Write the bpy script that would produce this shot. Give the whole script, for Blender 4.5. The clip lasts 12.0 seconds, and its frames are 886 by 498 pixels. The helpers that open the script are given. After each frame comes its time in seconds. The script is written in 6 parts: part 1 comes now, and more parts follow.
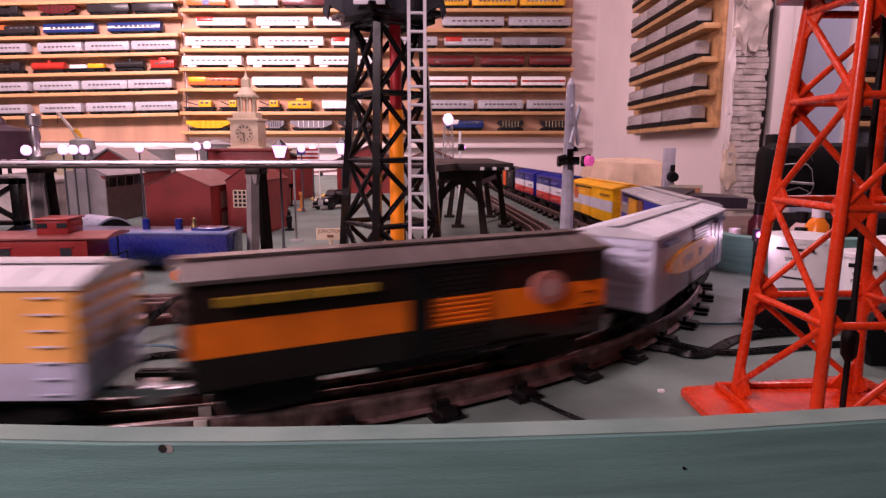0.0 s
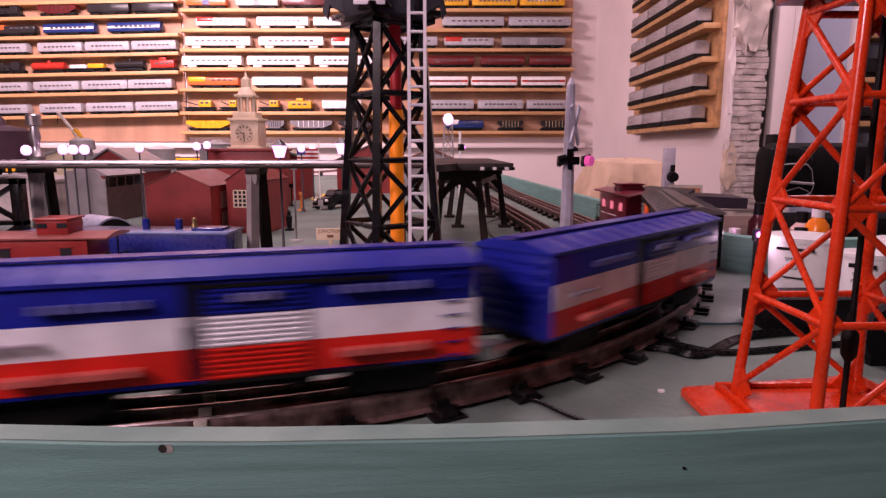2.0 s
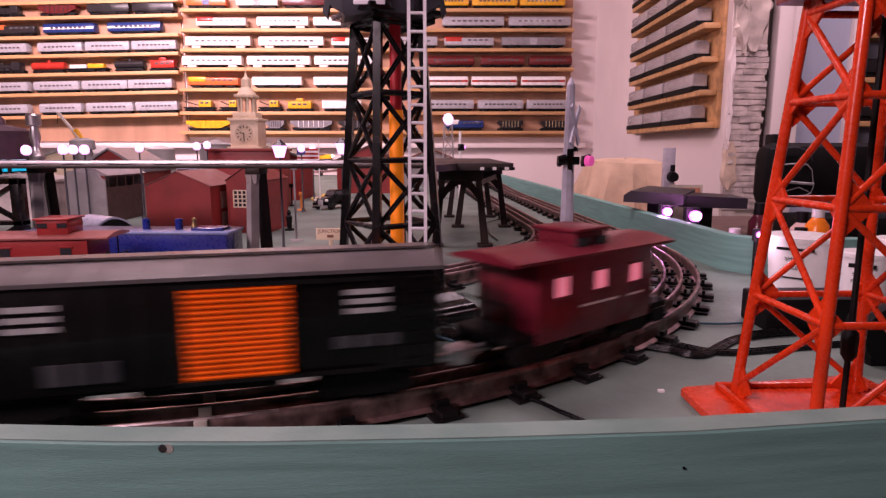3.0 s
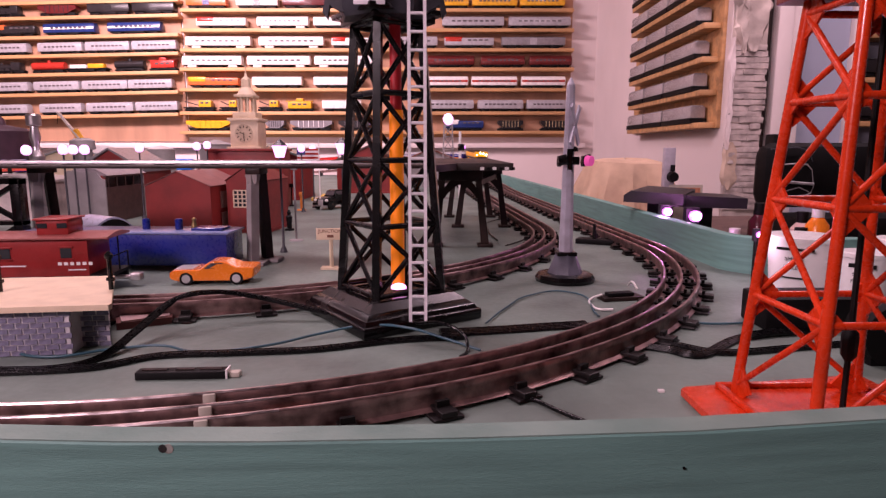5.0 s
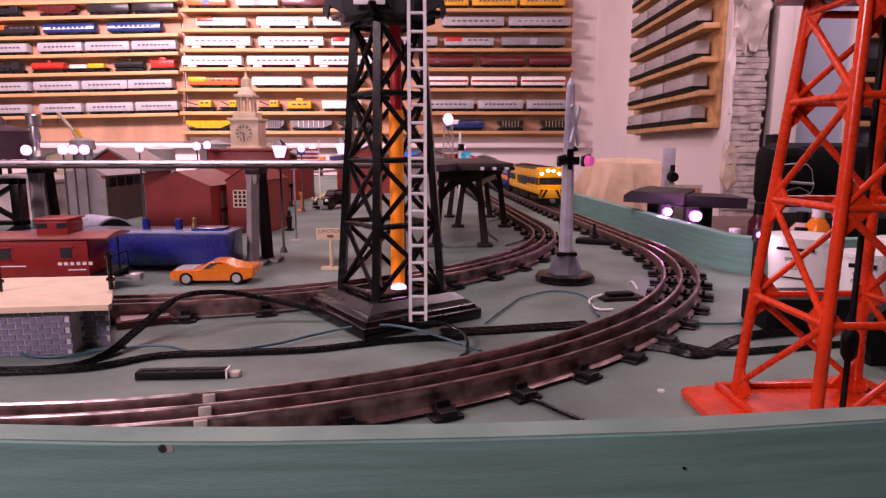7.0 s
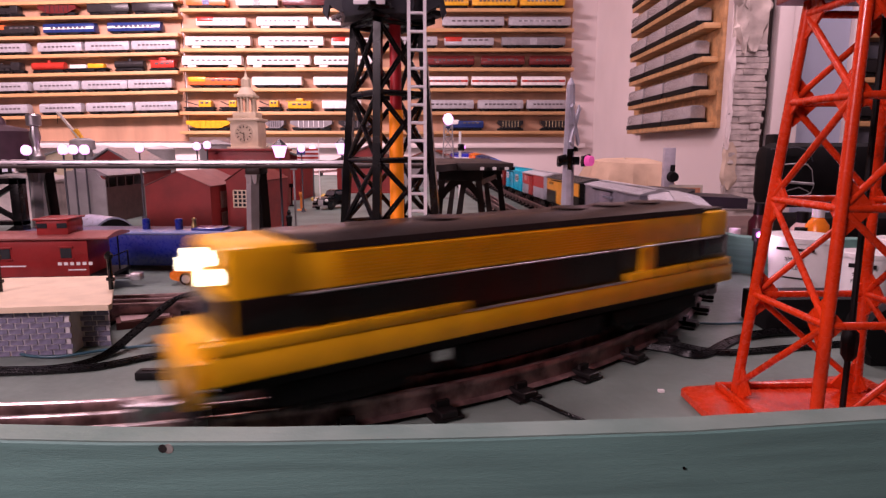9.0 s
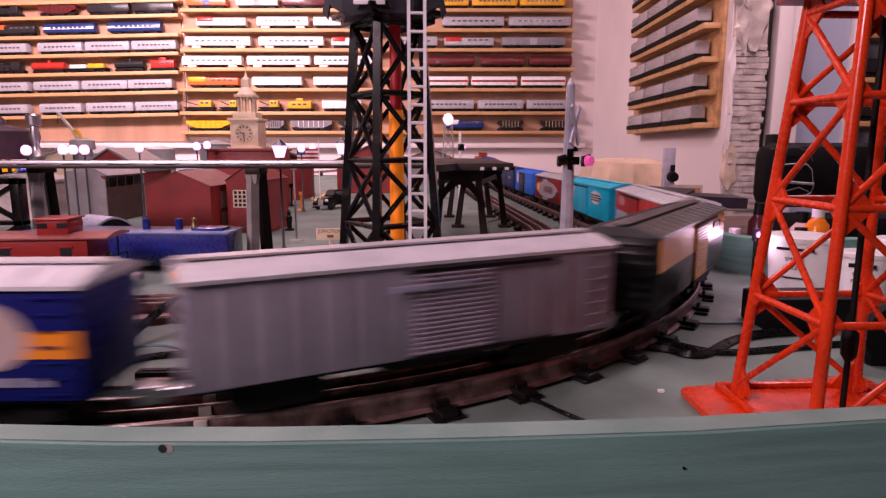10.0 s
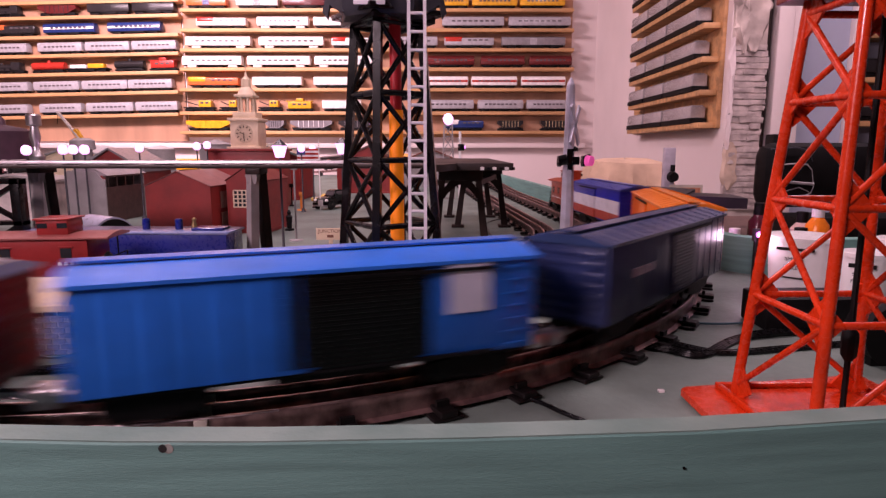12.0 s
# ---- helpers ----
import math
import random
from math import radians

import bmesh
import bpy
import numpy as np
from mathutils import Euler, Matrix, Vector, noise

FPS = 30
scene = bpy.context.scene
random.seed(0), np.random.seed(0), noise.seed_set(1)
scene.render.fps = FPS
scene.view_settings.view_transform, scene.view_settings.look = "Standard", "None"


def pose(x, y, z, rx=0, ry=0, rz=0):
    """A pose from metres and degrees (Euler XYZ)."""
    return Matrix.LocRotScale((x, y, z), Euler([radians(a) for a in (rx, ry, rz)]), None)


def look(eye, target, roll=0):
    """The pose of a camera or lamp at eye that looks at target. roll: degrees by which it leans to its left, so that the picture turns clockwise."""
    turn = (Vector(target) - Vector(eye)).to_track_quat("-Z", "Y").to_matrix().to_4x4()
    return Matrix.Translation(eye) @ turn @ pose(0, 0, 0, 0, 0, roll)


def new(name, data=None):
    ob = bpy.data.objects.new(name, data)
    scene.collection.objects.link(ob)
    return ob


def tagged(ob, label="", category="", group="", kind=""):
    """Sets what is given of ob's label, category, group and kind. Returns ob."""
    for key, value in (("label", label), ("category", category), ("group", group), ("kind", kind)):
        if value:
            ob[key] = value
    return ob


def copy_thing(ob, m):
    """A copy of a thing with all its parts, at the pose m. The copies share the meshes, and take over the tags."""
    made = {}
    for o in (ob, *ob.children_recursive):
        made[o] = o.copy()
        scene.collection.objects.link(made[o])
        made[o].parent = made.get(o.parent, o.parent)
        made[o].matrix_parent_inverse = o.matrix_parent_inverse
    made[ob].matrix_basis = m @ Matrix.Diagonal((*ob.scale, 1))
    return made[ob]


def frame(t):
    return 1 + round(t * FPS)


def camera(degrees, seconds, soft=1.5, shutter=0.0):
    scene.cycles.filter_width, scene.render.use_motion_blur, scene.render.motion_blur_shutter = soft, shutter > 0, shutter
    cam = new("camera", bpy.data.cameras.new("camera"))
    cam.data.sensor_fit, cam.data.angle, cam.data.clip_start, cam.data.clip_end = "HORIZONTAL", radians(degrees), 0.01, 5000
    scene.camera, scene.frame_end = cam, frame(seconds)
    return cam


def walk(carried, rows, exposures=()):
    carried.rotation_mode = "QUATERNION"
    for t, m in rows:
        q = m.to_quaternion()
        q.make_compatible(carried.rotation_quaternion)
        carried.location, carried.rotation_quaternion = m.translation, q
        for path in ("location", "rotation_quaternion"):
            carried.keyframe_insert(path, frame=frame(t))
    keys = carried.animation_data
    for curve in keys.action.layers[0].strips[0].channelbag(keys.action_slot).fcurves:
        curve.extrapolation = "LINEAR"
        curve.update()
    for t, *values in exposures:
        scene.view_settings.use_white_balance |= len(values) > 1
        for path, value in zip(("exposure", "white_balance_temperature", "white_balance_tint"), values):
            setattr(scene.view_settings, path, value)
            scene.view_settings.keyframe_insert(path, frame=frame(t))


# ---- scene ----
from functools import lru_cache

# ---------- camera ----------
cam = camera(71.8, 12.0, soft=1.35, shutter=0.5)
EYE = pose(0, 0, 0.151, 90 - 9.23, 0, 0)
walk(cam, [(0, EYE), (12, EYE)], exposures=[(0, 0.0), (12, 0.0)])

# ---------- light ----------
world = bpy.data.worlds.new("room_air")
world.use_nodes = True
world.node_tree.nodes["Background"].inputs[0].default_value = (1.0, 0.85, 0.87, 1)
world.node_tree.nodes["Background"].inputs[1].default_value = 0.08
scene.world = world


def area_lamp(x, y, z, tx, ty, tz, w, h, power, color):
    data = bpy.data.lights.new("unseen_area_light", "AREA")
    data.shape, data.size, data.size_y, data.energy, data.color = "RECTANGLE", w, h, power, color
    ob = new("unseen_area_light", data)
    ob.matrix_world = look((x, y, z), (tx, ty, tz))
    return tagged(ob, kind="structure")


PINK = (1.0, 0.695, 0.81)
area_lamp(-2.1, 2.15, 1.45, -2.1, 3.75, 0.45, 0.7, 0.3, 36, PINK)
area_lamp(-1.45, 2.25, 1.40, -1.4, 3.75, 0.40, 0.5, 0.3, 62, PINK)
area_lamp(-0.55, 1.1, 1.52, -0.4, 1.2, 0, 0.9, 0.3, 20, PINK)
# added low fill behind the camera for the rim and car sides
area_lamp(-0.9, -0.45, 0.80, -0.2, 0.4, 0.03, 0.5, 0.25, 20, PINK)
# added fill for the side wall and alcove, without a known fixture
area_lamp(1.0, 1.15, 1.45, 0.85, 1.7, 0.1, 0.5, 0.3, 17, PINK)


def point_lamp(x, y, z, power, color, r=0.006):
    data = bpy.data.lights.new("bulb", "POINT")
    data.energy, data.color, data.shadow_soft_size = power, color, r
    ob = new("bulb", data)
    ob.location = (x, y, z)
    return tagged(ob, kind="structure")


# ---------- materials ----------
def mat(name, color, rough=0.5, metal=0.0, var=0.15, scale=40.0, bump=0.1, fine=400.0, coat=0.0, tint=None, stretch=None, spec=0.5):
    """Painted, cast or sawn surface: two scales of noise in the colour and the relief."""
    m = bpy.data.materials.new(name)
    m.use_nodes = True
    n, l = m.node_tree.nodes, m.node_tree.links
    b = n["Principled BSDF"]
    b.inputs["Metallic"].default_value = metal
    b.inputs["Coat Weight"].default_value = coat
    b.inputs["Specular IOR Level"].default_value = spec
    tc = n.new("ShaderNodeTexCoord")
    mp = n.new("ShaderNodeMapping")
    mp.inputs["Scale"].default_value = stretch or (1, 1, 1)
    l.new(tc.outputs["Object"], mp.inputs[0])
    n1, n2 = n.new("ShaderNodeTexNoise"), n.new("ShaderNodeTexNoise")
    n1.inputs["Scale"].default_value, n2.inputs["Scale"].default_value = scale, fine
    n1.inputs["Detail"].default_value = 6
    for t_ in (n1, n2):
        l.new(mp.outputs[0], t_.inputs["Vector"])
    mix = n.new("ShaderNodeMix")
    mix.data_type = "RGBA"
    dark = tint or tuple(c * (1 - 2 * var) for c in color)
    mix.inputs[6].default_value = (*dark, 1)
    mix.inputs[7].default_value = (*[min(1, c * (1 + var * 0.6)) for c in color], 1)
    ramp = n.new("ShaderNodeMapRange")
    ramp.inputs[1].default_value, ramp.inputs[2].default_value = 0.3, 0.62
    l.new(n1.outputs[0], ramp.inputs[0])
    l.new(ramp.outputs[0], mix.inputs[0])
    l.new(mix.outputs[2], b.inputs["Base Color"])
    rr = n.new("ShaderNodeMapRange")
    rr.inputs[3].default_value, rr.inputs[4].default_value = max(0.03, rough - 0.1), min(1, rough + 0.12)
    l.new(n2.outputs[0], rr.inputs[0])
    l.new(rr.outputs[0], b.inputs["Roughness"])
    bp = n.new("ShaderNodeBump")
    bp.inputs["Strength"].default_value, bp.inputs["Distance"].default_value = bump, 0.0008
    add = n.new("ShaderNodeMath")
    l.new(n1.outputs[0], add.inputs[0])
    l.new(n2.outputs[0], add.inputs[1])
    l.new(add.outputs[0], bp.inputs["Height"])
    l.new(bp.outputs[0], b.inputs["Normal"])
    return m


@lru_cache(None)
def paint(r, g, b, rough=0.30):
    return mat("paint", (r, g, b), rough, 0, 0.08, 60, 0.04, 900, coat=0.12, spec=0.28)


def glow(name, color, strength):
    m = bpy.data.materials.new(name)
    m.use_nodes = True
    b = m.node_tree.nodes["Principled BSDF"]
    b.inputs["Base Color"].default_value = (*color, 1)
    b.inputs["Emission Color"].default_value = (*color, 1)
    b.inputs["Emission Strength"].default_value = strength
    return m


M_TABLE = mat("table_paint", (0.154, 0.203, 0.176), 0.50, 0, 0.16, 11, 0.35, 160, tint=(0.098, 0.122, 0.108), spec=0.35)
M_RIM = mat("rim_paint", (0.150, 0.300, 0.265), 0.58, 0, 0.10, 4, 0.25, 90, stretch=(3, 3, 55), spec=0.35)
M_RAIL = mat("rail_steel", (0.235, 0.145, 0.135), 0.36, 0.6, 0.45, 75, 0.2, 300, tint=(0.055, 0.028, 0.026))
M_SHINY = mat("bright_steel", (0.55, 0.51, 0.53), 0.36, 1.0, 0.15, 30, 0.1, 300)
# bright steel with the rails' reflection streak put into its colour
M_HEAD = mat("rail_sheen_steel", (0.52, 0.44, 0.44), 0.34, 1.0, 0.4, 70, 0.15, 300)
M_DULL = mat("dull_rail_head", (0.36, 0.26, 0.25), 0.36, 0.9, 0.35, 60, 0.15, 300, tint=(0.13, 0.075, 0.07))
M_TIE = mat("tie_black", (0.006, 0.0045, 0.0045), 0.45, 0, 0.3, 60, 0.15, 500, spec=0.3)
M_PIN = mat("fibre_pin", (0.42, 0.38, 0.32), 0.7)
M_BLACK = mat("black_enamel", (0.003, 0.0025, 0.003), 0.24, 0, 0.3, 40, 0.0, 60, coat=0.22, spec=0.3)
M_MATT = mat("matt_black", (0.004, 0.0035, 0.004), 0.6, 0, 0.3, 40, 0.15, 300, spec=0.2)
M_BROWN = mat("trestle_brown", (0.020, 0.011, 0.009), 0.55, 0, 0.3, 40, 0.2, 300, spec=0.25)
M_GREY = mat("pier_grey", (0.30, 0.27, 0.27), 0.7, 0, 0.15, 30, 0.3, 250)
M_ORANGE = mat("orange_enamel", (0.56, 0.034, 0.006), 0.26, 0, 0.14, 25, 0.06, 250, coat=0.15, spec=0.4)
M_SILVER = mat("silver_paint", (0.55, 0.53, 0.54), 0.4, 0.6, 0.12, 40, 0.1, 300)
M_LADDER = mat("ladder_aluminium", (0.84, 0.80, 0.84), 0.35, 0.15, 0.08, 60, 0.1, 300)
M_SLATE = mat("slate_enamel", (0.035, 0.035, 0.045), 0.4, 0, 0.2, 40)
M_WOOD = mat("pine_board", (0.55, 0.30, 0.13), 0.55, 0, 0.18, 7, 0.2, 90, stretch=(0.4, 6, 6))
M_PLY = mat("plywood_backing", (0.42, 0.23, 0.14), 0.65, 0, 0.16, 3, 0.2, 60, stretch=(3, 3, 0.5))
M_WALL = mat("white_wall", (0.72, 0.62, 0.60), 0.85, 0, 0.06, 1.5, 0.3, 60)
M_PLASTER = mat("rough_plaster", (0.56, 0.47, 0.42), 0.95, 0, 0.3, 9, 1.0, 60)
# walls and ceiling out of view, darkened to cut bounced fill light
M_DIM = mat("unseen_wall_dimmed", (0.34, 0.30, 0.29), 0.9, 0, 0.06, 1.5, 0.2, 40)
M_CEIL = mat("unseen_ceiling_dimmed", (0.36, 0.33, 0.32), 0.9, 0, 0.04, 1.5, 0.2, 40)
M_FLOOR = mat("floor_boards", (0.16, 0.11, 0.08), 0.6, 0, 0.2, 3, 0.2, 40)
M_CREAM = mat("cream_plastic", (0.70, 0.56, 0.40), 0.5, 0, 0.06, 50, 0.1, 300)
M_REDHOUSE = mat("red_plastic", (0.25, 0.022, 0.02), 0.5, 0, 0.12, 30, 0.1, 300)
M_LIGHTGREY = mat("grey_plastic", (0.30, 0.28, 0.28), 0.55, 0, 0.1, 30, 0.1, 300)
M_BLUE = mat("blue_plastic", (0.012, 0.022, 0.22), 0.28, 0, 0.1, 30, 0.1, 300, coat=0.5)
M_WIRE = mat("wire_black", (0.003, 0.003, 0.0035), 0.28, 0, 0.2, 60, 0.1, 300, spec=0.3)
M_WIREBLUE = mat("wire_teal", (0.03, 0.09, 0.12), 0.4)
M_WIREWHITE = mat("wire_white", (0.75, 0.72, 0.70), 0.4)
M_WHITE = mat("white_plastic", (0.78, 0.75, 0.74), 0.45, 0, 0.04, 40, 0.05, 300)
M_CLOTH = mat("tan_cloth", (0.56, 0.39, 0.27), 0.95, 0, 0.1, 20, 0.6, 600)
M_GLASSDARK = mat("dark_window", (0.02, 0.02, 0.025), 0.15, 0, 0.1)
G_WHITE = glow("white_bulb", (0.97, 0.50, 1.0), 1.7)
G_MAGENTA = glow("violet_led", (0.90, 0.22, 1.0), 2.2)
G_CORE = glow("led_core", (1.0, 0.80, 1.0), 14)
G_WARM = glow("headlamp", (1.0, 0.82, 0.55), 14)
G_PINKWALL = glow("lit_window", (0.9, 0.22, 0.32), 0.6)


# ---------- mesh helpers ----------
def box(bm, x0, x1, y0, y1, z0, z1, bevel=0.0):
    vs = [bm.verts.new((x, y, z)) for x in (x0, x1) for y in (y0, y1) for z in (z0, z1)]
    fs = [bm.faces.new([vs[i] for i in q]) for q in ((0, 1, 3, 2), (4, 6, 7, 5), (0, 4, 5, 1), (2, 3, 7, 6), (0, 2, 6, 4), (1, 5, 7, 3))]
    if bevel:
        es = {e for f in fs for e in f.edges}
        bmesh.ops.bevel(bm, geom=list(es), offset=bevel, segments=2, profile=0.5, affect="EDGES")
    return bm


def boxes(*rs, bevel=0.0):
    bm = bmesh.new()
    for r in rs:
        box(bm, *r, bevel=bevel)
    return bm


def rod(bm, a, b, r, r2=None, seg=10):
    """A round bar from a to b; seg=4 gives a square one."""
    a, b = Vector(a), Vector(b)
    q = (b - a).to_track_quat("Z", "Y").to_matrix()
    r2 = r if r2 is None else r2
    rings = []
    for c, k in ((a, r), (b, r2)):
        rings.append([bm.verts.new(c + q @ Vector((k * math.cos(2 * math.pi * (i + 0.5) / seg), k * math.sin(2 * math.pi * (i + 0.5) / seg), 0))) for i in range(seg)])
    for i in range(seg):
        j = (i + 1) % seg
        f = bm.faces.new((rings[0][i], rings[0][j], rings[1][j], rings[1][i]))
        f.smooth = seg > 6
    bm.faces.new(rings[0][::-1])
    bm.faces.new(rings[1])
    return bm


def rods(*items, seg=10):
    bm = bmesh.new()
    for it in items:
        rod(bm, *it, seg=seg)
    return bm


def lathe(profile, seg=20, center=(0, 0, 0)):
    """A turned shape from (radius, height) pairs."""
    bm = bmesh.new()
    cx, cy, cz = center
    rings = [[bm.verts.new((cx + max(r, 1e-5) * math.cos(2 * math.pi * i / seg), cy + max(r, 1e-5) * math.sin(2 * math.pi * i / seg), cz + z)) for i in range(seg)] for r, z in profile]
    for a, b in zip(rings, rings[1:]):
        for i in range(seg):
            j = (i + 1) % seg
            bm.faces.new((a[i], a[j], b[j], b[i])).smooth = True
    bm.faces.new(rings[0][::-1])
    bm.faces.new(rings[-1])
    return bm


def prism(points, z0, z1, axis="z"):
    """A polygon pushed from z0 to z1 along an axis."""
    bm = bmesh.new()

    def at(p, h):
        return {"z": (p[0], p[1], h), "y": (p[0], h, p[1]), "x": (h, p[0], p[1])}[axis]
    lo = [bm.verts.new(at(p, z0)) for p in points]
    hi = [bm.verts.new(at(p, z1)) for p in points]
    n = len(points)
    for i in range(n):
        bm.faces.new((lo[i], lo[(i + 1) % n], hi[(i + 1) % n], hi[i]))
    bm.faces.new(lo[::-1])
    bm.faces.new(hi)
    bmesh.ops.recalc_face_normals(bm, faces=bm.faces)
    return bm


def sweep(pts, profile, closed_ends=True, up=(0, 0, 1)):
    """A profile (sideways, up) carried along a level path."""
    bm = bmesh.new()
    rings = []
    n = len(pts)
    for i, p in enumerate(pts):
        d = (Vector(pts[min(i + 1, n - 1)]) - Vector(pts[max(i - 1, 0)])).normalized()
        side = d.cross(Vector(up)).normalized()
        rings.append([bm.verts.new(Vector(p) + side * u + Vector(up) * v) for u, v in profile])
    k = len(profile)
    for a, b in zip(rings, rings[1:]):
        for i in range(k):
            bm.faces.new((a[i], a[(i + 1) % k], b[(i + 1) % k], b[i]))
    bm.faces.new(rings[0][::-1])
    bm.faces.new(rings[-1])
    bmesh.ops.recalc_face_normals(bm, faces=bm.faces)
    return bm


def part(name, bm, material, parent=None, label="", category="", group="", kind=""):
    """Links a bmesh as one mesh object, under a thing or a part where one is given."""
    if isinstance(bm, bmesh.types.BMesh):
        bmesh.ops.recalc_face_normals(bm, faces=bm.faces)
        me = bpy.data.meshes.new(name)
        bm.to_mesh(me)
        bm.free()
        me.materials.append(material)
        me.set_sharp_from_angle(angle=radians(38))
    else:
        me = bm
    ob = new(name, me)
    ob.parent = parent
    return tagged(ob, label, category, group, kind)


def thing(name, m, label, category, group="", kind=""):
    ob = new(name)
    ob.empty_display_size = 0.02
    ob.matrix_basis = m
    return tagged(ob, label, category, group, kind)


def cable(name, pts, r, material, label, flat=1.0, parent=None):
    """A wire laid along points, smoothed."""
    c = bpy.data.curves.new(name, "CURVE")
    c.dimensions, c.bevel_depth, c.bevel_resolution = "3D", r, 2
    sp = c.splines.new("BEZIER")
    sp.bezier_points.add(len(pts) - 1)
    for q, p in zip(sp.bezier_points, pts):
        q.co = p
        q.handle_left_type = q.handle_right_type = "AUTO"
    sp.resolution_u = 8
    c.materials.append(material)
    ob = new(name, c)
    ob.parent = parent
    if not parent:
        tagged(ob, label, "wire")
    return ob


def writing(text, size, material, m, parent, name="lettering"):
    c = bpy.data.curves.new(name, "FONT")
    c.body, c.size, c.extrude, c.align_x = text, size, 0.0002, "CENTER"
    c.materials.append(material)
    ob = new(name, c)
    ob.parent = parent
    ob.matrix_basis = m
    return ob

# ---------- the room ----------
BACK, RIGHT, LEFT, FRONT, LOW, HIGH = 3.8, 0.915, -3.2, -2.2, -0.9, 1.6
part("floor", boxes((LEFT, 3.0, FRONT, BACK, LOW - 0.05, LOW)), M_FLOOR, kind="structure")
part("ceiling", boxes((LEFT, 3.0, FRONT, BACK, HIGH, HIGH + 0.05)), M_CEIL, kind="structure")
part("wall_north", boxes((LEFT - 0.1, RIGHT + 0.1, BACK, BACK + 0.1, LOW, HIGH)), M_WALL, kind="structure", label="white painted wall behind the train shelves")
part("wall_west", boxes((LEFT - 0.1, LEFT, FRONT, BACK, LOW, HIGH)), M_DIM, kind="structure")
part("wall_south", boxes((LEFT - 0.1, 3.1, FRONT - 0.1, FRONT, LOW, HIGH)), M_DIM, kind="structure")
part("wall_east", boxes((RIGHT, RIGHT + 0.1, 2.025, BACK, LOW, HIGH)), M_WALL, kind="structure", label="white painted side wall with shelves")
part("wall_alcove", boxes((RIGHT + 0.1, 3.0, 2.3, 2.4, LOW, HIGH)), mat("blue_grey_paint", (0.40, 0.42, 0.50), 0.7, 0, 0.08, 3), kind="structure")
part("wall_far_east", boxes((3.0, 3.1, FRONT, 2.4, LOW, HIGH)), M_DIM, kind="structure")

# broken end of the wall: bare courses of masonry between torn plaster edges
END = 2.02
pillar = thing("masonry_pillar", pose(0, 0, 0), "bare brick end of a wall with broken plaster edges", "pillar", kind="structure")
M_BRICK = mat("worn_brick", (0.50, 0.42, 0.39), 0.95, 0, 0.22, 30, 1.0, 140)
part("core", boxes((RIGHT + 0.004, RIGHT + 0.110, END - 0.006, END + 0.10, LOW, HIGH)), M_PLASTER, pillar)
rng = random.Random(4)
for i in range(28):
    z = -0.045 + i * 0.0187
    cut = RIGHT + 0.035 + 0.045 * rng.random()
    for x0, x1 in ((RIGHT - 0.003 + 0.012 * rng.random(), cut), (cut + 0.0004, RIGHT + 0.104 + 0.016 * rng.random())):
        lean = 0.0015 * rng.random()
        bm = boxes((x0, x1, END - 0.009 - 0.007 * rng.random(), END + 0.006, z + lean, z + 0.0166 + 0.002 * rng.random()))
        bmesh.ops.subdivide_edges(bm, edges=bm.edges[:], cuts=2, use_grid_fill=True)
        for v in bm.verts:
            w = noise.noise_vector(v.co * 70)
            v.co += Vector((w.x * 0.004, w.y * 0.004, w.z * 0.0022))
        part("brick", bm, M_BRICK, pillar)


def torn(name, x0, x1, z0, z1, seed, proud, material=None):
    """A lumpy patch of broken plaster on the wall's end, with a ragged outline."""
    bm_ = bmesh.new()
    n_, m_ = max(6, int((z1 - z0) / 0.012)), 7
    grid = []
    for k in range(n_ + 1):
        z_ = z0 + (z1 - z0) * k / n_
        ends = min(1.0, 4.0 * min(k, n_ - k) / n_ + 0.25)
        mid, half_ = (x0 + x1) / 2, (x1 - x0) / 2 * ends
        a_ = mid - half_ * (0.8 + 0.45 * noise.noise((seed, 1.0, z_ * 22)))
        b_ = mid + half_ * (0.8 + 0.45 * noise.noise((seed, 7.0, z_ * 26)))
        row = []
        for c_ in range(m_ + 1):
            u = c_ / m_
            bulge = 0.0 if c_ in (0, m_) else proud * (0.65 + 0.6 * noise.noise((u * 3 + seed, z_ * 30, 2.0)))
            row.append(bm_.verts.new((a_ + (b_ - a_) * u, END - 0.004 - bulge - (0.0 if c_ in (0, m_) else 0.006), z_)))
        grid.append(row)
    for a_, b_ in zip(grid, grid[1:]):
        for c_ in range(m_):
            bm_.faces.new((a_[c_], a_[c_ + 1], b_[c_ + 1], b_[c_])).smooth = True
    return part(name, bm_, material or M_PLASTER, pillar)


torn("plaster_edge", RIGHT - 0.002, RIGHT + 0.122, 0.455, 0.85, 3, 0.020)
torn("plaster_edge", RIGHT + 0.006, RIGHT + 0.058, 0.45, 0.80, 11, 0.020)
torn("plaster_edge", RIGHT - 0.014, RIGHT + 0.05, 0.02, 0.175, 5, 0.008, mat("tan_plaster", (0.58, 0.44, 0.34), 0.95, 0, 0.2, 14, 0.8, 80))
torn("plaster_edge", RIGHT - 0.012, RIGHT + 0.016, 0.15, 0.50, 8, 0.012, M_WALL)
# dark brown filler stands in for the shade between pillar and jamb
part("shadow_gap", boxes((RIGHT + 0.1125, RIGHT + 0.140, END + 0.03, END + 0.10, LOW, HIGH)), M_BROWN, pillar)

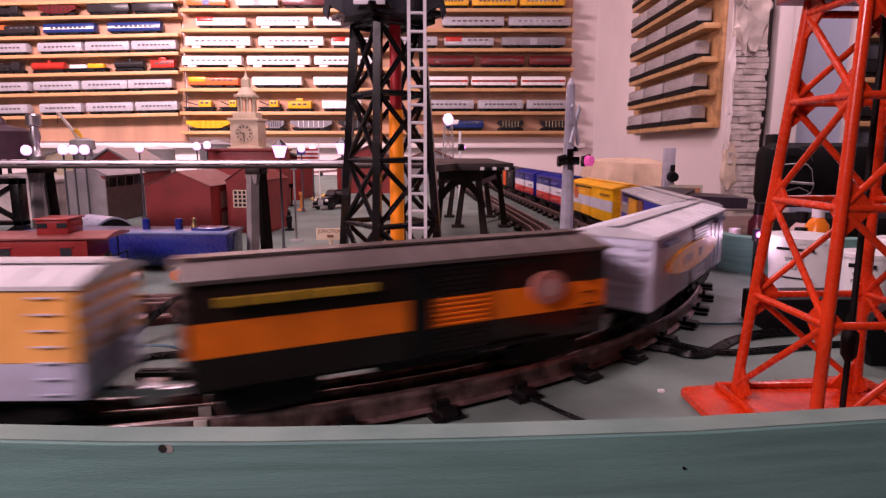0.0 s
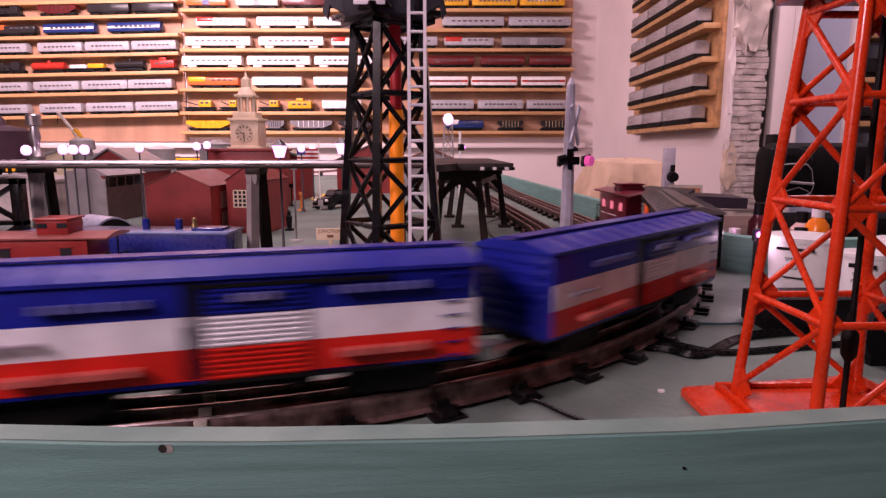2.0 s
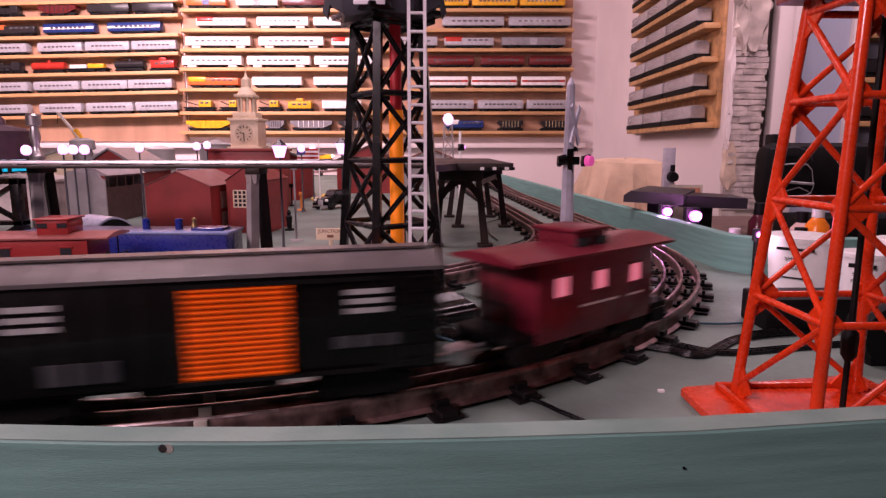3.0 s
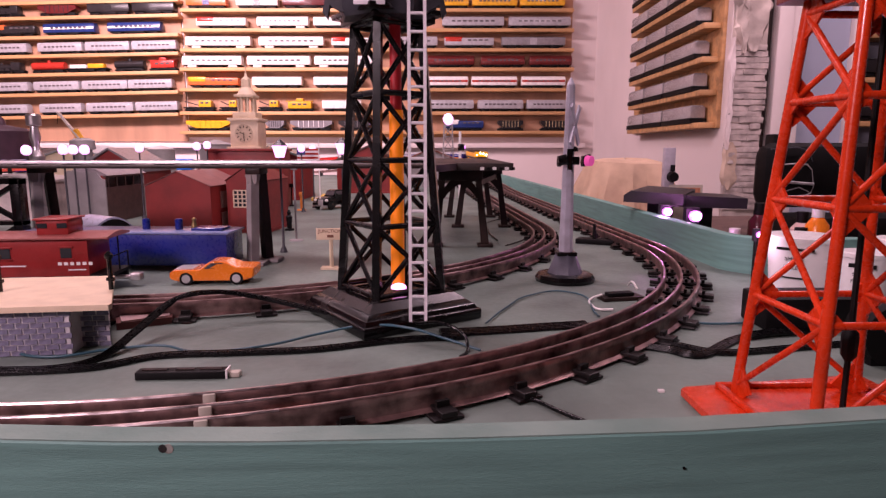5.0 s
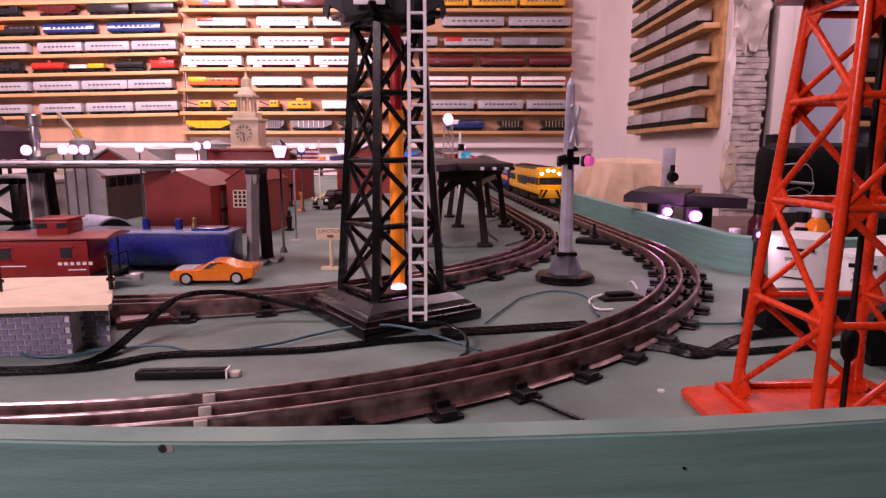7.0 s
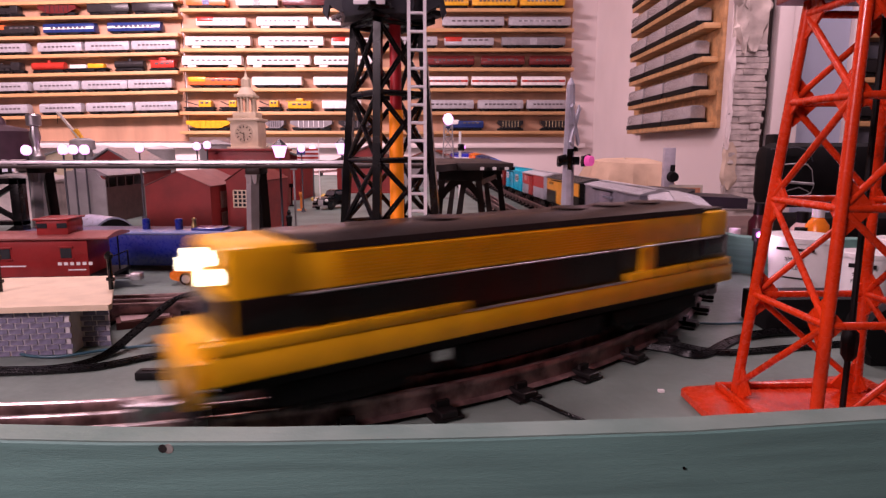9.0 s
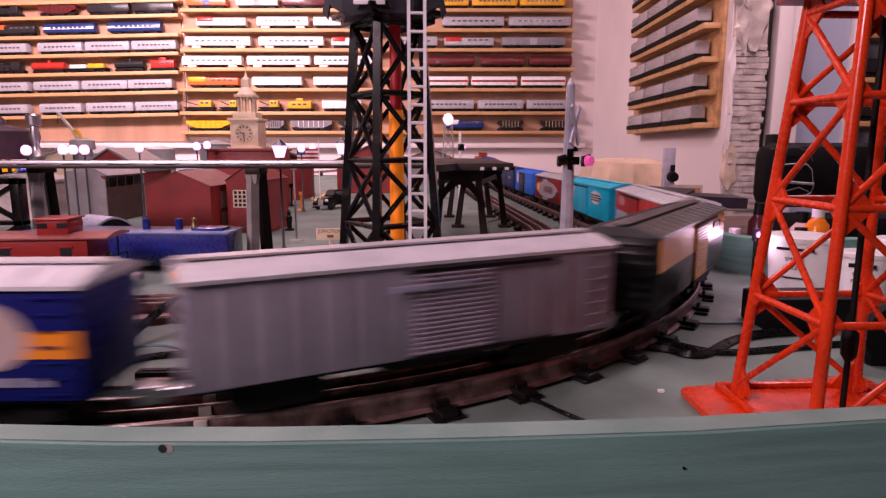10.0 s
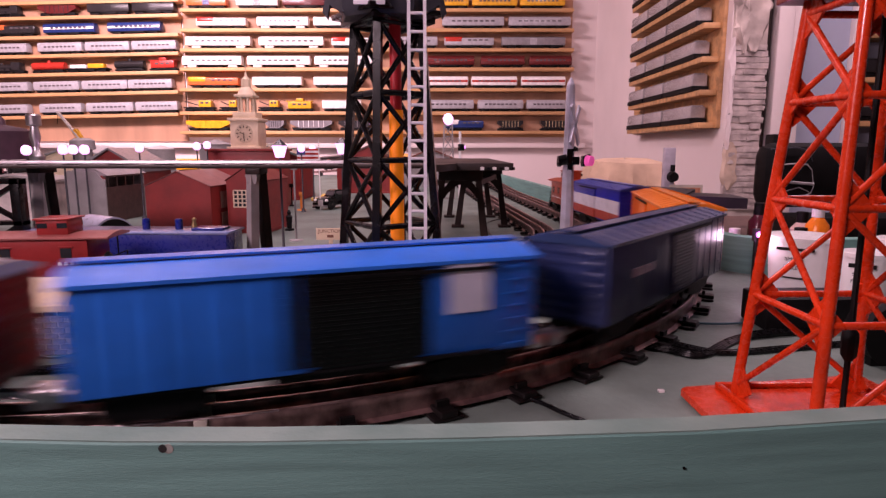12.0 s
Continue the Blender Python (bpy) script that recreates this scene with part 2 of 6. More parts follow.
# white door frame, pale panel and torn wall edge in the alcove
frame_ = thing("door_1", pose(0, 0, 0), "white painted door frame with pale blue panel", "door frame", kind="structure")
part("jamb", boxes((RIGHT + 0.145, RIGHT + 0.195, 2.02, 2.10, LOW, HIGH), bevel=0.006), M_WALL, frame_)
part("jamb", boxes((RIGHT + 0.198, RIGHT + 0.245, 2.04, 2.12, LOW, HIGH), bevel=0.008), M_WALL, frame_)
part("jamb", boxes((1.365, 1.395, 2.12, 2.16, LOW, HIGH), bevel=0.006), M_WALL, frame_)
part("panel", boxes((RIGHT + 0.246, 1.364, 2.14, 2.17, LOW, HIGH)), mat("pale_blue_panel", (0.42, 0.45, 0.56), 0.6, 0, 0.06, 3), frame_)

# ---------- the track's line ----------
CX, CY, RAD, TH = -0.2611, 0.8484, 0.5562, 0.0613
STRAIGHT, RUN = 2.2, 1.5
ARC1 = RAD * (TH + math.pi / 2)
QUARTER = RAD * math.pi / 2
ARC4 = RAD * (math.pi / 2 - TH)
UP = STRAIGHT * math.cos(TH)
EAST = RUN - STRAIGHT * math.sin(TH)
LOOP = ARC1 + RUN + QUARTER + UP + QUARTER + EAST + ARC4 + STRAIGHT


def along(s, off=0.0):
    """The point of the outer loop at s metres past the start of the near curve, off metres outwards."""
    s = (s + STRAIGHT) % LOOP - STRAIGHT
    r = RAD + off
    if s < 0:
        return (CX + r * math.cos(TH) + math.sin(TH) * s, CY + r * math.sin(TH) - math.cos(TH) * s)
    if s < ARC1:
        a = TH - s / RAD
        return (CX + r * math.cos(a), CY + r * math.sin(a))
    s -= ARC1
    if s < RUN:
        return (CX - s, CY - r)
    s -= RUN
    if s < QUARTER:
        a = -math.pi / 2 - s / RAD
        return (CX - RUN + r * math.cos(a), CY + r * math.sin(a))
    s -= QUARTER
    if s < UP:
        return (CX - RUN - r, CY + s)
    s -= UP
    if s < QUARTER:
        a = math.pi - s / RAD
        return (CX - RUN + r * math.cos(a), CY + UP + r * math.sin(a))
    s -= QUARTER
    if s < EAST:
        return (CX - RUN + s, CY + UP + r)
    s -= EAST
    a = math.pi / 2 - s / RAD
    return (CX - STRAIGHT * math.sin(TH) + r * math.cos(a), CY + UP + r * math.sin(a))


RAILTOP = 0.017
GRADE = 0.039


def lift(s):
    """How far the outer loop has climbed at s: up behind the far curve, down again on the far side."""
    s = (s + 4.6) % LOOP - 4.6
    u = min(max((-1.0 - s) / 1.3, 0.0), max(0.0, (s + 3.65) / 0.75), 1.0)
    return GRADE * u * u * (3 - 2 * u)


# ---------- the table and its rim ----------
RIM_LINE = [along(-2.15, 0.056), along(-1.2, 0.056), along(-0.4, 0.056), (0.3495, 0.85), (0.352, 0.79)]
RIM_LINE += [(0.412 - 0.06 * math.cos(a), 0.785 - 0.06 * math.sin(a)) for a in [k * math.pi / 2 / 7 for k in range(1, 8)]] + [(0.90, 0.72)]
FRONT_LINE = [(0.90, 0.36), (0.5, 0.288), (0.3, 0.259), (0.186, 0.243), (0.094, 0.231), (0.01, 0.2255), (-0.066, 0.2225), (-0.12, 0.2225), (-0.175, 0.225), (-0.3, 0.232), (-2.4, 0.24)]
table = part("table", prism([(-2.45, 0.225), (-0.066, 0.215), (0.09, 0.222), (0.19, 0.236), (0.30, 0.252), (0.5, 0.28), (0.91, 0.355), (0.91, 0.73), (0.40, 0.735), (0.358, 0.80), (0.356, 0.86), (0.22, 3.2), (0.22, 3.72), (-2.45, 3.72)], -0.03, 0.0), M_TABLE,
             kind="structure", label="grey-green painted plywood layout table")
rim = thing("table_rim", pose(0, 0, 0), "teal painted board edging the layout table", "edge board", kind="structure")
for line_, thick in ((RIM_LINE, 0.0165), (FRONT_LINE, 0.0136)):
    part("board", sweep([(x, y, 0) for x, y in line_], [(0, -0.09), (0, 0.0445), (-0.001, 0.0455), (0.001 - thick, 0.0455), (-thick, 0.0445), (-thick, -0.09)]), M_RIM, rim)
# worn top edge; the light falling on it is also painted into its tone
part("worn_lit_top", sweep([(x, y, 0) for x, y in FRONT_LINE], [(-0.0012, 0.0450), (-0.0012, 0.0458), (-0.0129, 0.0458), (-0.0129, 0.0450)]), mat("worn_lit_rim_paint", (0.19, 0.265, 0.23), 0.7, 0, 0.16, 25, 0.3, 200, tint=(0.13, 0.21, 0.18), spec=0.3), rim, "worn top edge with its lit, greyer tone painted in")
part("knot_hole", rods(((-0.1024, 0.2087, 0.0432), (-0.1024, 0.2115, 0.0432), 0.0016, 0.0015)), mat("bare_knot", (0.018, 0.016, 0.014), 0.8, 0, 0.3, 300), rim)
part("paint_chip", rods(((-0.1003, 0.20878, 0.0431), (-0.1003, 0.2115, 0.0431), 0.0019, 0.0018)), mat("bare_chip", (0.24, 0.25, 0.22), 0.8, 0, 0.3, 300), rim)
for x, y, z in ((0.092, 0.2168, 0.031),):
    part("paint_speck", rods(((x, y, z), (x, y + 0.004, z), 0.0006), seg=8), M_MATT, rim)
part("table_skirt", boxes((-2.4, 0.2, 0.26, 3.7, LOW, -0.032)), M_MATT, rim)


# ---------- track ----------
def rail_profile(w=1.0):
    return [(-0.0045, 0.003), (-0.0008, 0.0045), (-0.0008, 0.011), (-0.0016, 0.0125), (-0.0016, 0.0155), (-0.0008, RAILTOP), (0.0008, RAILTOP), (0.0016, 0.0155), (0.0016, 0.0125), (0.0008, 0.011), (0.0008, 0.0045), (0.0045, 0.003)]


def tie_mesh(w):
    bm_ = bmesh.new()
    for z0_, z1_, k in ((0.0005, 0.0026, 1.0), (0.0026, 0.0062, 0.55)):
        box(bm_, -w, w, -0.0095 * k, 0.0095 * k, z0_, z1_, bevel=0.0007)
    for y_ in (-0.0172, 0, 0.0172):
        for d_ in (-0.0055, 0.0055):
            box(bm_, y_ + d_ - 0.0014, y_ + d_ + 0.0014, -0.004, 0.004, 0.006, 0.0098)
    bmesh.ops.recalc_face_normals(bm_, faces=bm_.faces)
    me = bpy.data.meshes.new("tie")
    bm_.to_mesh(me)
    bm_.free()
    me.materials.append(M_TIE)
    return me


TIE = tie_mesh(0.0325)


def lay_track(label, point, s0, s1, spacing=0.066, step=0.03, joints=(), z=0.0, bright=(), rise=None):
    t_ = thing("track", pose(0, 0, z), label, "railway track", "tracks on the layout")
    n_ = max(2, int((s1 - s0) / step))
    for off in (-0.0172, 0.0, 0.0172):
        pts = [(*point(s0 + (s1 - s0) * i / n_, off), rise(s0 + (s1 - s0) * i / n_) if rise else 0) for i in range(n_ + 1)]
        part("rail", sweep(pts, rail_profile()), M_RAIL, t_)
    # lighter heads paint in the highlight along the rail tops
    for off in (-0.0172, 0.0, 0.0172):
        spans = [(s0, s1)] if not bright else [(s0, bright[0][0]), (bright[0][1], s1)]
        for a_, b_ in spans:
            m_ = max(4, int((b_ - a_) / 0.03))
            ss = [a_ + (b_ - a_) * i / m_ for i in range(m_ + 1)]
            part("rail_head", sweep([(*point(q, off), 0.0002 + (rise(q) if rise else 0)) for q in ss], [(-0.0013, 0.0164), (-0.0008, RAILTOP), (0.0008, RAILTOP), (0.0013, 0.0164)]), M_DULL, t_)
    # this stretch gets a brighter head as a painted reflection streak
    for a_, b_ in bright:
        for off in (-0.0172, 0.0, 0.0172):
            pts = [(*point(a_ + (b_ - a_) * i / 14, off), 0.0002) for i in range(15)]
            part("sheen_rail_head", sweep(pts, [(-0.0014, 0.0162), (-0.0008, RAILTOP), (0.0008, RAILTOP), (0.0014, 0.0162)]), M_HEAD, t_)
    s = s0 + spacing / 2
    while s < s1:
        a_, b_ = Vector(point(s - 0.005)), Vector(point(s + 0.005))
        d_ = b_ - a_
        o = part("tie", TIE, None, t_)
        h_ = rise(s) if rise else 0.0
        if h_ > 0.004:
            part("riser", boxes((-0.02, 0.02, -0.006, 0.006, -h_, 0.0003)), M_BROWN, t_).matrix_basis = pose((a_.x + b_.x) / 2, (a_.y + b_.y) / 2, h_, 0, 0, math.degrees(math.atan2(d_.y, d_.x)) - 90)
        o.matrix_basis = pose((a_.x + b_.x) / 2, (a_.y + b_.y) / 2, h_, 0, 0, math.degrees(math.atan2(d_.y, d_.x)) - 90)
        s += spacing
    for s in joints:
        for off in (-0.0172, 0.0, 0.0172):
            p = point(s, off)
            part("joint_sleeve", boxes((-0.0034, 0.0034, -0.0028, 0.0028, 0.003, 0.0165), bevel=0.0008), M_PIN, t_).matrix_basis = pose(p[0], p[1], 0, 0, 0, math.degrees(math.atan2(p[1] - CY, p[0] - CX)) - 90)
    return t_


lay_track("three-rail tubular steel track curving along the table edge", along, -2.2143, 1.7, spacing=0.0535, joints=(0.772,), bright=((0.735, 1.05),), rise=lift)
lay_track("three-rail tubular steel track across the back", along, 1.7, LOOP - 2.2, spacing=0.12, step=0.06, rise=lift)

IX, IY, IR = -0.363, 1.07, 0.5347
IARC = IR * (TH + math.pi / 2)


def inner(s, off=0.0):
    r = IR + off
    if s < 0:
        return (IX + r * math.cos(TH) + math.sin(TH) * s, IY + r * math.sin(TH) - math.cos(TH) * s)
    if s < IARC:
        a = TH - s / IR
        return (IX + r * math.cos(a), IY + r * math.sin(a))
    return (IX - (s - IARC), IY - r)


lay_track("three-rail tubular steel track of the inner loop", inner, -1.6, 1.9, spacing=0.066)


# ---------- rolling stock ----------
def truck(parent, x, wheel=0.0105, wb=0.017):
    t_ = part("truck", boxes((x - 0.006, x + 0.006, -0.0185, 0.0185, 0.010, 0.0195), bevel=0.001), M_MATT, parent)
    e = wb + 0.009
    frame_line = [(x - e, 0.007), (x - wb + 0.006, 0.005), (x - 0.008, 0.003), (x + 0.008, 0.003), (x + wb - 0.006, 0.005), (x + e, 0.007), (x + e, 0.013), (x + wb - 0.004, 0.0155), (x + 0.009, 0.0185), (x - 0.009, 0.0185), (x - wb + 0.004, 0.0155), (x - e, 0.013)]
    for sy in (-1, 1):
        part("side_frame", prism(frame_line, *sorted((sy * 0.0185, sy * 0.0225)), "y"), M_MATT, t_)
    for d in (-wb, wb):
        part("wheelset", rods(((x + d, -0.0175, wheel), (x + d, -0.0135, wheel), wheel), ((x + d, 0.0135, wheel), (x + d, 0.0175, wheel), wheel), ((x + d, -0.0135, wheel), (x + d, 0.0135, wheel), 0.002), seg=16), M_TIE, t_)
    return t_


def coupler(parent, x, sgn):
    part("coupler", boxes((*sorted((x - sgn * 0.02, x + sgn * 0.020)), -0.003, 0.003, 0.010, 0.0145), (*sorted((x + sgn * 0.016, x + sgn * 0.0275)), -0.006, 0.005, 0.008, 0.0175), bevel=0.001), M_SHINY, parent)


def corrugated(x0, x1, y, z0, z1, n, out):
    """A ribbed door panel in the plane y, standing out by out: one pressed sheet."""
    sg = 1 if out > 0 else -1
    sheet = [(y, z0)]
    for k in range(n):
        za, dz = z0 + (z1 - z0) * k / n, (z1 - z0) / n
        sheet += [(y + out, za), (y + out, za + dz * 0.3), (y + out + sg * 0.0009, za + dz * 0.42), (y + out + sg * 0.0009, za + dz * 0.68), (y + out, za + dz * 0.8)]
    sheet += [(y + out, z1), (y, z1)]
    return prism(sheet, x0, x1, "x")


W2, FLOORZ, EAVE = 0.0300, 0.0195, 0.0718


def boxcar(label, body, roof, door=None, bands=(), marks=(), L=0.247, door_x=(-0.036, 0.011), group=""):
    """bands: (z0, z1, colour[, x0, x1]); marks: (x, z, width, height, colour, round)."""
    c = thing("boxcar", pose(0, 0, 0), label, "model boxcar", group)
    h = L / 2
    part("body", boxes((-h, h, -W2, W2, FLOORZ, EAVE), bevel=0.001), paint(*body), c)
    part("underframe", boxes((-h + 0.004, h - 0.004, -0.012, 0.012, 0.015, FLOORZ), (-0.04, 0.03, -0.024, 0.024, 0.013, FLOORZ), (-h, h, -W2 + 0.002, W2 - 0.002, FLOORZ - 0.002, FLOORZ), bevel=0.0006), M_MATT, c)
    part("roof", prism([(-W2 - 0.0015, EAVE), (-W2 - 0.0015, EAVE + 0.002), (-0.012, EAVE + 0.0068), (0.012, EAVE + 0.0068), (W2 + 0.0015, EAVE + 0.002), (W2 + 0.0015, EAVE)], -h - 0.002, h + 0.002, "x"), paint(*roof), c)
    bm_ = bmesh.new()
    for k in range(13):
        x = -h + 0.008 + k * (L - 0.016) / 12
        for sy in (-1, 1):
            rod(bm_, (x, sy * 0.012, EAVE + 0.0069), (x, sy * (W2 + 0.001), EAVE + 0.0022), 0.0009, seg=4)
    part("roof_rib", bm_, paint(*roof), c, kind="stuff")
    part("roof_walk", boxes((-h, h, -0.006, 0.006, EAVE + 0.0078, EAVE + 0.0089), *[(x - 0.001, x + 0.001, -0.005, 0.005, EAVE + 0.0066, EAVE + 0.0078) for x in (-0.1, -0.05, 0, 0.05, 0.1)]), paint(*[v * 0.9 for v in roof]), c)
    for sx in (-1, 1):
        bm_ = bmesh.new()
        for k in range(7):
            z = FLOORZ + 0.006 + k * 0.0068
            x0, x1 = sorted((sx * h, sx * (h + 0.0016)))
            box(bm_, x0, x1, -W2 + 0.004, W2 - 0.004, z - 0.0014, z + 0.0014, bevel=0.0005)
        part("end_rib", bm_, paint(*body), c, kind="stuff")
        part("end_ladder", rods(*[((sx * (h + 0.002), 0.017, FLOORZ + 0.008 + k * 0.0075), (sx * (h + 0.002), 0.026, FLOORZ + 0.008 + k * 0.0075), 0.0005) for k in range(6)], seg=4), paint(*body), c, kind="stuff")
        truck(c, sx * 0.084)
        coupler(c, sx * (h - 0.005), sx)
    for sy in (-1, 1):
        for b in bands:
            z0, z1, col = b[0], min(b[1], EAVE - 0.0006), b[2]
            x0, x1 = b[3:5] if len(b) > 3 else (-h + 0.0005, h - 0.0005)
            ya, yb = sorted((sy * W2, sy * (W2 + 0.0004)))
            part("painted_band", boxes((x0, x1, ya, yb, z0, z1)), paint(*col), c)
        ribs = bmesh.new()
        for k in range(15):
            x = -h + 0.006 + k * (L - 0.012) / 14
            if door_x[0] - 0.004 < x < door_x[1] + 0.004:
                continue
            ya, yb = sorted((sy * (W2 + 0.0002), sy * (W2 + 0.00075)))
            box(ribs, x - 0.0004, x + 0.0004, ya, yb, FLOORZ + 0.001, EAVE - 0.001)
        if any(len(b) == 3 for b in bands):
            ribs.free()
        else:
            part("side_seam", ribs, paint(*body), c, kind="stuff")
        cuts = sorted({FLOORZ + 0.002, EAVE - 0.004} | ({z_ for b in bands if len(b) == 3 for z_ in b[:2] if FLOORZ + 0.004 < z_ < EAVE - 0.006} if door is None else set()))
        for za, zb in zip(cuts, cuts[1:]):
            zm = (za + zb) / 2
            col = next((b[2] for b in bands if len(b) == 3 and b[0] < zm < b[1]), body) if door is None else door
            part("door", corrugated(door_x[0], door_x[1], sy * (W2 + 0.0004), za, zb, max(3, round((zb - za) / 0.0027)), sy * 0.0012), paint(*col), c)
        ya, yb = sorted((sy * W2, sy * (W2 + 0.0022)))
        part("door_rail", boxes((door_x[0] - 0.045, door_x[1] + 0.004, ya, yb, EAVE - 0.004, EAVE - 0.0022)), M_MATT, c)
        part("door_rail", boxes((door_x[0] - 0.045, door_x[1] + 0.004, ya, yb, FLOORZ, FLOORZ + 0.0018)), M_MATT, c)
        part("ladder", rods(*[((-h + 0.008, sy * (W2 + 0.0015), FLOORZ + 0.004 + k * 0.0075), (-h + 0.019, sy * (W2 + 0.0015), FLOORZ + 0.004 + k * 0.0075), 0.0005) for k in range(7)], seg=4), paint(*body), c, kind="stuff")
        proud = 0.0027 if any(x - w / 2 < door_x[1] and x + w / 2 > door_x[0] for x, z, w, hgt, col, rnd in marks) else 0.0
        for n_mark, (x, z, w, hgt, col, rnd) in enumerate(marks):
            over = proud + 0.0001 * n_mark
            # the sign of x follows the side, so that both sides read alike
            if rnd:
                bm_ = prism([(x + w / 2 * math.cos(a), z + hgt / 2 * math.sin(a)) for a in [2 * math.pi * k / 24 for k in range(24)]], *sorted((sy * (W2 + 0.0004), sy * (W2 + 0.0009 + over))), "y")
            else:
                bm_ = boxes((x - w / 2, x + w / 2, *sorted((sy * (W2 + 0.0003), sy * (W2 + 0.0011 + over))), z - hgt / 2, z + hgt / 2))
            part("marking", bm_, paint(*col), c)
    return c


def letters(x, z, w, h, col, n=4):
    """Unreadable lettering: short bars in a row."""
    step = w / n
    return [(x - w / 2 + step * (k + 0.5), z, step * (0.55 + 0.25 * ((k * 7) % 3) / 2), h, col, False) for k in range(n)]


def caboose(label, body, L=0.175, lit=True, group="", roof=None, cup=0.0, top=0.088, sill=0.02):
    c = thing("caboose", pose(0, 0, 0), label, "model caboose", group)
    h = L / 2 - 0.022
    col = paint(*body)
    part("body", boxes((-h, h, -0.027, 0.027, sill, 0.066), bevel=0.001), col, c)
    part("roof", prism([(-0.030, 0.066), (-0.030, 0.068), (-0.01, 0.072), (0.01, 0.072), (0.030, 0.068), (0.030, 0.066)], -L / 2, L / 2, "x"), paint(*(roof or body)), c)
    cu = part("cupola", boxes((cup - 0.018, cup + 0.014, -0.018, 0.016, 0.070, top), bevel=0.001), col, c)
    part("cupola_roof", boxes((cup - 0.0205, cup + 0.0165, -0.020, 0.018, top, top + 0.0025), bevel=0.001), col, cu)
    for x in (cup - 0.012, cup + 0.008):
        for sy in (-1, 1):
            part("cupola_window", boxes((x - 0.005, x + 0.005, *sorted((sy * 0.0155, sy * 0.0186)), top - 0.0095, top - 0.0035)), M_GLASSDARK, cu)
    for x in (-h + 0.022, 0.0, h - 0.022):
        for sy in (-1, 1):
            w_ = part("window", boxes((x - 0.0055, x + 0.0055, *sorted((sy * 0.0268, sy * 0.0276)), 0.043, 0.055)), G_PINKWALL if lit else M_GLASSDARK, c)
            part("window_frame", boxes((x - 0.0075, x + 0.0075, *sorted((sy * 0.0268, sy * 0.0284)), 0.0555, 0.057), (x - 0.0075, x + 0.0075, *sorted((sy * 0.0268, sy * 0.0284)), 0.041, 0.0425)), col, w_)
    for sy in (-1, 1):
        part("marking", boxes((-0.02, 0.02, *sorted((sy * 0.027, sy * 0.0275)), 0.033, 0.0345), (-h + 0.012, -h + 0.03, *sorted((sy * 0.027, sy * 0.0275)), 0.033, 0.0345)), M_WHITE, c)
    for sx in (-1, 1):
        part("platform", boxes((*sorted((sx * h, sx * L / 2)), -0.026, 0.026, 0.018, 0.022)), M_MATT, c)
        part("railing", rods(((sx * (L / 2 - 0.002), -0.024, 0.022), (sx * (L / 2 - 0.002), -0.024, 0.042), 0.0008), ((sx * (L / 2 - 0.002), 0.024, 0.022), (sx * (L / 2 - 0.002), 0.024, 0.042), 0.0008),
                               ((sx * (L / 2 - 0.002), -0.024, 0.042), (sx * (L / 2 - 0.002), 0.024, 0.042), 0.0008), ((sx * (L / 2 - 0.002), 0, 0.022), (sx * (L / 2 - 0.002), 0, 0.066), 0.0008), seg=6), M_MATT, c)
        part("steps", boxes((*sorted((sx * (h + 0.003), sx * (L / 2 - 0.004))), -0.028, -0.022, 0.008, 0.018)), M_MATT, c)
        part("steps", boxes((*sorted((sx * (h + 0.003), sx * (L / 2 - 0.004))), 0.022, 0.028, 0.008, 0.018)), M_MATT, c)
        truck(c, sx * 0.05, wb=0.014)
        coupler(c, sx * (L / 2 - 0.006), sx)
    return c


YEL = (0.94, 0.47, 0.010)
DKBROWN = (0.012, 0.007, 0.006)


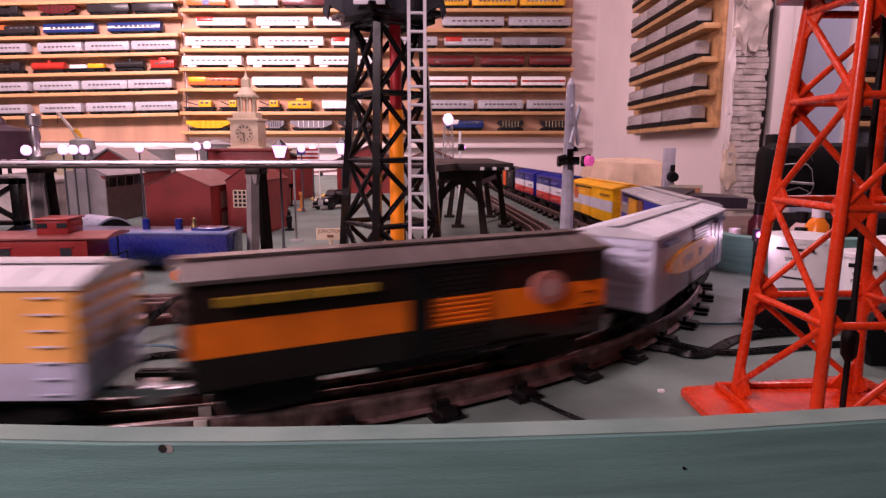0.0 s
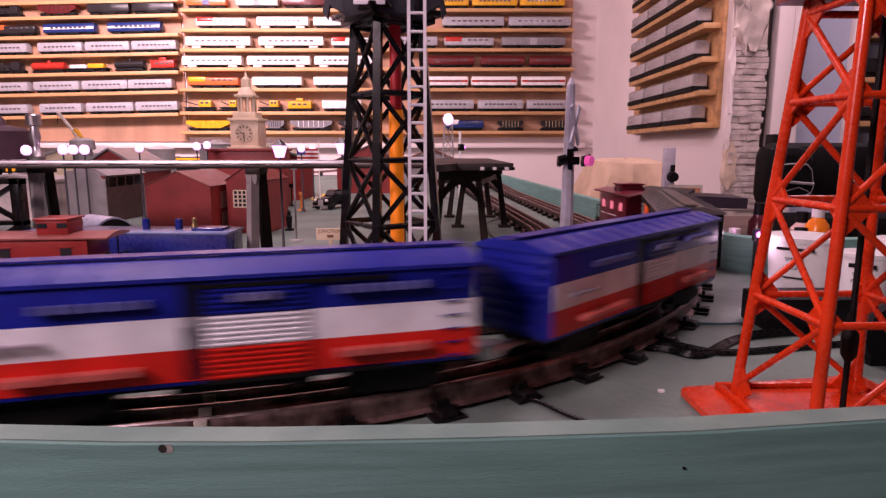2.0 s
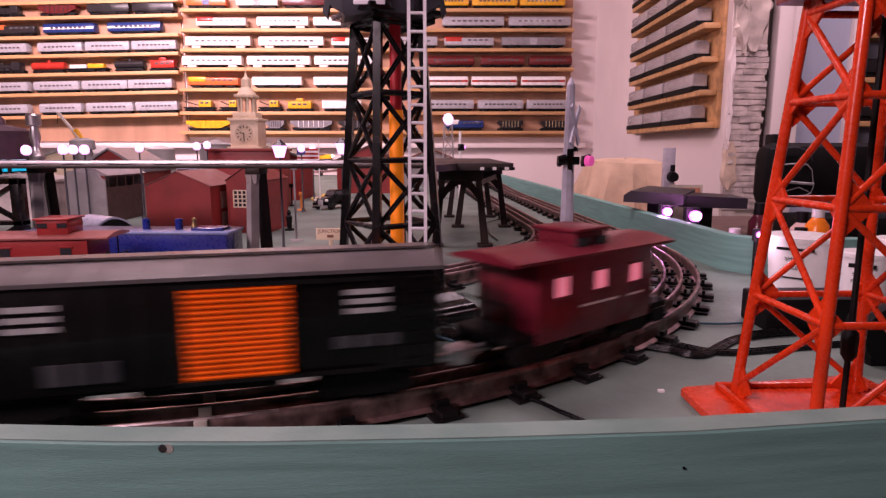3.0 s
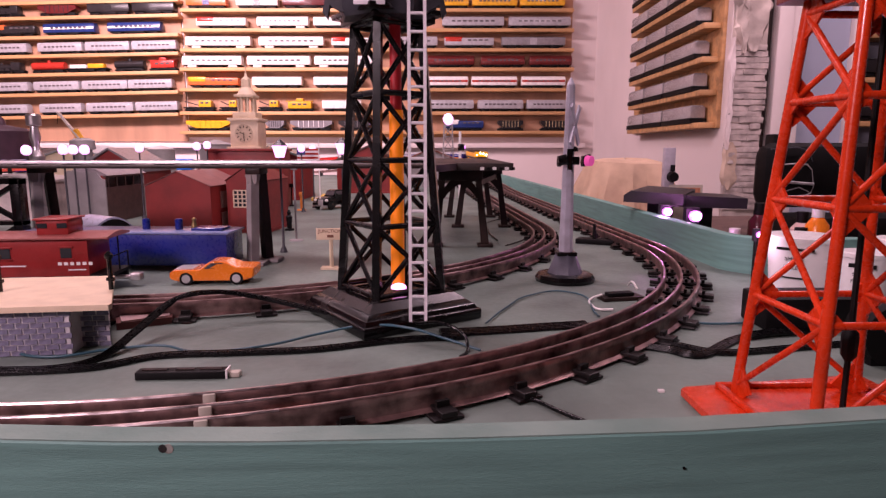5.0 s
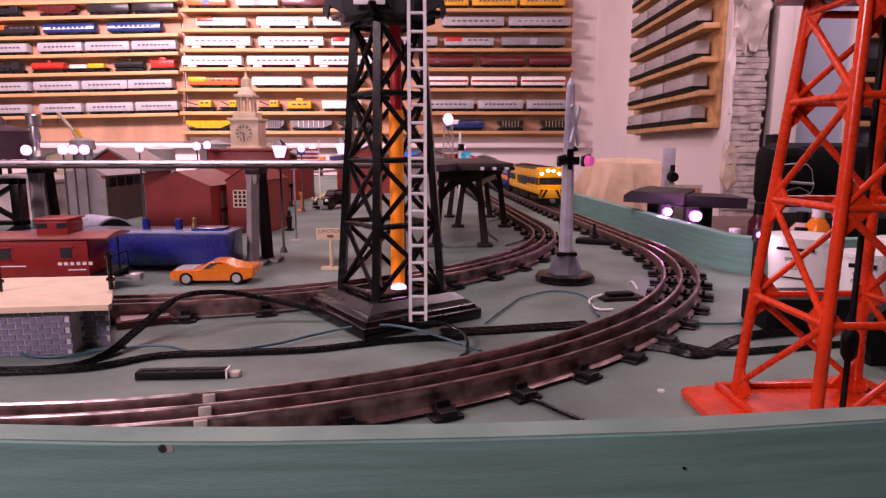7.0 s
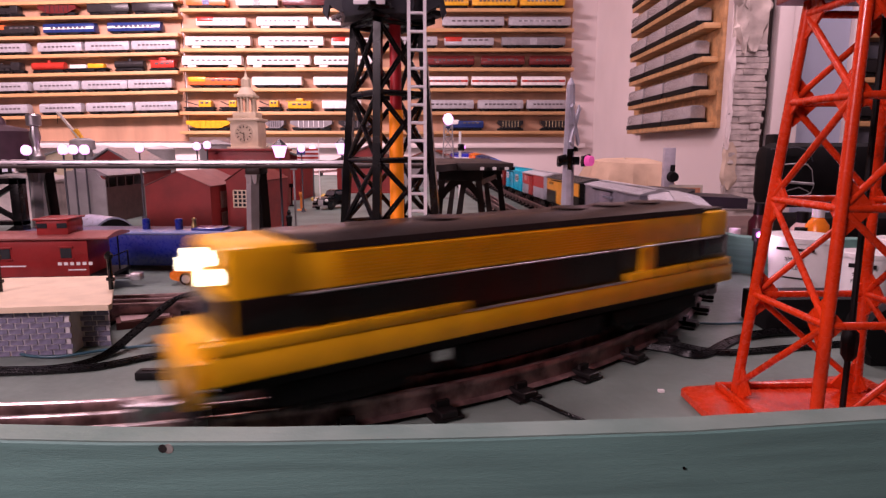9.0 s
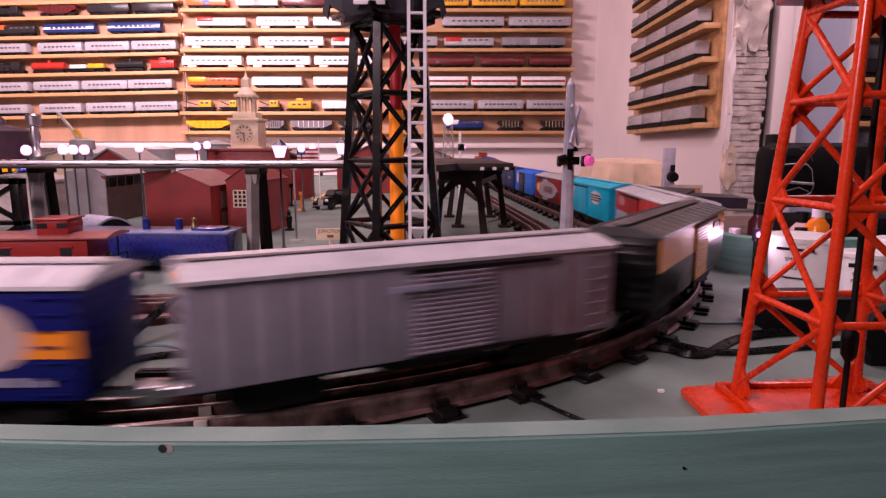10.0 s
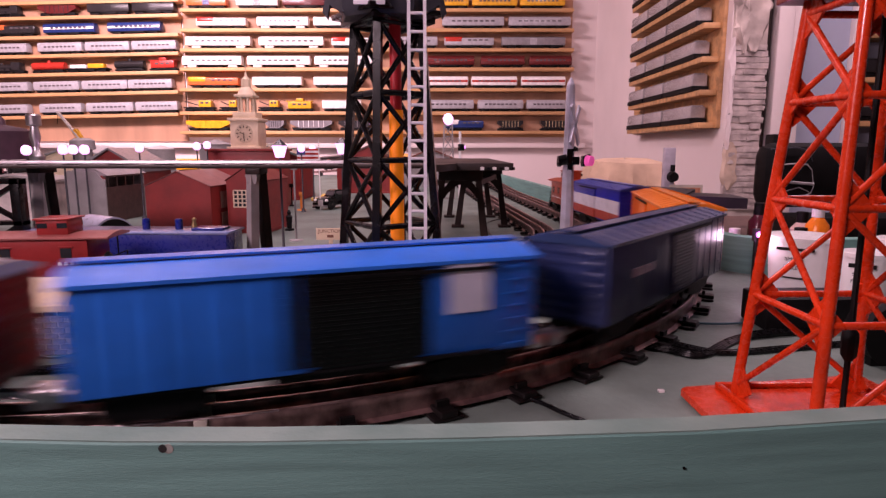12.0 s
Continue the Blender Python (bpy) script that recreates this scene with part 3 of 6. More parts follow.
def diesel(label, L=0.42, group=""):
    """A road diesel: yellow sill, dark walkway side, louvred yellow upper hood, wide cab in front."""
    c = thing("diesel_locomotive", pose(0, 0, 0), label, "model locomotive", group)
    h = L / 2
    y, dk = paint(*YEL), paint(*DKBROWN)
    part("sill", boxes((-h, h - 0.004, -0.0305, 0.0305, 0.0275, 0.0415), bevel=0.001), y, c)
    part("sill_step", boxes((h - 0.150, h - 0.006, -0.0309, 0.0309, 0.0415, 0.0475), bevel=0.001), y, c)
    part("sill_step", boxes((-h + 0.004, -h + 0.130, -0.0309, 0.0309, 0.0415, 0.0475), bevel=0.001), y, c)
    part("underframe", boxes((-h + 0.01, h - 0.01, -0.024, 0.024, 0.0205, 0.0275), bevel=0.001), M_MATT, c)
    part("hood", boxes((-h + 0.05, h - 0.045, -0.0265, 0.0265, 0.0415, 0.066), bevel=0.001), dk, c)
    part("upper_hood", boxes((-h + 0.045, h - 0.030, -0.0285, 0.0285, 0.066, 0.085), bevel=0.001), y, c)
    part("door_post", boxes((-h + 0.098, -h + 0.115, -0.0287, 0.0287, 0.0415, 0.068), bevel=0.001), y, c)
    for sy in (-1, 1):
        bm_ = bmesh.new()
        for k in range(10):
            z = 0.0675 + k * 0.00172
            box(bm_, -h + 0.125, h - 0.070, *sorted((sy * 0.0283, sy * 0.0292)), z, z + 0.0008)
        part("louvre", bm_, y, c, kind="stuff")
        part("handrail", rods(((-h + 0.02, sy * 0.0306, 0.0655), (h - 0.05, sy * 0.0306, 0.0655), 0.0006), seg=6), M_SILVER, c)
        part("walkway_edge", boxes((-h + 0.131, h - 0.151, *sorted((sy * 0.0285, sy * 0.0308)), 0.0416, 0.0424)), M_SILVER, c)
        for k in range(8):
            part("stanchion", rods(((-h + 0.06 + k * 0.040, sy * 0.0306, 0.0415), (-h + 0.06 + k * 0.040, sy * 0.0306, 0.0655), 0.0005), seg=6), M_MATT, c)
        for k in range(7):
            x = -h + 0.135 + k * 0.030
            part("hood_door", boxes((x, x + 0.026, *sorted((sy * 0.0264, sy * 0.0270)), 0.044, 0.0635)), dk, c)
        part("side_window", boxes((-h + 0.012, -h + 0.042, *sorted((sy * 0.0275, sy * 0.0299)), 0.052, 0.0655), bevel=0.0003), M_GLASSDARK, c)
        part("fuel_tank", boxes((-0.06, 0.06, *sorted((sy * 0.008, sy * 0.026)), 0.006, 0.0205), bevel=0.002), M_MATT, c)
    part("roof", prism([(-0.0285, 0.085), (-0.0265, 0.0888), (-0.016, 0.0925), (0.016, 0.0925), (0.0265, 0.0888), (0.0285, 0.085)], -h + 0.040, h - 0.048, "x"), dk, c)
    for x in (-0.13, -0.09, -0.05, 0.06):
        part("roof_fan", lathe([(0.012, 0.092), (0.012, 0.0938), (0.009, 0.0944), (0.002, 0.0944)], 16, (x, 0, 0)), dk, c)
    nose = part("cab", boxes((h - 0.055, h - 0.014, -0.0291, 0.0291, 0.0415, 0.0905), bevel=0.004), y, c)
    part("windscreen", boxes((h - 0.0145, h - 0.0125, -0.0275, 0.0275, 0.050, 0.067), bevel=0.0008), M_GLASSDARK, nose)
    part("nose", boxes((h - 0.020, h - 0.002, -0.0265, 0.0265, 0.0300, 0.0495), bevel=0.004), y, nose)
    part("cab_band", boxes((h - 0.0585, h - 0.0160, -0.0296, 0.0296, 0.049, 0.0665), bevel=0.001), dk, nose)
    rear = part("rear_cab", boxes((-h + 0.006, -h + 0.052, -0.0275, 0.0275, 0.0415, 0.0855), bevel=0.003), y, c)
    part("rear_band", boxes((-h + 0.005, -h + 0.0985, -0.0282, 0.0282, 0.0478, 0.0662), bevel=0.001), dk, rear)
    part("rear_roof", boxes((-h + 0.01, -h + 0.05, -0.024, 0.024, 0.0855, 0.0878), bevel=0.001), dk, rear)
    for yy, z in ((-0.0065, 0.083), (0.0065, 0.083), (-0.021, 0.0765), (0.021, 0.0765)):
        lamp = part("headlight_rim", rods(((h - 0.0145, yy, z), (h - 0.0122, yy, z), 0.0048), seg=14), dk, nose)
        part("headlight", rods(((h - 0.0122, yy, z), (h - 0.0100, yy, z), 0.0036), seg=12), G_WARM, lamp, "lit warm white headlight")
    pil = part("pilot", boxes((h - 0.004, h + 0.003, -0.029, 0.029, 0.0185, 0.0400), bevel=0.001), y, c)
    part("plough", prism([(-0.027, 0.005), (0.027, 0.005), (0.029, 0.0185), (-0.029, 0.0185)], h - 0.006, h + 0.002, "x"), M_MATT, pil)
    for k in (-2, -1, 1, 2):
        x0 = k * 0.0115
        tip = x0 + (0.010 if k > 0 else -0.010)
        part("chevron", prism([(x0 - 0.003, 0.0395), (x0 + 0.003, 0.0395), (min(max(tip + 0.003, -0.0285), 0.0285), 0.0195), (min(max(tip - 0.003, -0.0285), 0.0285), 0.0195)], h + 0.0031, h + 0.0036, "x"), dk, pil)
    for x in (-h + 0.085, h - 0.085):
        truck(c, x, 0.011, 0.026)
        part("truck_block", boxes((x - 0.05, x + 0.05, -0.0245, 0.0245, 0.008, 0.0205), bevel=0.003), M_MATT, c)
    coupler(c, -h + 0.004, -1)
    coupler(c, h - 0.004, 1)
    return c


WHT, LAV = (0.66, 0.64, 0.66), (0.27, 0.25, 0.30)
ORG, DRED, RED = (0.85, 0.28, 0.02), (0.18, 0.006, 0.005), (0.70, 0.028, 0.016)
BLU, NAVY, MBLU, CYAN = (0.012, 0.02, 0.32), (0.008, 0.011, 0.13), (0.02, 0.135, 0.56), (0.003, 0.42, 0.60)
BLK = (0.004, 0.0033, 0.0033)
ONE, TWO = "cars of the first train", "cars of the second train"
first = [
    boxcar("orange and white model boxcar with silver roof", (0.64, 0.63, 0.78), WHT, None, [(0.038, 0.0745, (0.90, 0.43, 0.12))], group=ONE),
    boxcar("dark brown boxcar with a broad orange stripe", DKBROWN, (0.10, 0.08, 0.075), None, [(0.036, 0.053, (0.92, 0.20, 0.010))], [(0.006, 0.045, 0.012, 0.046, BLK, False), (-0.078, 0.052, 0.024, 0.020, (0.42, 0.16, 0.13), True), (-0.078, 0.052, 0.014, 0.011, (0.50, 0.30, 0.28), True)] + letters(0.07, 0.063, 0.08, 0.004, (0.45, 0.28, 0.03), 8), group=ONE),
    boxcar("silver boxcar with an orange lozenge emblem", (0.62, 0.62, 0.76), (0.74, 0.72, 0.76), (0.62, 0.62, 0.76), [], [(0.010, 0.047, 0.170, 0.021, (0.92, 0.34, 0.01), True), (0.028, 0.047, 0.010, 0.007, (0.25, 0.08, 0.01), False), (0.044, 0.047, 0.010, 0.007, (0.25, 0.08, 0.01), False), (-0.006, 0.047, 0.010, 0.007, (0.25, 0.08, 0.01), False)] + letters(-0.09, 0.066, 0.04, 0.003, (0.1, 0.1, 0.2), 4) + letters(0.09, 0.066, 0.04, 0.003, (0.1, 0.1, 0.2), 4), group=ONE),
    boxcar("blue and grey boxcar with a yellow door", (0.45, 0.43, 0.46), (0.52, 0.49, 0.50), YEL, [(0.0197, 0.042, BLU), (0.054, 0.0758, BLU), (0.0225, 0.0690, BLK, -0.009, 0.024)], [(0.008, 0.053, 0.030, 0.029, (0.30, 0.07, 0.01), False)] + letters(-0.095, 0.056, 0.035, 0.003, (0.6, 0.58, 0.6), 3) + letters(-0.095, 0.033, 0.035, 0.003, (0.6, 0.58, 0.6), 3), door_x=(-0.063, -0.010), group=ONE),
    boxcar("yellow boxcar with a white stripe", YEL, (0.92, 0.46, 0.015), None, [(0.037, 0.054, (0.66, 0.62, 0.70))], [(-0.075, 0.056, 0.028, 0.024, (0.55, 0.10, 0.02), True)] + letters(0.085, 0.062, 0.05, 0.004, (0.35, 0.14, 0.01), 5), group=ONE),
    boxcar("blue, white and red banded boxcar", (0.008, 0.013, 0.23), (0.016, 0.022, 0.26), None, [(0.038, 0.054, (0.84, 0.81, 0.86)), (0.022, 0.038, (0.62, 0.018, 0.012)), (0.0225, 0.0745, (0.006, 0.006, 0.02), 0.0115, 0.022)], letters(0.06, 0.062, 0.05, 0.0035, (0.12, 0.13, 0.38), 7) + letters(0.095, 0.046, 0.03, 0.0015, (0.3, 0.25, 0.3), 3) + letters(-0.012, 0.063, 0.024, 0.0035, (0.2, 0.2, 0.42), 4) + letters(-0.075, 0.064, 0.05, 0.0035, (0.12, 0.13, 0.38), 7) + letters(-0.075, 0.031, 0.05, 0.0035, (0.62, 0.14, 0.12), 7) + letters(0.07, 0.030, 0.06, 0.003, (0.62, 0.14, 0.12), 6), L=0.254, group=ONE),
    boxcar("blue, white and red banded boxcar", (0.008, 0.013, 0.23), (0.016, 0.022, 0.26), None, [(0.038, 0.054, (0.84, 0.81, 0.86)), (0.022, 0.038, (0.62, 0.018, 0.012)), (0.0225, 0.0745, (0.006, 0.006, 0.02), 0.0115, 0.022)], letters(0.06, 0.062, 0.05, 0.0035, (0.12, 0.13, 0.38), 7) + letters(0.095, 0.046, 0.03, 0.0015, (0.3, 0.25, 0.3), 3) + letters(-0.012, 0.063, 0.024, 0.0035, (0.2, 0.2, 0.42), 4) + letters(-0.075, 0.064, 0.05, 0.0035, (0.12, 0.13, 0.38), 7) + letters(-0.075, 0.031, 0.05, 0.0035, (0.62, 0.14, 0.12), 7) + letters(0.07, 0.030, 0.06, 0.003, (0.62, 0.14, 0.12), 6), L=0.254, group=ONE),
    boxcar("black boxcar with an orange door", BLK, (0.10, 0.09, 0.09), (0.88, 0.13, 0.008), [], sum([letters(0.070, z, 0.040, 0.0026, (0.4, 0.4, 0.4), 1) + letters(-0.084, z, 0.038, 0.0026, (0.4, 0.4, 0.4), 1) for z in (0.052, 0.057, 0.062)], []) + letters(-0.084, 0.036, 0.036, 0.006, (0.06, 0.06, 0.065), 3) + letters(0.050, 0.030, 0.034, 0.010, (0.05, 0.05, 0.055), 3), door_x=(-0.045, 0.004), group=ONE),
    caboose("maroon caboose with lit windows", (0.14, 0.012, 0.024), L=0.166, group=ONE, top=0.0795, sill=0.0145),
]
second = [
    diesel("yellow and dark brown diesel locomotive with lit headlights", group=TWO),
    boxcar("navy blue boxcar with an orange stripe and white emblem", NAVY, (0.62, 0.60, 0.63), None, [(0.040, 0.053, (0.80, 0.25, 0.02))], [(-0.085, 0.050, 0.040, 0.032, (0.44, 0.34, 0.32), True)] + letters(-0.08, 0.029, 0.07, 0.004, (0.3, 0.3, 0.4), 6) + letters(0.085, 0.064, 0.06, 0.005, (0.4, 0.4, 0.5), 5), L=0.254, group=TWO),
    boxcar("plain silver-grey model boxcar", LAV, (0.50, 0.48, 0.51), (0.33, 0.28, 0.35), [], letters(0.0, 0.060, 0.05, 0.003, (0.3, 0.3, 0.38), 4), L=0.254, group=TWO),
    boxcar("yellow and black model boxcar", (0.004, 0.004, 0.004), (0.07, 0.07, 0.07), (0.88, 0.42, 0.02), [(0.047, 0.0745, (0.86, 0.36, 0.015))], letters(-0.085, 0.062, 0.04, 0.006, (0.35, 0.16, 0.02), 4), L=0.254, group=TWO),
    boxcar("red and silver boxcar", (0.46, 0.46, 0.52), (0.60, 0.58, 0.60), (0.46, 0.012, 0.010), [(0.045, 0.0745, (0.46, 0.012, 0.010))], [(-0.085, 0.060, 0.035, 0.014, (0.60, 0.25, 0.25), True)], L=0.254, group=TWO),
    boxcar("cyan boxcar with white emblems", CYAN, (0.006, 0.46, 0.62), CYAN, [], [(0.060, 0.054, 0.056, 0.022, (0.62, 0.62, 0.64), True), (0.060, 0.058, 0.050, 0.0022, BLK, False), (0.060, 0.054, 0.056, 0.0022, BLK, False), (0.060, 0.050, 0.050, 0.0022, BLK, False), (-0.092, 0.057, 0.046, 0.017, (0.66, 0.6, 0.66), False), (-0.092, 0.060, 0.042, 0.0016, BLK, False), (-0.092, 0.055, 0.042, 0.0016, BLK, False)], L=0.254, group=TWO),
    boxcar("maroon boxcar with a white lozenge and silver roof", DRED, (0.46, 0.42, 0.43), (0.36, 0.34, 0.38), [], [(0.004, 0.045, 0.180, 0.036, (0.30, 0.26, 0.29), True), (-0.078, 0.048, 0.034, 0.018, (0.80, 0.36, 0.03), True)] + letters(0.02, 0.046, 0.09, 0.014, (0.14, 0.05, 0.05), 5), L=0.254, group=TWO),
    boxcar("bright blue boxcar with a black door", MBLU, (0.03, 0.17, 0.70), BLK, [(0.0225, 0.0745, BLK, -0.055, 0.0226)], [(-0.078, 0.058, 0.024, 0.028, (0.55, 0.55, 0.66), False)], L=0.238, group=TWO, door_x=(-0.050, 0.010)),
    boxcar("dark navy blue model boxcar", (0.02, 0.03, 0.10), (0.03, 0.05, 0.13), (0.015, 0.02, 0.06), [], letters(0.07, 0.05, 0.04, 0.006, (0.3, 0.3, 0.4), 3), L=0.254, group=TWO),
    boxcar("plain bright orange model boxcar", (0.88, 0.19, 0.008), (0.72, 0.20, 0.02), (0.88, 0.19, 0.008), [], letters(0.08, 0.062, 0.05, 0.005, (0.2, 0.05, 0.01), 4), L=0.254, group=TWO),
    boxcar("blue and white banded boxcar", BLU, (0.03, 0.05, 0.28), None, [(0.036, 0.056, (0.66, 0.62, 0.68)), (0.022, 0.036, (0.4, 0.06, 0.04))], [], L=0.254, group=TWO),
    caboose("rust-red caboose with dark windows", (0.32, 0.05, 0.02), lit=False, group=TWO),
]
for sx in (-1, 1):
    part("painted_end", boxes((*sorted((sx * 0.1216, sx * 0.1236)), -W2 - 0.0003, W2 + 0.0003, 0.038, EAVE - 0.0007), bevel=0.0004), paint(0.90, 0.43, 0.12), first[0])
PITCH = 0.287


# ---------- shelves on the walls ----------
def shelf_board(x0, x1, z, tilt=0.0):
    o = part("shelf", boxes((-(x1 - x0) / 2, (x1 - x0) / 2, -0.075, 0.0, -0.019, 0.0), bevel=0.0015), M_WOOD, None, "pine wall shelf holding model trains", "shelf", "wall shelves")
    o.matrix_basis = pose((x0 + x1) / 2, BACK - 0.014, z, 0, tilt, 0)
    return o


M_PALEWIN = mat("smoked_window", (0.10, 0.085, 0.09), 0.2, 0, 0.1)


def windows_on(parent, x0, x1, n, y, z0, z1):
    for k in range(n):
        x = x0 + (x1 - x0) * (k + 0.5) / n
        w = (x1 - x0) / n * 0.32
        part("window", boxes((x - w, x + w, y - 0.0012, y + 0.001, z0, z1)), M_PALEWIN, parent)


SHELF_MADE = {}


def shelf_car(kind, L, cols):
    """A small display car, front side at -y, wheels on z = 0. cols: body and accent colours."""
    key = (kind, round(L, 2), cols)
    L = round(L, 2)
    if key in SHELF_MADE:
        return SHELF_MADE[key], True
    h = L / 2
    a, b = paint(*cols[0]), paint(*cols[1])
    words = {"coach": "passenger coach", "stripe": "passenger coach", "diesel": "diesel locomotive", "box": "boxcar", "hopper": "hopper car", "tank": "tank car", "steam": "steam locomotive", "caboose": "caboose", "flat": "flat car", "crane": "work crane car", "cased": "locomotive in a clear case"}
    tone = {SILV: "silver", WHITE_: "white", BLACK_: "black", REDC: "red", YELC: "yellow", MARC: "maroon", ORGC: "orange", BLUC: "blue", GREYC: "grey", TANC: "tan"}.get(cols[0], "coloured")
    c = thing("model_" + {"coach": "coach", "stripe": "coach", "diesel": "locomotive", "steam": "locomotive", "cased": "locomotive"}.get(kind, "wagon"), pose(0, 0, 0), f"{tone} model {words[kind]} standing on a pine shelf", "model train", "display trains on the shelves")
    part("underframe", boxes((-h + 0.01, h - 0.01, -0.02, 0.02, 0.012, 0.02), (-h * 0.35, h * 0.35, -0.024, 0.024, 0.007, 0.018), bevel=0.001), M_MATT, c)
    for x in (-h * 0.68, h * 0.68):
        part("truck", boxes((x - 0.026, x + 0.026, -0.023, 0.023, 0.003, 0.014), bevel=0.003), M_MATT if kind not in ("coach",) or cols[0] != WHITE_ else a, c)
    if kind in ("coach", "stripe"):
        part("body", boxes((-h, h, -0.028, 0.028, 0.016, 0.058), bevel=0.004), a, c)
        part("roof", prism([(-0.028, 0.055), (-0.022, 0.065), (-0.01, 0.069), (0.01, 0.069), (0.022, 0.065), (0.028, 0.055)], -h + 0.003, h - 0.003, "x"), a, c)
        if kind == "stripe":
            part("window_band", boxes((-h + 0.004, h - 0.004, -0.0288, -0.02, 0.034, 0.046)), b, c)
        windows_on(c, -h * 0.72, h * 0.72, 8, -0.0285, 0.037, 0.046)
    elif kind == "diesel":
        part("body", boxes((-h, h, -0.028, 0.028, 0.016, 0.06), bevel=0.006), a, c)
        part("nose", boxes((-h - 0.001, -h * 0.25, -0.0288, 0.0288, 0.030, 0.066), bevel=0.01), b, c)
        part("skirt", boxes((-h + 0.012, h - 0.004, -0.0288, 0.0288, 0.020, 0.029)), a, c)
        windows_on(c, -h * 0.1, h * 0.8, 4, -0.0285, 0.042, 0.050)
    elif kind == "box":
        part("body", boxes((-h, h, -0.028, 0.028, 0.018, 0.062), bevel=0.001), a, c)
        part("roof", prism([(-0.030, 0.062), (-0.008, 0.068), (0.008, 0.068), (0.030, 0.062)], -h, h, "x"), a, c)
        part("door", corrugated(-0.02, 0.02, -0.028, 0.020, 0.058, 6, -0.001), b, c)
    elif kind == "hopper":
        part("body", prism([(-h, 0.06), (-h, 0.04), (-h * 0.55, 0.016), (h * 0.55, 0.016), (h, 0.04), (h, 0.06)], -0.026, 0.026, "y"), a, c)
        for k in range(6):
            x = -h * 0.6 + k * h * 1.2 / 5
            part("side_post", boxes((x - 0.0015, x + 0.0015, -0.029, -0.026, 0.022, 0.06)), b, c)
    elif kind == "tank":
        bm_ = rods(((-h, 0, 0.042), (h, 0, 0.042), 0.022), ((0, 0, 0.06), (0, 0, 0.074), 0.01), seg=18)
        part("tank", bm_, a, c)
    elif kind == "steam":
        part("boiler", rods(((-h, 0, 0.04), (h * 0.35, 0, 0.04), 0.018), ((-h * 0.75, 0, 0.05), (-h * 0.75, 0, 0.07), 0.006), ((-h * 0.2, 0, 0.05), (-h * 0.2, 0, 0.066), 0.008), seg=16), a, c)
        part("cab", boxes((h * 0.35, h * 0.75, -0.026, 0.026, 0.02, 0.066), bevel=0.002), a, c)
        for k in range(3):
            part("wheel", rods(((-h * 0.4 + k * 0.035, -0.024, 0.016), (-h * 0.4 + k * 0.035, -0.019, 0.016), 0.016), seg=16), a, c)
    elif kind == "caboose":
        part("body", boxes((-h + 0.012, h - 0.012, -0.027, 0.027, 0.018, 0.058), bevel=0.001), a, c)
        part("cupola", boxes((-0.02, 0.02, -0.02, 0.02, 0.058, 0.076), bevel=0.001), a, c)
        part("roof", boxes((-h, h, -0.029, 0.029, 0.058, 0.061)), b, c)
        windows_on(c, -h * 0.6, h * 0.6, 3, -0.0275, 0.036, 0.046)
    elif kind == "flat":
        part("deck", boxes((-h, h, -0.027, 0.027, 0.018, 0.024)), M_MATT, c)
        part("load", boxes((-h * 0.8, -0.005, -0.02, 0.02, 0.0243, 0.046), bevel=0.004), a, c)
        part("load", boxes((0.005, h * 0.8, -0.02, 0.02, 0.0243, 0.05), bevel=0.004), b, c)
    elif kind == "crane":
        part("deck", boxes((-h, h, -0.027, 0.027, 0.018, 0.026)), M_MATT, c)
        part("cab", boxes((0.0, h * 0.8, -0.024, 0.024, 0.026, 0.064), bevel=0.002), a, c)
        part("boom", rods(((0.0, 0, 0.035), (-h, 0, 0.06), 0.004), seg=4), b, c)
        windows_on(c, 0.005, h * 0.7, 2, -0.0245, 0.045, 0.056)
    elif kind == "cased":
        part("body", boxes((-h + 0.008, h - 0.008, -0.020, 0.020, 0.054, 0.060), bevel=0.002), a, c)
        part("base", boxes((-h, h, -0.028, 0.028, 0.0, 0.016)), M_MATT, c)
        part("clear_case", boxes((-h + 0.004, h - 0.004, -0.026, 0.026, 0.0164, 0.056), bevel=0.004), M_CASE, c)
    SHELF_MADE[key] = c
    return c, False


M_CASE = mat("frosted_case", (0.42, 0.38, 0.38), 0.25, 0, 0.1, 20, 0.05, 200)
DMAR = (0.17, 0.02, 0.02)
SILV, WHITE_, BLACK_, REDC, YELC, MARC, ORGC, BLUC, GREYC, TANC = (0.36, 0.34, 0.36), (0.80, 0.76, 0.74), (0.02, 0.017, 0.018), (0.42, 0.03, 0.02), (0.72, 0.36, 0.02), (0.10, 0.012, 0.012), (0.60, 0.12, 0.03), (0.015, 0.03, 0.13), (0.22, 0.20, 0.21), (0.50, 0.38, 0.22)


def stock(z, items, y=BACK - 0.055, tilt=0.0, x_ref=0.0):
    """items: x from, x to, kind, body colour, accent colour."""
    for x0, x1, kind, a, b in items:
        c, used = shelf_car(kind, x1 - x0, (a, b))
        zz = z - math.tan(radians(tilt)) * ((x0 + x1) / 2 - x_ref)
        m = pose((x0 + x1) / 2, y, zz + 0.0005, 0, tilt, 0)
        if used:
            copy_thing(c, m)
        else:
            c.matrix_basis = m


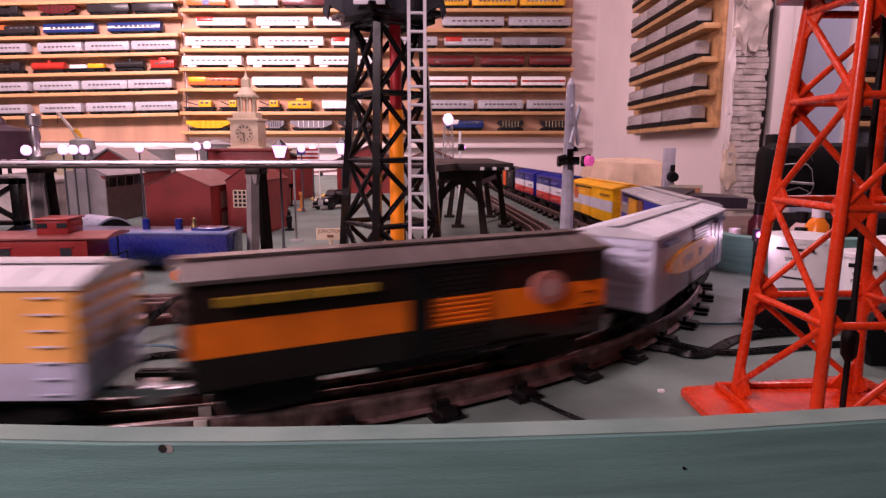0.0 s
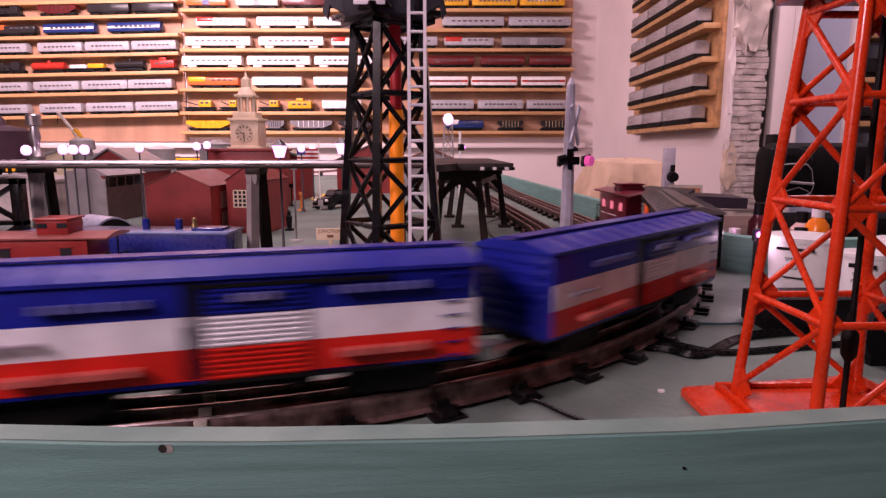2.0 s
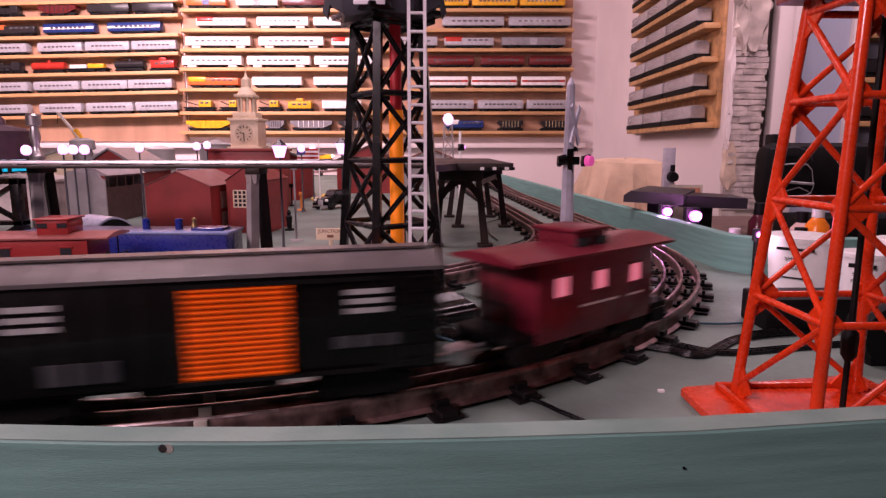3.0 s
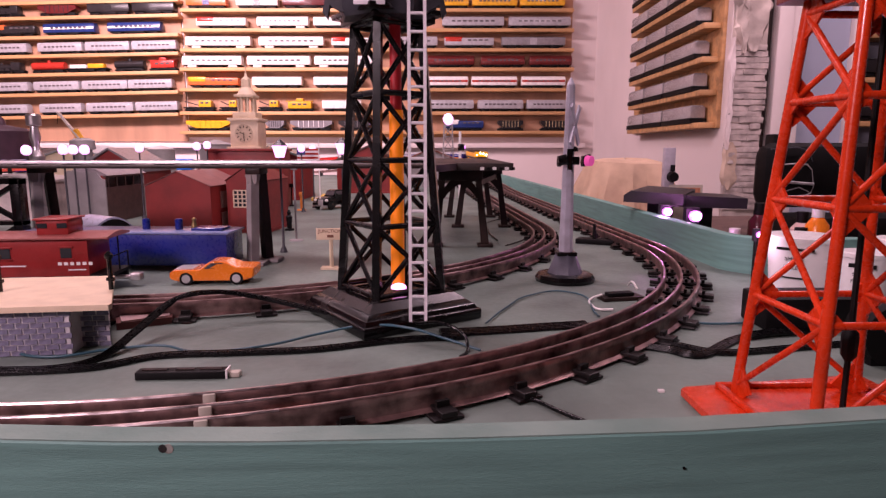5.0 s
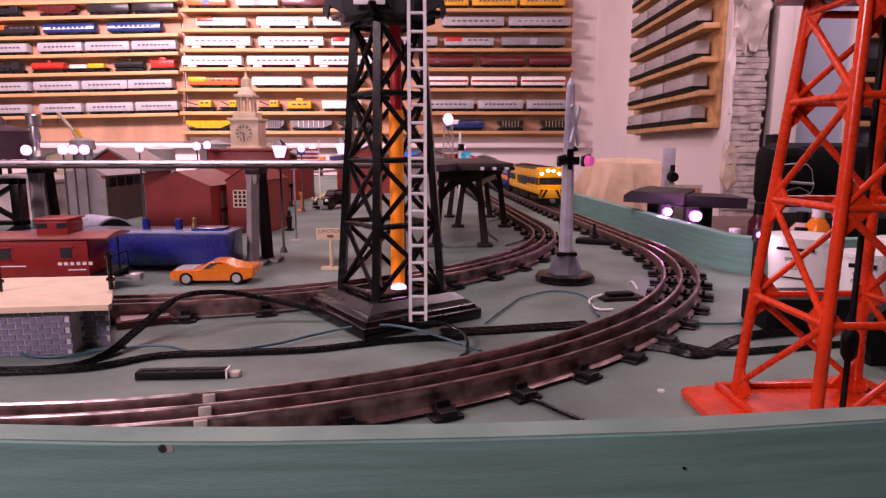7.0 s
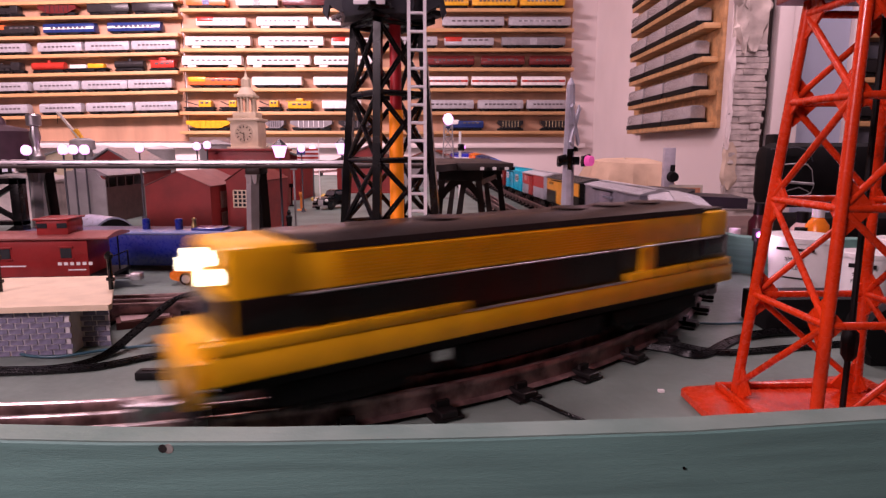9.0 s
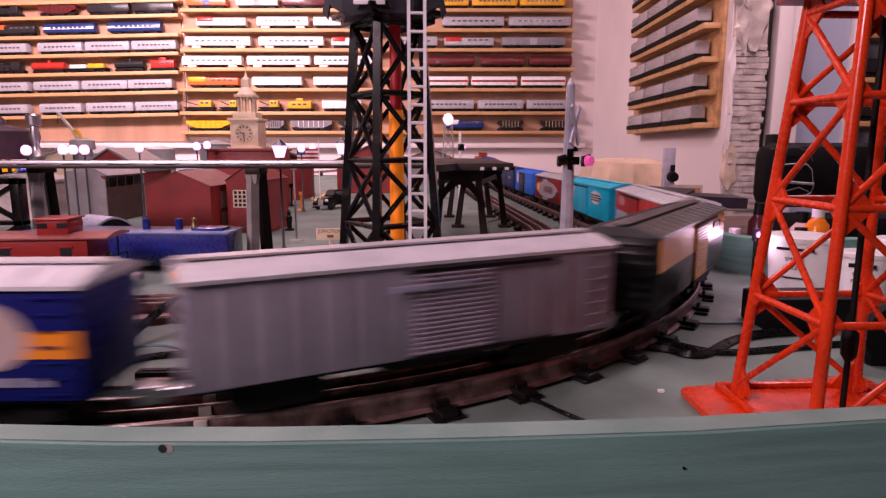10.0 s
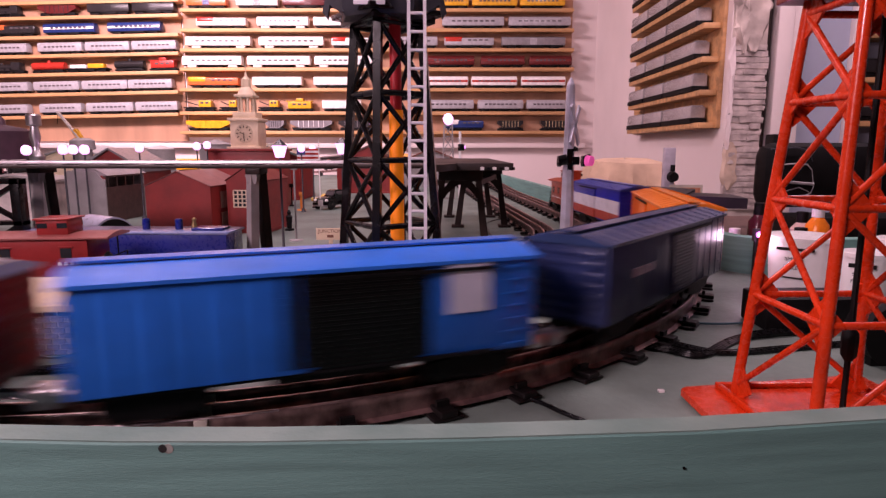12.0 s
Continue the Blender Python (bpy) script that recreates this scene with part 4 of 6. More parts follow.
backing = part("shelf_backing", boxes((-2.832, -1.550, BACK - 0.013, BACK - 0.0005, 0.201, 1.4)), M_PLY, None, "plywood panel behind the shelves", "panel", kind="structure")
part("shelf_backing", boxes((-1.540, 0.765, BACK - 0.012, BACK - 0.0005, 0.225, 1.4)), M_PLY, None, "plywood panel behind the shelves", "panel", kind="structure")
part("wall_cleat", boxes((-1.540, 0.765, BACK - 0.03, BACK - 0.0125, 0.225, 0.245), bevel=0.002), M_WOOD, None, "pine cleat under the shelves", "trim", kind="structure")
part("wall_ledge", boxes((-2.832, 0.859, BACK - 0.05, BACK - 0.0005, 0.161, 0.188), bevel=0.002), M_WALL, None, "white ledge along the wall", "trim", kind="structure")
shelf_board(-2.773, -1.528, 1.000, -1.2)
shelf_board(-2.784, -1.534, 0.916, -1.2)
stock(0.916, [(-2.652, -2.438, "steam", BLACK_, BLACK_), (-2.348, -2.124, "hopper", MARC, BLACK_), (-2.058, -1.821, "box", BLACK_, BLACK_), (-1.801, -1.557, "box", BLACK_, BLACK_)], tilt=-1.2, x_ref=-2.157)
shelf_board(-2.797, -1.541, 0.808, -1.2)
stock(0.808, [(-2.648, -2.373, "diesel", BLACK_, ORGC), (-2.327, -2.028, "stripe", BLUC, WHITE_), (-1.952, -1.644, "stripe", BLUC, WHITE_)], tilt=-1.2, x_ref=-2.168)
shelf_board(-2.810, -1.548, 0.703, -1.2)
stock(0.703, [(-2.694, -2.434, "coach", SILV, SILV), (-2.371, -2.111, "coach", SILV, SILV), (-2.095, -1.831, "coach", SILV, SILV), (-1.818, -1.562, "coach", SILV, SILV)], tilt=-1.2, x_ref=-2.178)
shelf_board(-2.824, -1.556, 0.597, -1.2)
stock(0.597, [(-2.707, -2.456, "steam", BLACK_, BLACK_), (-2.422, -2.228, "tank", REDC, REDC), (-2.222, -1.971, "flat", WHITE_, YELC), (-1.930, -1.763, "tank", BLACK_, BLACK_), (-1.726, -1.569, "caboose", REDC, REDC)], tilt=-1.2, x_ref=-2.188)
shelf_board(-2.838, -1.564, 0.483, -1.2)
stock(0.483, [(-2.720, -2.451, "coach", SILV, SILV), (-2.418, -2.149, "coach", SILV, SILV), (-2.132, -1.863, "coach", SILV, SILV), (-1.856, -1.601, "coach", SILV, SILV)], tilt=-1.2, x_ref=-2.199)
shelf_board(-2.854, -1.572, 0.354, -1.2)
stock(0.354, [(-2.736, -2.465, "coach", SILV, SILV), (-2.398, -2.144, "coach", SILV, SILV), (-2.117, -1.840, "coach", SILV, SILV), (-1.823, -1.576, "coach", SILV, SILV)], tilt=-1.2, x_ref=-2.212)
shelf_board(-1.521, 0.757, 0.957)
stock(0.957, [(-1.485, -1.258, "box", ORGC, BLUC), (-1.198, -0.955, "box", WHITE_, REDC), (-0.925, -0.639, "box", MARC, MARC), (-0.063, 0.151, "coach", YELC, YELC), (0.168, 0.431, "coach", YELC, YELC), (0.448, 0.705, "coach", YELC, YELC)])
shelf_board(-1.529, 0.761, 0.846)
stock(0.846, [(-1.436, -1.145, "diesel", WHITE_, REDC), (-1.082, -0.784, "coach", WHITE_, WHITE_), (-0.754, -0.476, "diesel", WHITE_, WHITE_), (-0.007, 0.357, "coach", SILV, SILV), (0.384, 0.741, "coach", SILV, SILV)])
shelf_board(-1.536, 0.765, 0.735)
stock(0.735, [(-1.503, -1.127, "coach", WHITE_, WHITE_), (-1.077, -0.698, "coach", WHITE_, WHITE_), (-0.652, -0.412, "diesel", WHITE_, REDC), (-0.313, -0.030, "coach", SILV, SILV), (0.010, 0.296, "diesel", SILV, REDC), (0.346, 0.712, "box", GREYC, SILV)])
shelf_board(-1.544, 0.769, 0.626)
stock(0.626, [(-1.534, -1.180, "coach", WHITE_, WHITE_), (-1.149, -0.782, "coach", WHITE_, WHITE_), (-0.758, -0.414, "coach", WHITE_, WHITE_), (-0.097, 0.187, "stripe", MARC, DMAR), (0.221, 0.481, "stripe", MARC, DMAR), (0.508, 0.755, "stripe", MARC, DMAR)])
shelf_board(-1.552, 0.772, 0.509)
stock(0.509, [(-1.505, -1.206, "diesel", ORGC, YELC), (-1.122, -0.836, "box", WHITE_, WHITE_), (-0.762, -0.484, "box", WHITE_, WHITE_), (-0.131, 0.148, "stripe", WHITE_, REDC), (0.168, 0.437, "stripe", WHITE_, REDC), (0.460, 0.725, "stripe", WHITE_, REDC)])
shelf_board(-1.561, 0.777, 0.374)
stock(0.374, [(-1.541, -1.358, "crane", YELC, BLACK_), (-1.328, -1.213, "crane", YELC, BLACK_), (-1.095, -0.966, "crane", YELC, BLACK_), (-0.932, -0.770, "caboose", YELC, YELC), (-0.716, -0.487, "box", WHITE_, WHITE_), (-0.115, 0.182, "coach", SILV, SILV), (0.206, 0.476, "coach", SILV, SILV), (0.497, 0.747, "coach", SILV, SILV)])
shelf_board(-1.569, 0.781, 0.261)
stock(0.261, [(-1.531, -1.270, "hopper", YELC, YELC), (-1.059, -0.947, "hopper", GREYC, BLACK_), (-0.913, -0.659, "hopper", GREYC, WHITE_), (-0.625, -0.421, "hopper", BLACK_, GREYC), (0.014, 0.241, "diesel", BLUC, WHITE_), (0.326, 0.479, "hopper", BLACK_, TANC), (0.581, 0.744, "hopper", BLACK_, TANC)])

# side wall shelves, seen along their length
part("shelf_backing", boxes((RIGHT - 0.012, RIGHT - 0.0005, 2.06, 2.96, 0.222, 1.4)), M_WOOD, None, "pine panel behind the side shelves", "panel", kind="structure")
for k in range(9):
    z = 0.240 + k * 0.106
    o = part("shelf", boxes((RIGHT - 0.068, RIGHT - 0.0125, 2.075, 2.87, z - 0.018, z), bevel=0.0015), M_WOOD, None, "pine wall shelf holding model trains", "shelf", "side wall shelves")
    for j, y in enumerate((2.27, 2.53, 2.755)):
        c, used = shelf_car("cased", (0.28, 0.22, 0.21)[j], (GREYC if k % 2 or j else SILV, GREYC))
        m = pose(RIGHT - 0.046, y, z + 0.0005, 0, 0, -90)
        if used:
            copy_thing(c, m)
        else:
            c.matrix_basis = m


# ---------- lattice towers ----------
def lattice(parent, mat_, foot, head, z0, z1, levels, leg_r, brace_r, cross=True, names=("leg", "ring_bar", "brace")):
    """Four leaning legs with rings and diagonal braces; each bar is its own mesh."""
    def corner(k, z):
        u = (z - z0) / (z1 - z0)
        r = foot + (head - foot) * u
        sx, sy = ((1, 1), (-1, 1), (-1, -1), (1, -1))[k % 4]
        return Vector((sx * r, sy * r, z))
    for k in range(4):
        part(names[0], rods((corner(k, z0), corner(k, z1), leg_r), seg=4 if leg_r > 0.004 else 10), mat_, parent)
    for i, z in enumerate(levels):
        for k in range(4):
            part(names[1], rods((corner(k, z), corner(k + 1, z), brace_r), seg=10), mat_, parent)
    for i, (za, zb) in enumerate(zip(levels, levels[1:])):
        for k in range(4):
            flip = (i + k) % 2
            part(names[2], rods((corner(k + flip, za), corner(k + 1 - flip, zb), brace_r * 0.9), seg=10), mat_, parent)
            if cross:
                part(names[2], rods((corner(k + 1 - flip, za), corner(k + flip, zb), brace_r * 0.9), seg=10), mat_, parent)
    return corner


black = thing("floodlight_tower", pose(-0.048, 0.552, 0, 0, 0, 35), "black enamelled lattice floodlight tower with a silver ladder", "model tower")
base = part("base", boxes((-0.060, 0.060, -0.060, 0.060, 0.0, 0.010), bevel=0.002), M_BLACK, black, "glossy black stepped base")
part("base_slope", rods(((0, 0, 0.010), (0, 0, 0.0135), 0.0800, 0.0780), ((0, 0, 0.0135), (0, 0, 0.018), 0.0780, 0.0690), ((0, 0, 0.018), (0, 0, 0.024), 0.0690, 0.0590), seg=4), M_BLACK, base)
lattice(black, M_BLACK, 0.0335, 0.0205, 0.024, 0.262, [0.027, 0.086, 0.142, 0.198, 0.256], 0.0046, 0.0026)
deck = part("platform", boxes((-0.036, 0.036, -0.036, 0.036, 0.262, 0.2665), (-0.030, 0.030, -0.030, 0.030, 0.256, 0.262), bevel=0.001), M_BLACK, black, "black platform under the lamps")
part("housing", lathe([(0.030, 0.2565), (0.040, 0.2595), (0.043, 0.265), (0.043, 0.288)], 8), M_SLATE, deck)
plate = part("name_plate", boxes((-0.0125, 0.0125, -0.001, 0.001, -0.0048, 0.0048), bevel=0.0004), M_LADDER, deck)
plate.matrix_basis = black.matrix_basis.inverted() @ pose(-0.0580, 0.506, 0.2685)
for s_ in (-1, 1):
    hook = part("bracket", prism([(s_ * 0.030, 0.276), (s_ * 0.048, 0.276), (s_ * 0.051, 0.262), (s_ * 0.047, 0.257), (s_ * 0.045, 0.268), (s_ * 0.034, 0.262)], -0.003, 0.003, "y"), M_SLATE, deck)
    hook.matrix_basis = black.matrix_basis.inverted() @ pose(-0.048, 0.530, 0.0)
for k in range(4):
    a = math.pi / 2 * k
    part("lamp_hood", lathe([(0.002, 0), (0.009, 0.002), (0.0125, 0.008), (0.0135, 0.016)], 16, (0.033 * math.cos(a), 0.033 * math.sin(a), 0.285)), paint(*YELC) if k == 2 else M_BLACK, deck)
# emission stands in for lamp light shining through the translucent tubes
tube = part("amber_tube", rods(((0.004, -0.006, 0.03), (0.004, -0.006, 0.185), 0.0062), seg=16), glow("amber_glow", (1.0, 0.25, 0.01), 0.22), black, "glowing amber tube inside the tower")
part("tube_upper", rods(((0.004, -0.006, 0.185), (0.004, -0.006, 0.262), 0.005), seg=16), glow("red_glow", (0.40, 0.012, 0.02), 0.06), black, "dim glowing red tube")
part("bulb", lathe([(0.004, 0), (0.0072, 0.0008), (0.0068, 0.003), (0.0035, 0.005), (0.001, 0.0055)], 14, (0.001, -0.012, 0.026)), glow("foot_bulb", (1.0, 0.42, 0.92), 2.4), black, "lit pinkish bulb at the tower foot")
# ladder on the tower's camera-side face
into = black.matrix_basis.inverted()


def ladder_point(side, u):
    return into @ Vector((-0.0206 + side * 0.0063, 0.492 + 0.014 * u, 0.010 + 0.31 * u))


for s_ in (-1, 1):
    part("ladder_rail", rods((ladder_point(s_, 0), ladder_point(s_, 1), 0.0018), seg=4), M_LADDER, black, "silver metal ladder rail")
for k in range(22):
    part("ladder_rung", rods((ladder_point(-1, (k + 0.5) / 22), ladder_point(1, (k + 0.5) / 22), 0.0013), seg=6), M_LADDER, black)

orange = thing("beacon_tower", pose(0.2158, 0.317, 0, 0, 0, 1.5), "bright orange-red enamelled lattice beacon tower", "model tower")
ob_ = part("base", prism([(-0.068, -0.052), (0.062, -0.046), (0.058, 0.064), (-0.064, 0.0465), (-0.068, 0.043)], 0.0012, 0.0055), M_ORANGE, orange)
part("base_lip", boxes((-0.046, 0.046, -0.046, -0.0425, 0.0055, 0.009), (-0.046, 0.046, 0.0425, 0.046, 0.0055, 0.009), (-0.046, -0.0425, -0.0425, 0.0425, 0.0055, 0.009), (0.0425, 0.046, -0.0425, 0.0425, 0.0055, 0.009), bevel=0.0008), M_ORANGE, ob_)
for x, y in ((-0.06, 0.035), (-0.062, -0.045), (0.056, 0.05), (0.056, -0.04)):
    part("base_foot", boxes((x - 0.005, x + 0.005, y - 0.005, y + 0.005, 0.0, 0.0013)), M_ORANGE, ob_)
FOOT, HEAD, Z_FOOT, Z_HEAD = 0.037, 0.0208, 0.0055, 0.25
NODES = (0.0105, 0.0675, 0.1235, 0.176, 0.2215)


def tower_corner(k, z):
    r = FOOT + (HEAD - FOOT) * (z - 0.0075) / (Z_HEAD - 0.0075)
    sx, sy = ((-1, 1), (-1, -1), (1, -1), (1, 1))[k % 4]
    return Vector((sx * r, sy * r, z))


for k in range(4):
    part("leg", rods((tower_corner(k, Z_FOOT), tower_corner(k, 0.228), 0.0030, 0.0028), seg=12), M_ORANGE, orange)
    for i, z in enumerate(NODES):
        p, q = tower_corner(k, z), tower_corner(k + 1, z)
        if i:
            part("ring_bar", rods((p, q, 0.0020), seg=10), M_ORANGE, orange)
        if i < 4:
            up_ = NODES[i + 1]
            ends = (p, tower_corner(k + 1, up_)) if i % 2 == 0 else (tower_corner(k, up_), q)
            part("brace", rods((*ends, 0.0018), seg=10), M_ORANGE, orange)
        # a web plate fills the corner at each joint
        for a_, b_, kk in ((p, q, k), (q, p, k + 1)):
            d = (b_ - a_).normalized()
            n_ = Vector((d.y, -d.x, 0)) * 0.0007
            reach = 0.016 if (i % 2 == 0) == (kk == k) else 0.009
            web = [tower_corner(kk, max(z - reach, Z_FOOT)), a_ + d * reach * 0.55 - Vector((0, 0, min(reach * 0.45, z - Z_FOOT))), a_ + d * reach, a_ + d * reach * 0.55 + Vector((0, 0, reach * 0.5)), tower_corner(kk, min(z + reach, 0.228))]
            bm = bmesh.new()
            lo, hi = [bm.verts.new(v - n_) for v in web], [bm.verts.new(v + n_) for v in web]
            bm.faces.new(lo), bm.faces.new(hi[::-1])
            for m_ in range(5):
                bm.faces.new((lo[m_], lo[(m_ + 1) % 5], hi[(m_ + 1) % 5], hi[m_]))
            part("gusset", bm, M_ORANGE, orange)
part("platform", boxes((-0.034, 0.034, -0.034, 0.034, 0.228, 0.2325), bevel=0.001), paint(0.16, 0.012, 0.008), orange, "dark red platform")
part("drive_rod", rods(((0.006, 0.004, 0.0055), (0.006, 0.004, 0.228), 0.0016), seg=8), M_MATT, orange)
part("drive_weight", lathe([(0.002, 0), (0.0040, 0.003), (0.0044, 0.012), (0.0040, 0.016), (0.0022, 0.018)], 8, (0.006, 0.004, 0.037)), M_MATT, orange)

# ---------- crossing signal ----------
M_POLE = mat("lilac_grey_paint", (0.58, 0.56, 0.66), 0.42, 0, 0.12, 60, 0.15, 300)
sig = thing("crossing_signal", pose(0.1425, 0.702, 0), "grey crossing signal post with crossbuck on a black base", "model signal")
part("base", lathe([(0.034, 0), (0.0345, 0.004), (0.032, 0.008), (0.026, 0.0095), (0.024, 0.0095)], 24), M_BLACK, sig)
part("pedestal", lathe([(0.0205, 0.0095), (0.0115, 0.032), (0.0105, 0.033)], 8), mat("slate_paint", (0.13, 0.13, 0.17), 0.5), sig)
part("collar", boxes((-0.0115, 0.0115, -0.0115, 0.0115, 0.030, 0.0345), bevel=0.001), M_BLACK, sig)
pole = part("pole", rods(((0, 0, 0.034), (0, 0, 0.222), 0.0082, 0.0048), seg=8), M_POLE, sig)
part("finial", lathe([(0.0045, 0), (0.003, 0.004), (0.0008, 0.008)], 10, (0, 0, 0.222)), M_POLE, sig)
for s_ in (-1, 1):
    o = part("crossbuck_arm", boxes((-0.0036, 0.0036, -0.001, 0.001, -0.026, 0.026)), M_POLE, sig)
    o.matrix_basis = pose(0.0062, 0, 0.178, 0, 0, 62) @ pose(0, 0, 0, 0, 36 * s_, 0)
part("crossarm", boxes((-0.007, 0.012, -0.004, 0.004, 0.134, 0.143), (-0.003, 0.004, -0.006, 0.006, 0.126, 0.152), bevel=0.001), M_BLACK, sig)
for p, r_ in (((-0.0135, -0.006, 0.138), 0.0062), ((0.0145, -0.002, 0.138), 0.0062)):
    part("lamp_hood", rods((p, (p[0] + 0.004, p[1], p[2]), r_), ((p[0] + 0.004, p[1], p[2] + 0.001), (p[0] + 0.010, p[1], p[2] + 0.002), r_ * 0.92, r_), seg=16), M_BLACK, sig)
part("red_lens", rods(((0.0200, -0.004, 0.1385), (0.0245, -0.0085, 0.1383), 0.0062, 0.0055), seg=16), glow("violet_lens", (0.85, 0.10, 0.42), 0.42), sig, "red lens lit with a violet flash")
part("bell", lathe([(0.001, 0.158), (0.004, 0.156), (0.005, 0.152)], 12, (0.006, 0, -0.003)), M_BLACK, sig)

# ---------- elevated line ----------
M_DECK = mat("deck_brown", (0.03, 0.02, 0.018), 0.5, 0, 0.2, 30)
ele = thing("elevated_railway", pose(0, 0, 0), "elevated track deck on grey and brown trestle piers", "model viaduct")
part("deck", boxes((-1.5, -0.03, 0.80, 0.885, 0.1275, 0.1312), bevel=0.001), M_DECK, ele)
part("deck_end", boxes((-0.03, 0.104, 0.91, 1.42, 0.1205, 0.1312), bevel=0.001), M_DECK, ele)
part("deck_bend", prism([(-0.03, 0.80), (0.0, 0.83), (0.02, 0.91), (-0.03, 0.91)], 0.1215, 0.1309), M_DECK, ele)
for y in (0.825, 0.842, 0.859):
    part("rail", sweep([(-1.5, y, 0.1322), (-0.8, y, 0.1322), (-0.04, y + 0.004, 0.1322)], [(-0.0012, 0), (-0.0012, 0.0035), (-0.0006, 0.0043), (0.0006, 0.0043), (0.0012, 0.0035), (0.0012, 0)]), M_SHINY, ele, "bright worn rail head")
part("edge_trim", boxes((-1.5, -0.03, 0.7965, 0.7998, 0.1268, 0.1300), bevel=0.0006), M_BROWN, ele, "dark edge trim")
for k in range(24):
    x = -1.45 + k * 0.06
    part("tie", boxes((x - 0.008, x + 0.008, 0.808, 0.878, 0.1312, 0.1324)), M_TIE, ele)
for k in range(6):
    part("guard_block", boxes((0.055 + k * 0.009, 0.060 + k * 0.009, 0.900, 0.9095, 0.1215, 0.1255)), M_WHITE if k % 2 == 0 else M_MATT, ele)


def pier(x, y, mat_, top, w=0.0082, lean=0.006, name="pier"):
    p = part(name, rods(((x - lean, y - 0.012, 0.004), (x - lean * 0.4, y - 0.008, top), w), seg=4), mat_, ele)
    part("pier_leg", rods(((x + lean, y + 0.014, 0.004), (x + lean * 0.4, y + 0.010, top), w), seg=4), M_BROWN, p)
    part("pier_foot", boxes((x - lean - 0.018, x - lean + 0.018, y - 0.028, y + 0.004, 0, 0.005), (x + lean - 0.018, x + lean + 0.018, y, y + 0.03, 0, 0.005), bevel=0.0015), mat_, p)
    part("pier_cap", boxes((x - 0.0095, x + 0.0095, y - 0.017, y + 0.020, top - 0.002, top + 0.006), bevel=0.001), M_BROWN, p)
    part("pier_neck", rods(((x - lean * 0.4, y - 0.008, top - 0.014), (x - lean * 0.4, y - 0.008, top - 0.002), w, w * 1.35), seg=4), mat_, p)
    return p


pier(-0.557, 0.855, M_GREY, 0.1212)
pier(-0.246, 0.812, M_GREY, 0.1212)
pier(-0.95, 0.85, M_GREY, 0.1212)


def arch_bent(x, y, half):
    """A trestle bent: two splayed legs joined by an arch."""
    p = part("trestle_bent", rods(((x - half * 1.15, y, 0.004), (x - half * 0.8, y, 0.112), 0.0085, 0.006), seg=4), M_BROWN, ele)
    part("trestle_leg", rods(((x + half * 1.15, y, 0.004), (x + half * 0.8, y, 0.112), 0.0085, 0.006), seg=4), M_BROWN, p)
    arc = [(x - half * 0.85 + half * 1.7 * k / 10, y, 0.075 + 0.026 * math.sin(math.pi * k / 10)) for k in range(11)]
    part("arch", sweep(arc, [(-0.005, -0.004), (0.005, -0.004), (0.005, 0.012), (-0.005, 0.012)]), M_BROWN, p)
    part("beam", boxes((x - half, x + half, y - 0.007, y + 0.007, 0.104, 0.1203), bevel=0.001), M_BROWN, p)
    for s_ in (-1, 1):
        part("foot", boxes((x + s_ * half * 1.15 - 0.012, x + s_ * half * 1.15 + 0.012, y - 0.012, y + 0.012, 0, 0.005), bevel=0.001), M_BROWN, p)


arch_bent(0.027, 0.955, 0.034)
arch_bent(0.075, 1.20, 0.040)
arch_bent(0.06, 1.38, 0.040)
part("side_arch", rods(((0.055, 0.955, 0.10), (0.100, 1.20, 0.10), 0.006), ((-0.01, 0.955, 0.10), (0.03, 1.20, 0.10), 0.006), seg=4), M_BROWN, ele)

# ---------- standing cars, platform, street things ----------
red_cab = caboose("red caboose standing on the inner track", (0.26, 0.022, 0.022), L=0.21, lit=False, roof=(0.30, 0.10, 0.09), cup=0.047)
red_cab.matrix_basis = pose(-0.463, 0.66, 0.0, 0, 0, 6) @ Matrix.Diagonal((1, 1, 0.87, 1))
for k in range(6):
    part("marking", boxes((0.052 + k * 0.0062, 0.0558 + k * 0.0062, -0.0276, -0.0269, 0.034, 0.0378)), M_WHITE, red_cab)
part("marking", boxes((0.062, 0.080, -0.0276, -0.0269, 0.0275, 0.0290)), M_WHITE, red_cab)
plat = thing("brick_platform", pose(-0.2467, 0.442, 0, 0, 0, 7), "small station platform with lilac brick walls and cream top", "model platform")
M_MORTAR = mat("mortar_white", (0.66, 0.63, 0.66), 0.8)
part("wall", boxes((-0.19, -0.030, 0.0, 0.07, 0, 0.0338), bevel=0.0008), M_MORTAR, plat)
part("wall", prism([(-0.0298, 0.018), (-0.010, 0.018), (-0.038, 0.088), (-0.06, 0.088)], 0, 0.0328), M_MORTAR, plat)
part("top", prism([(-0.20, -0.005), (0.0, -0.005), (0.001, -0.001), (-0.038, 0.106), (-0.20, 0.106)], 0.0342, 0.0385), M_CREAM, plat, "cream painted platform top")
brick_me = bpy.data.meshes.new("brick")
bm = boxes((-0.0042, 0.0042, -0.0005, 0.0005, -0.0017, 0.0017))
bmesh.ops.recalc_face_normals(bm, faces=bm.faces)
bm.to_mesh(brick_me)
bm.free()
brick_me.materials.append(mat("lilac_brick", (0.17, 0.16, 0.235), 0.45, 0, 0.3, 200, 0.3, 800))
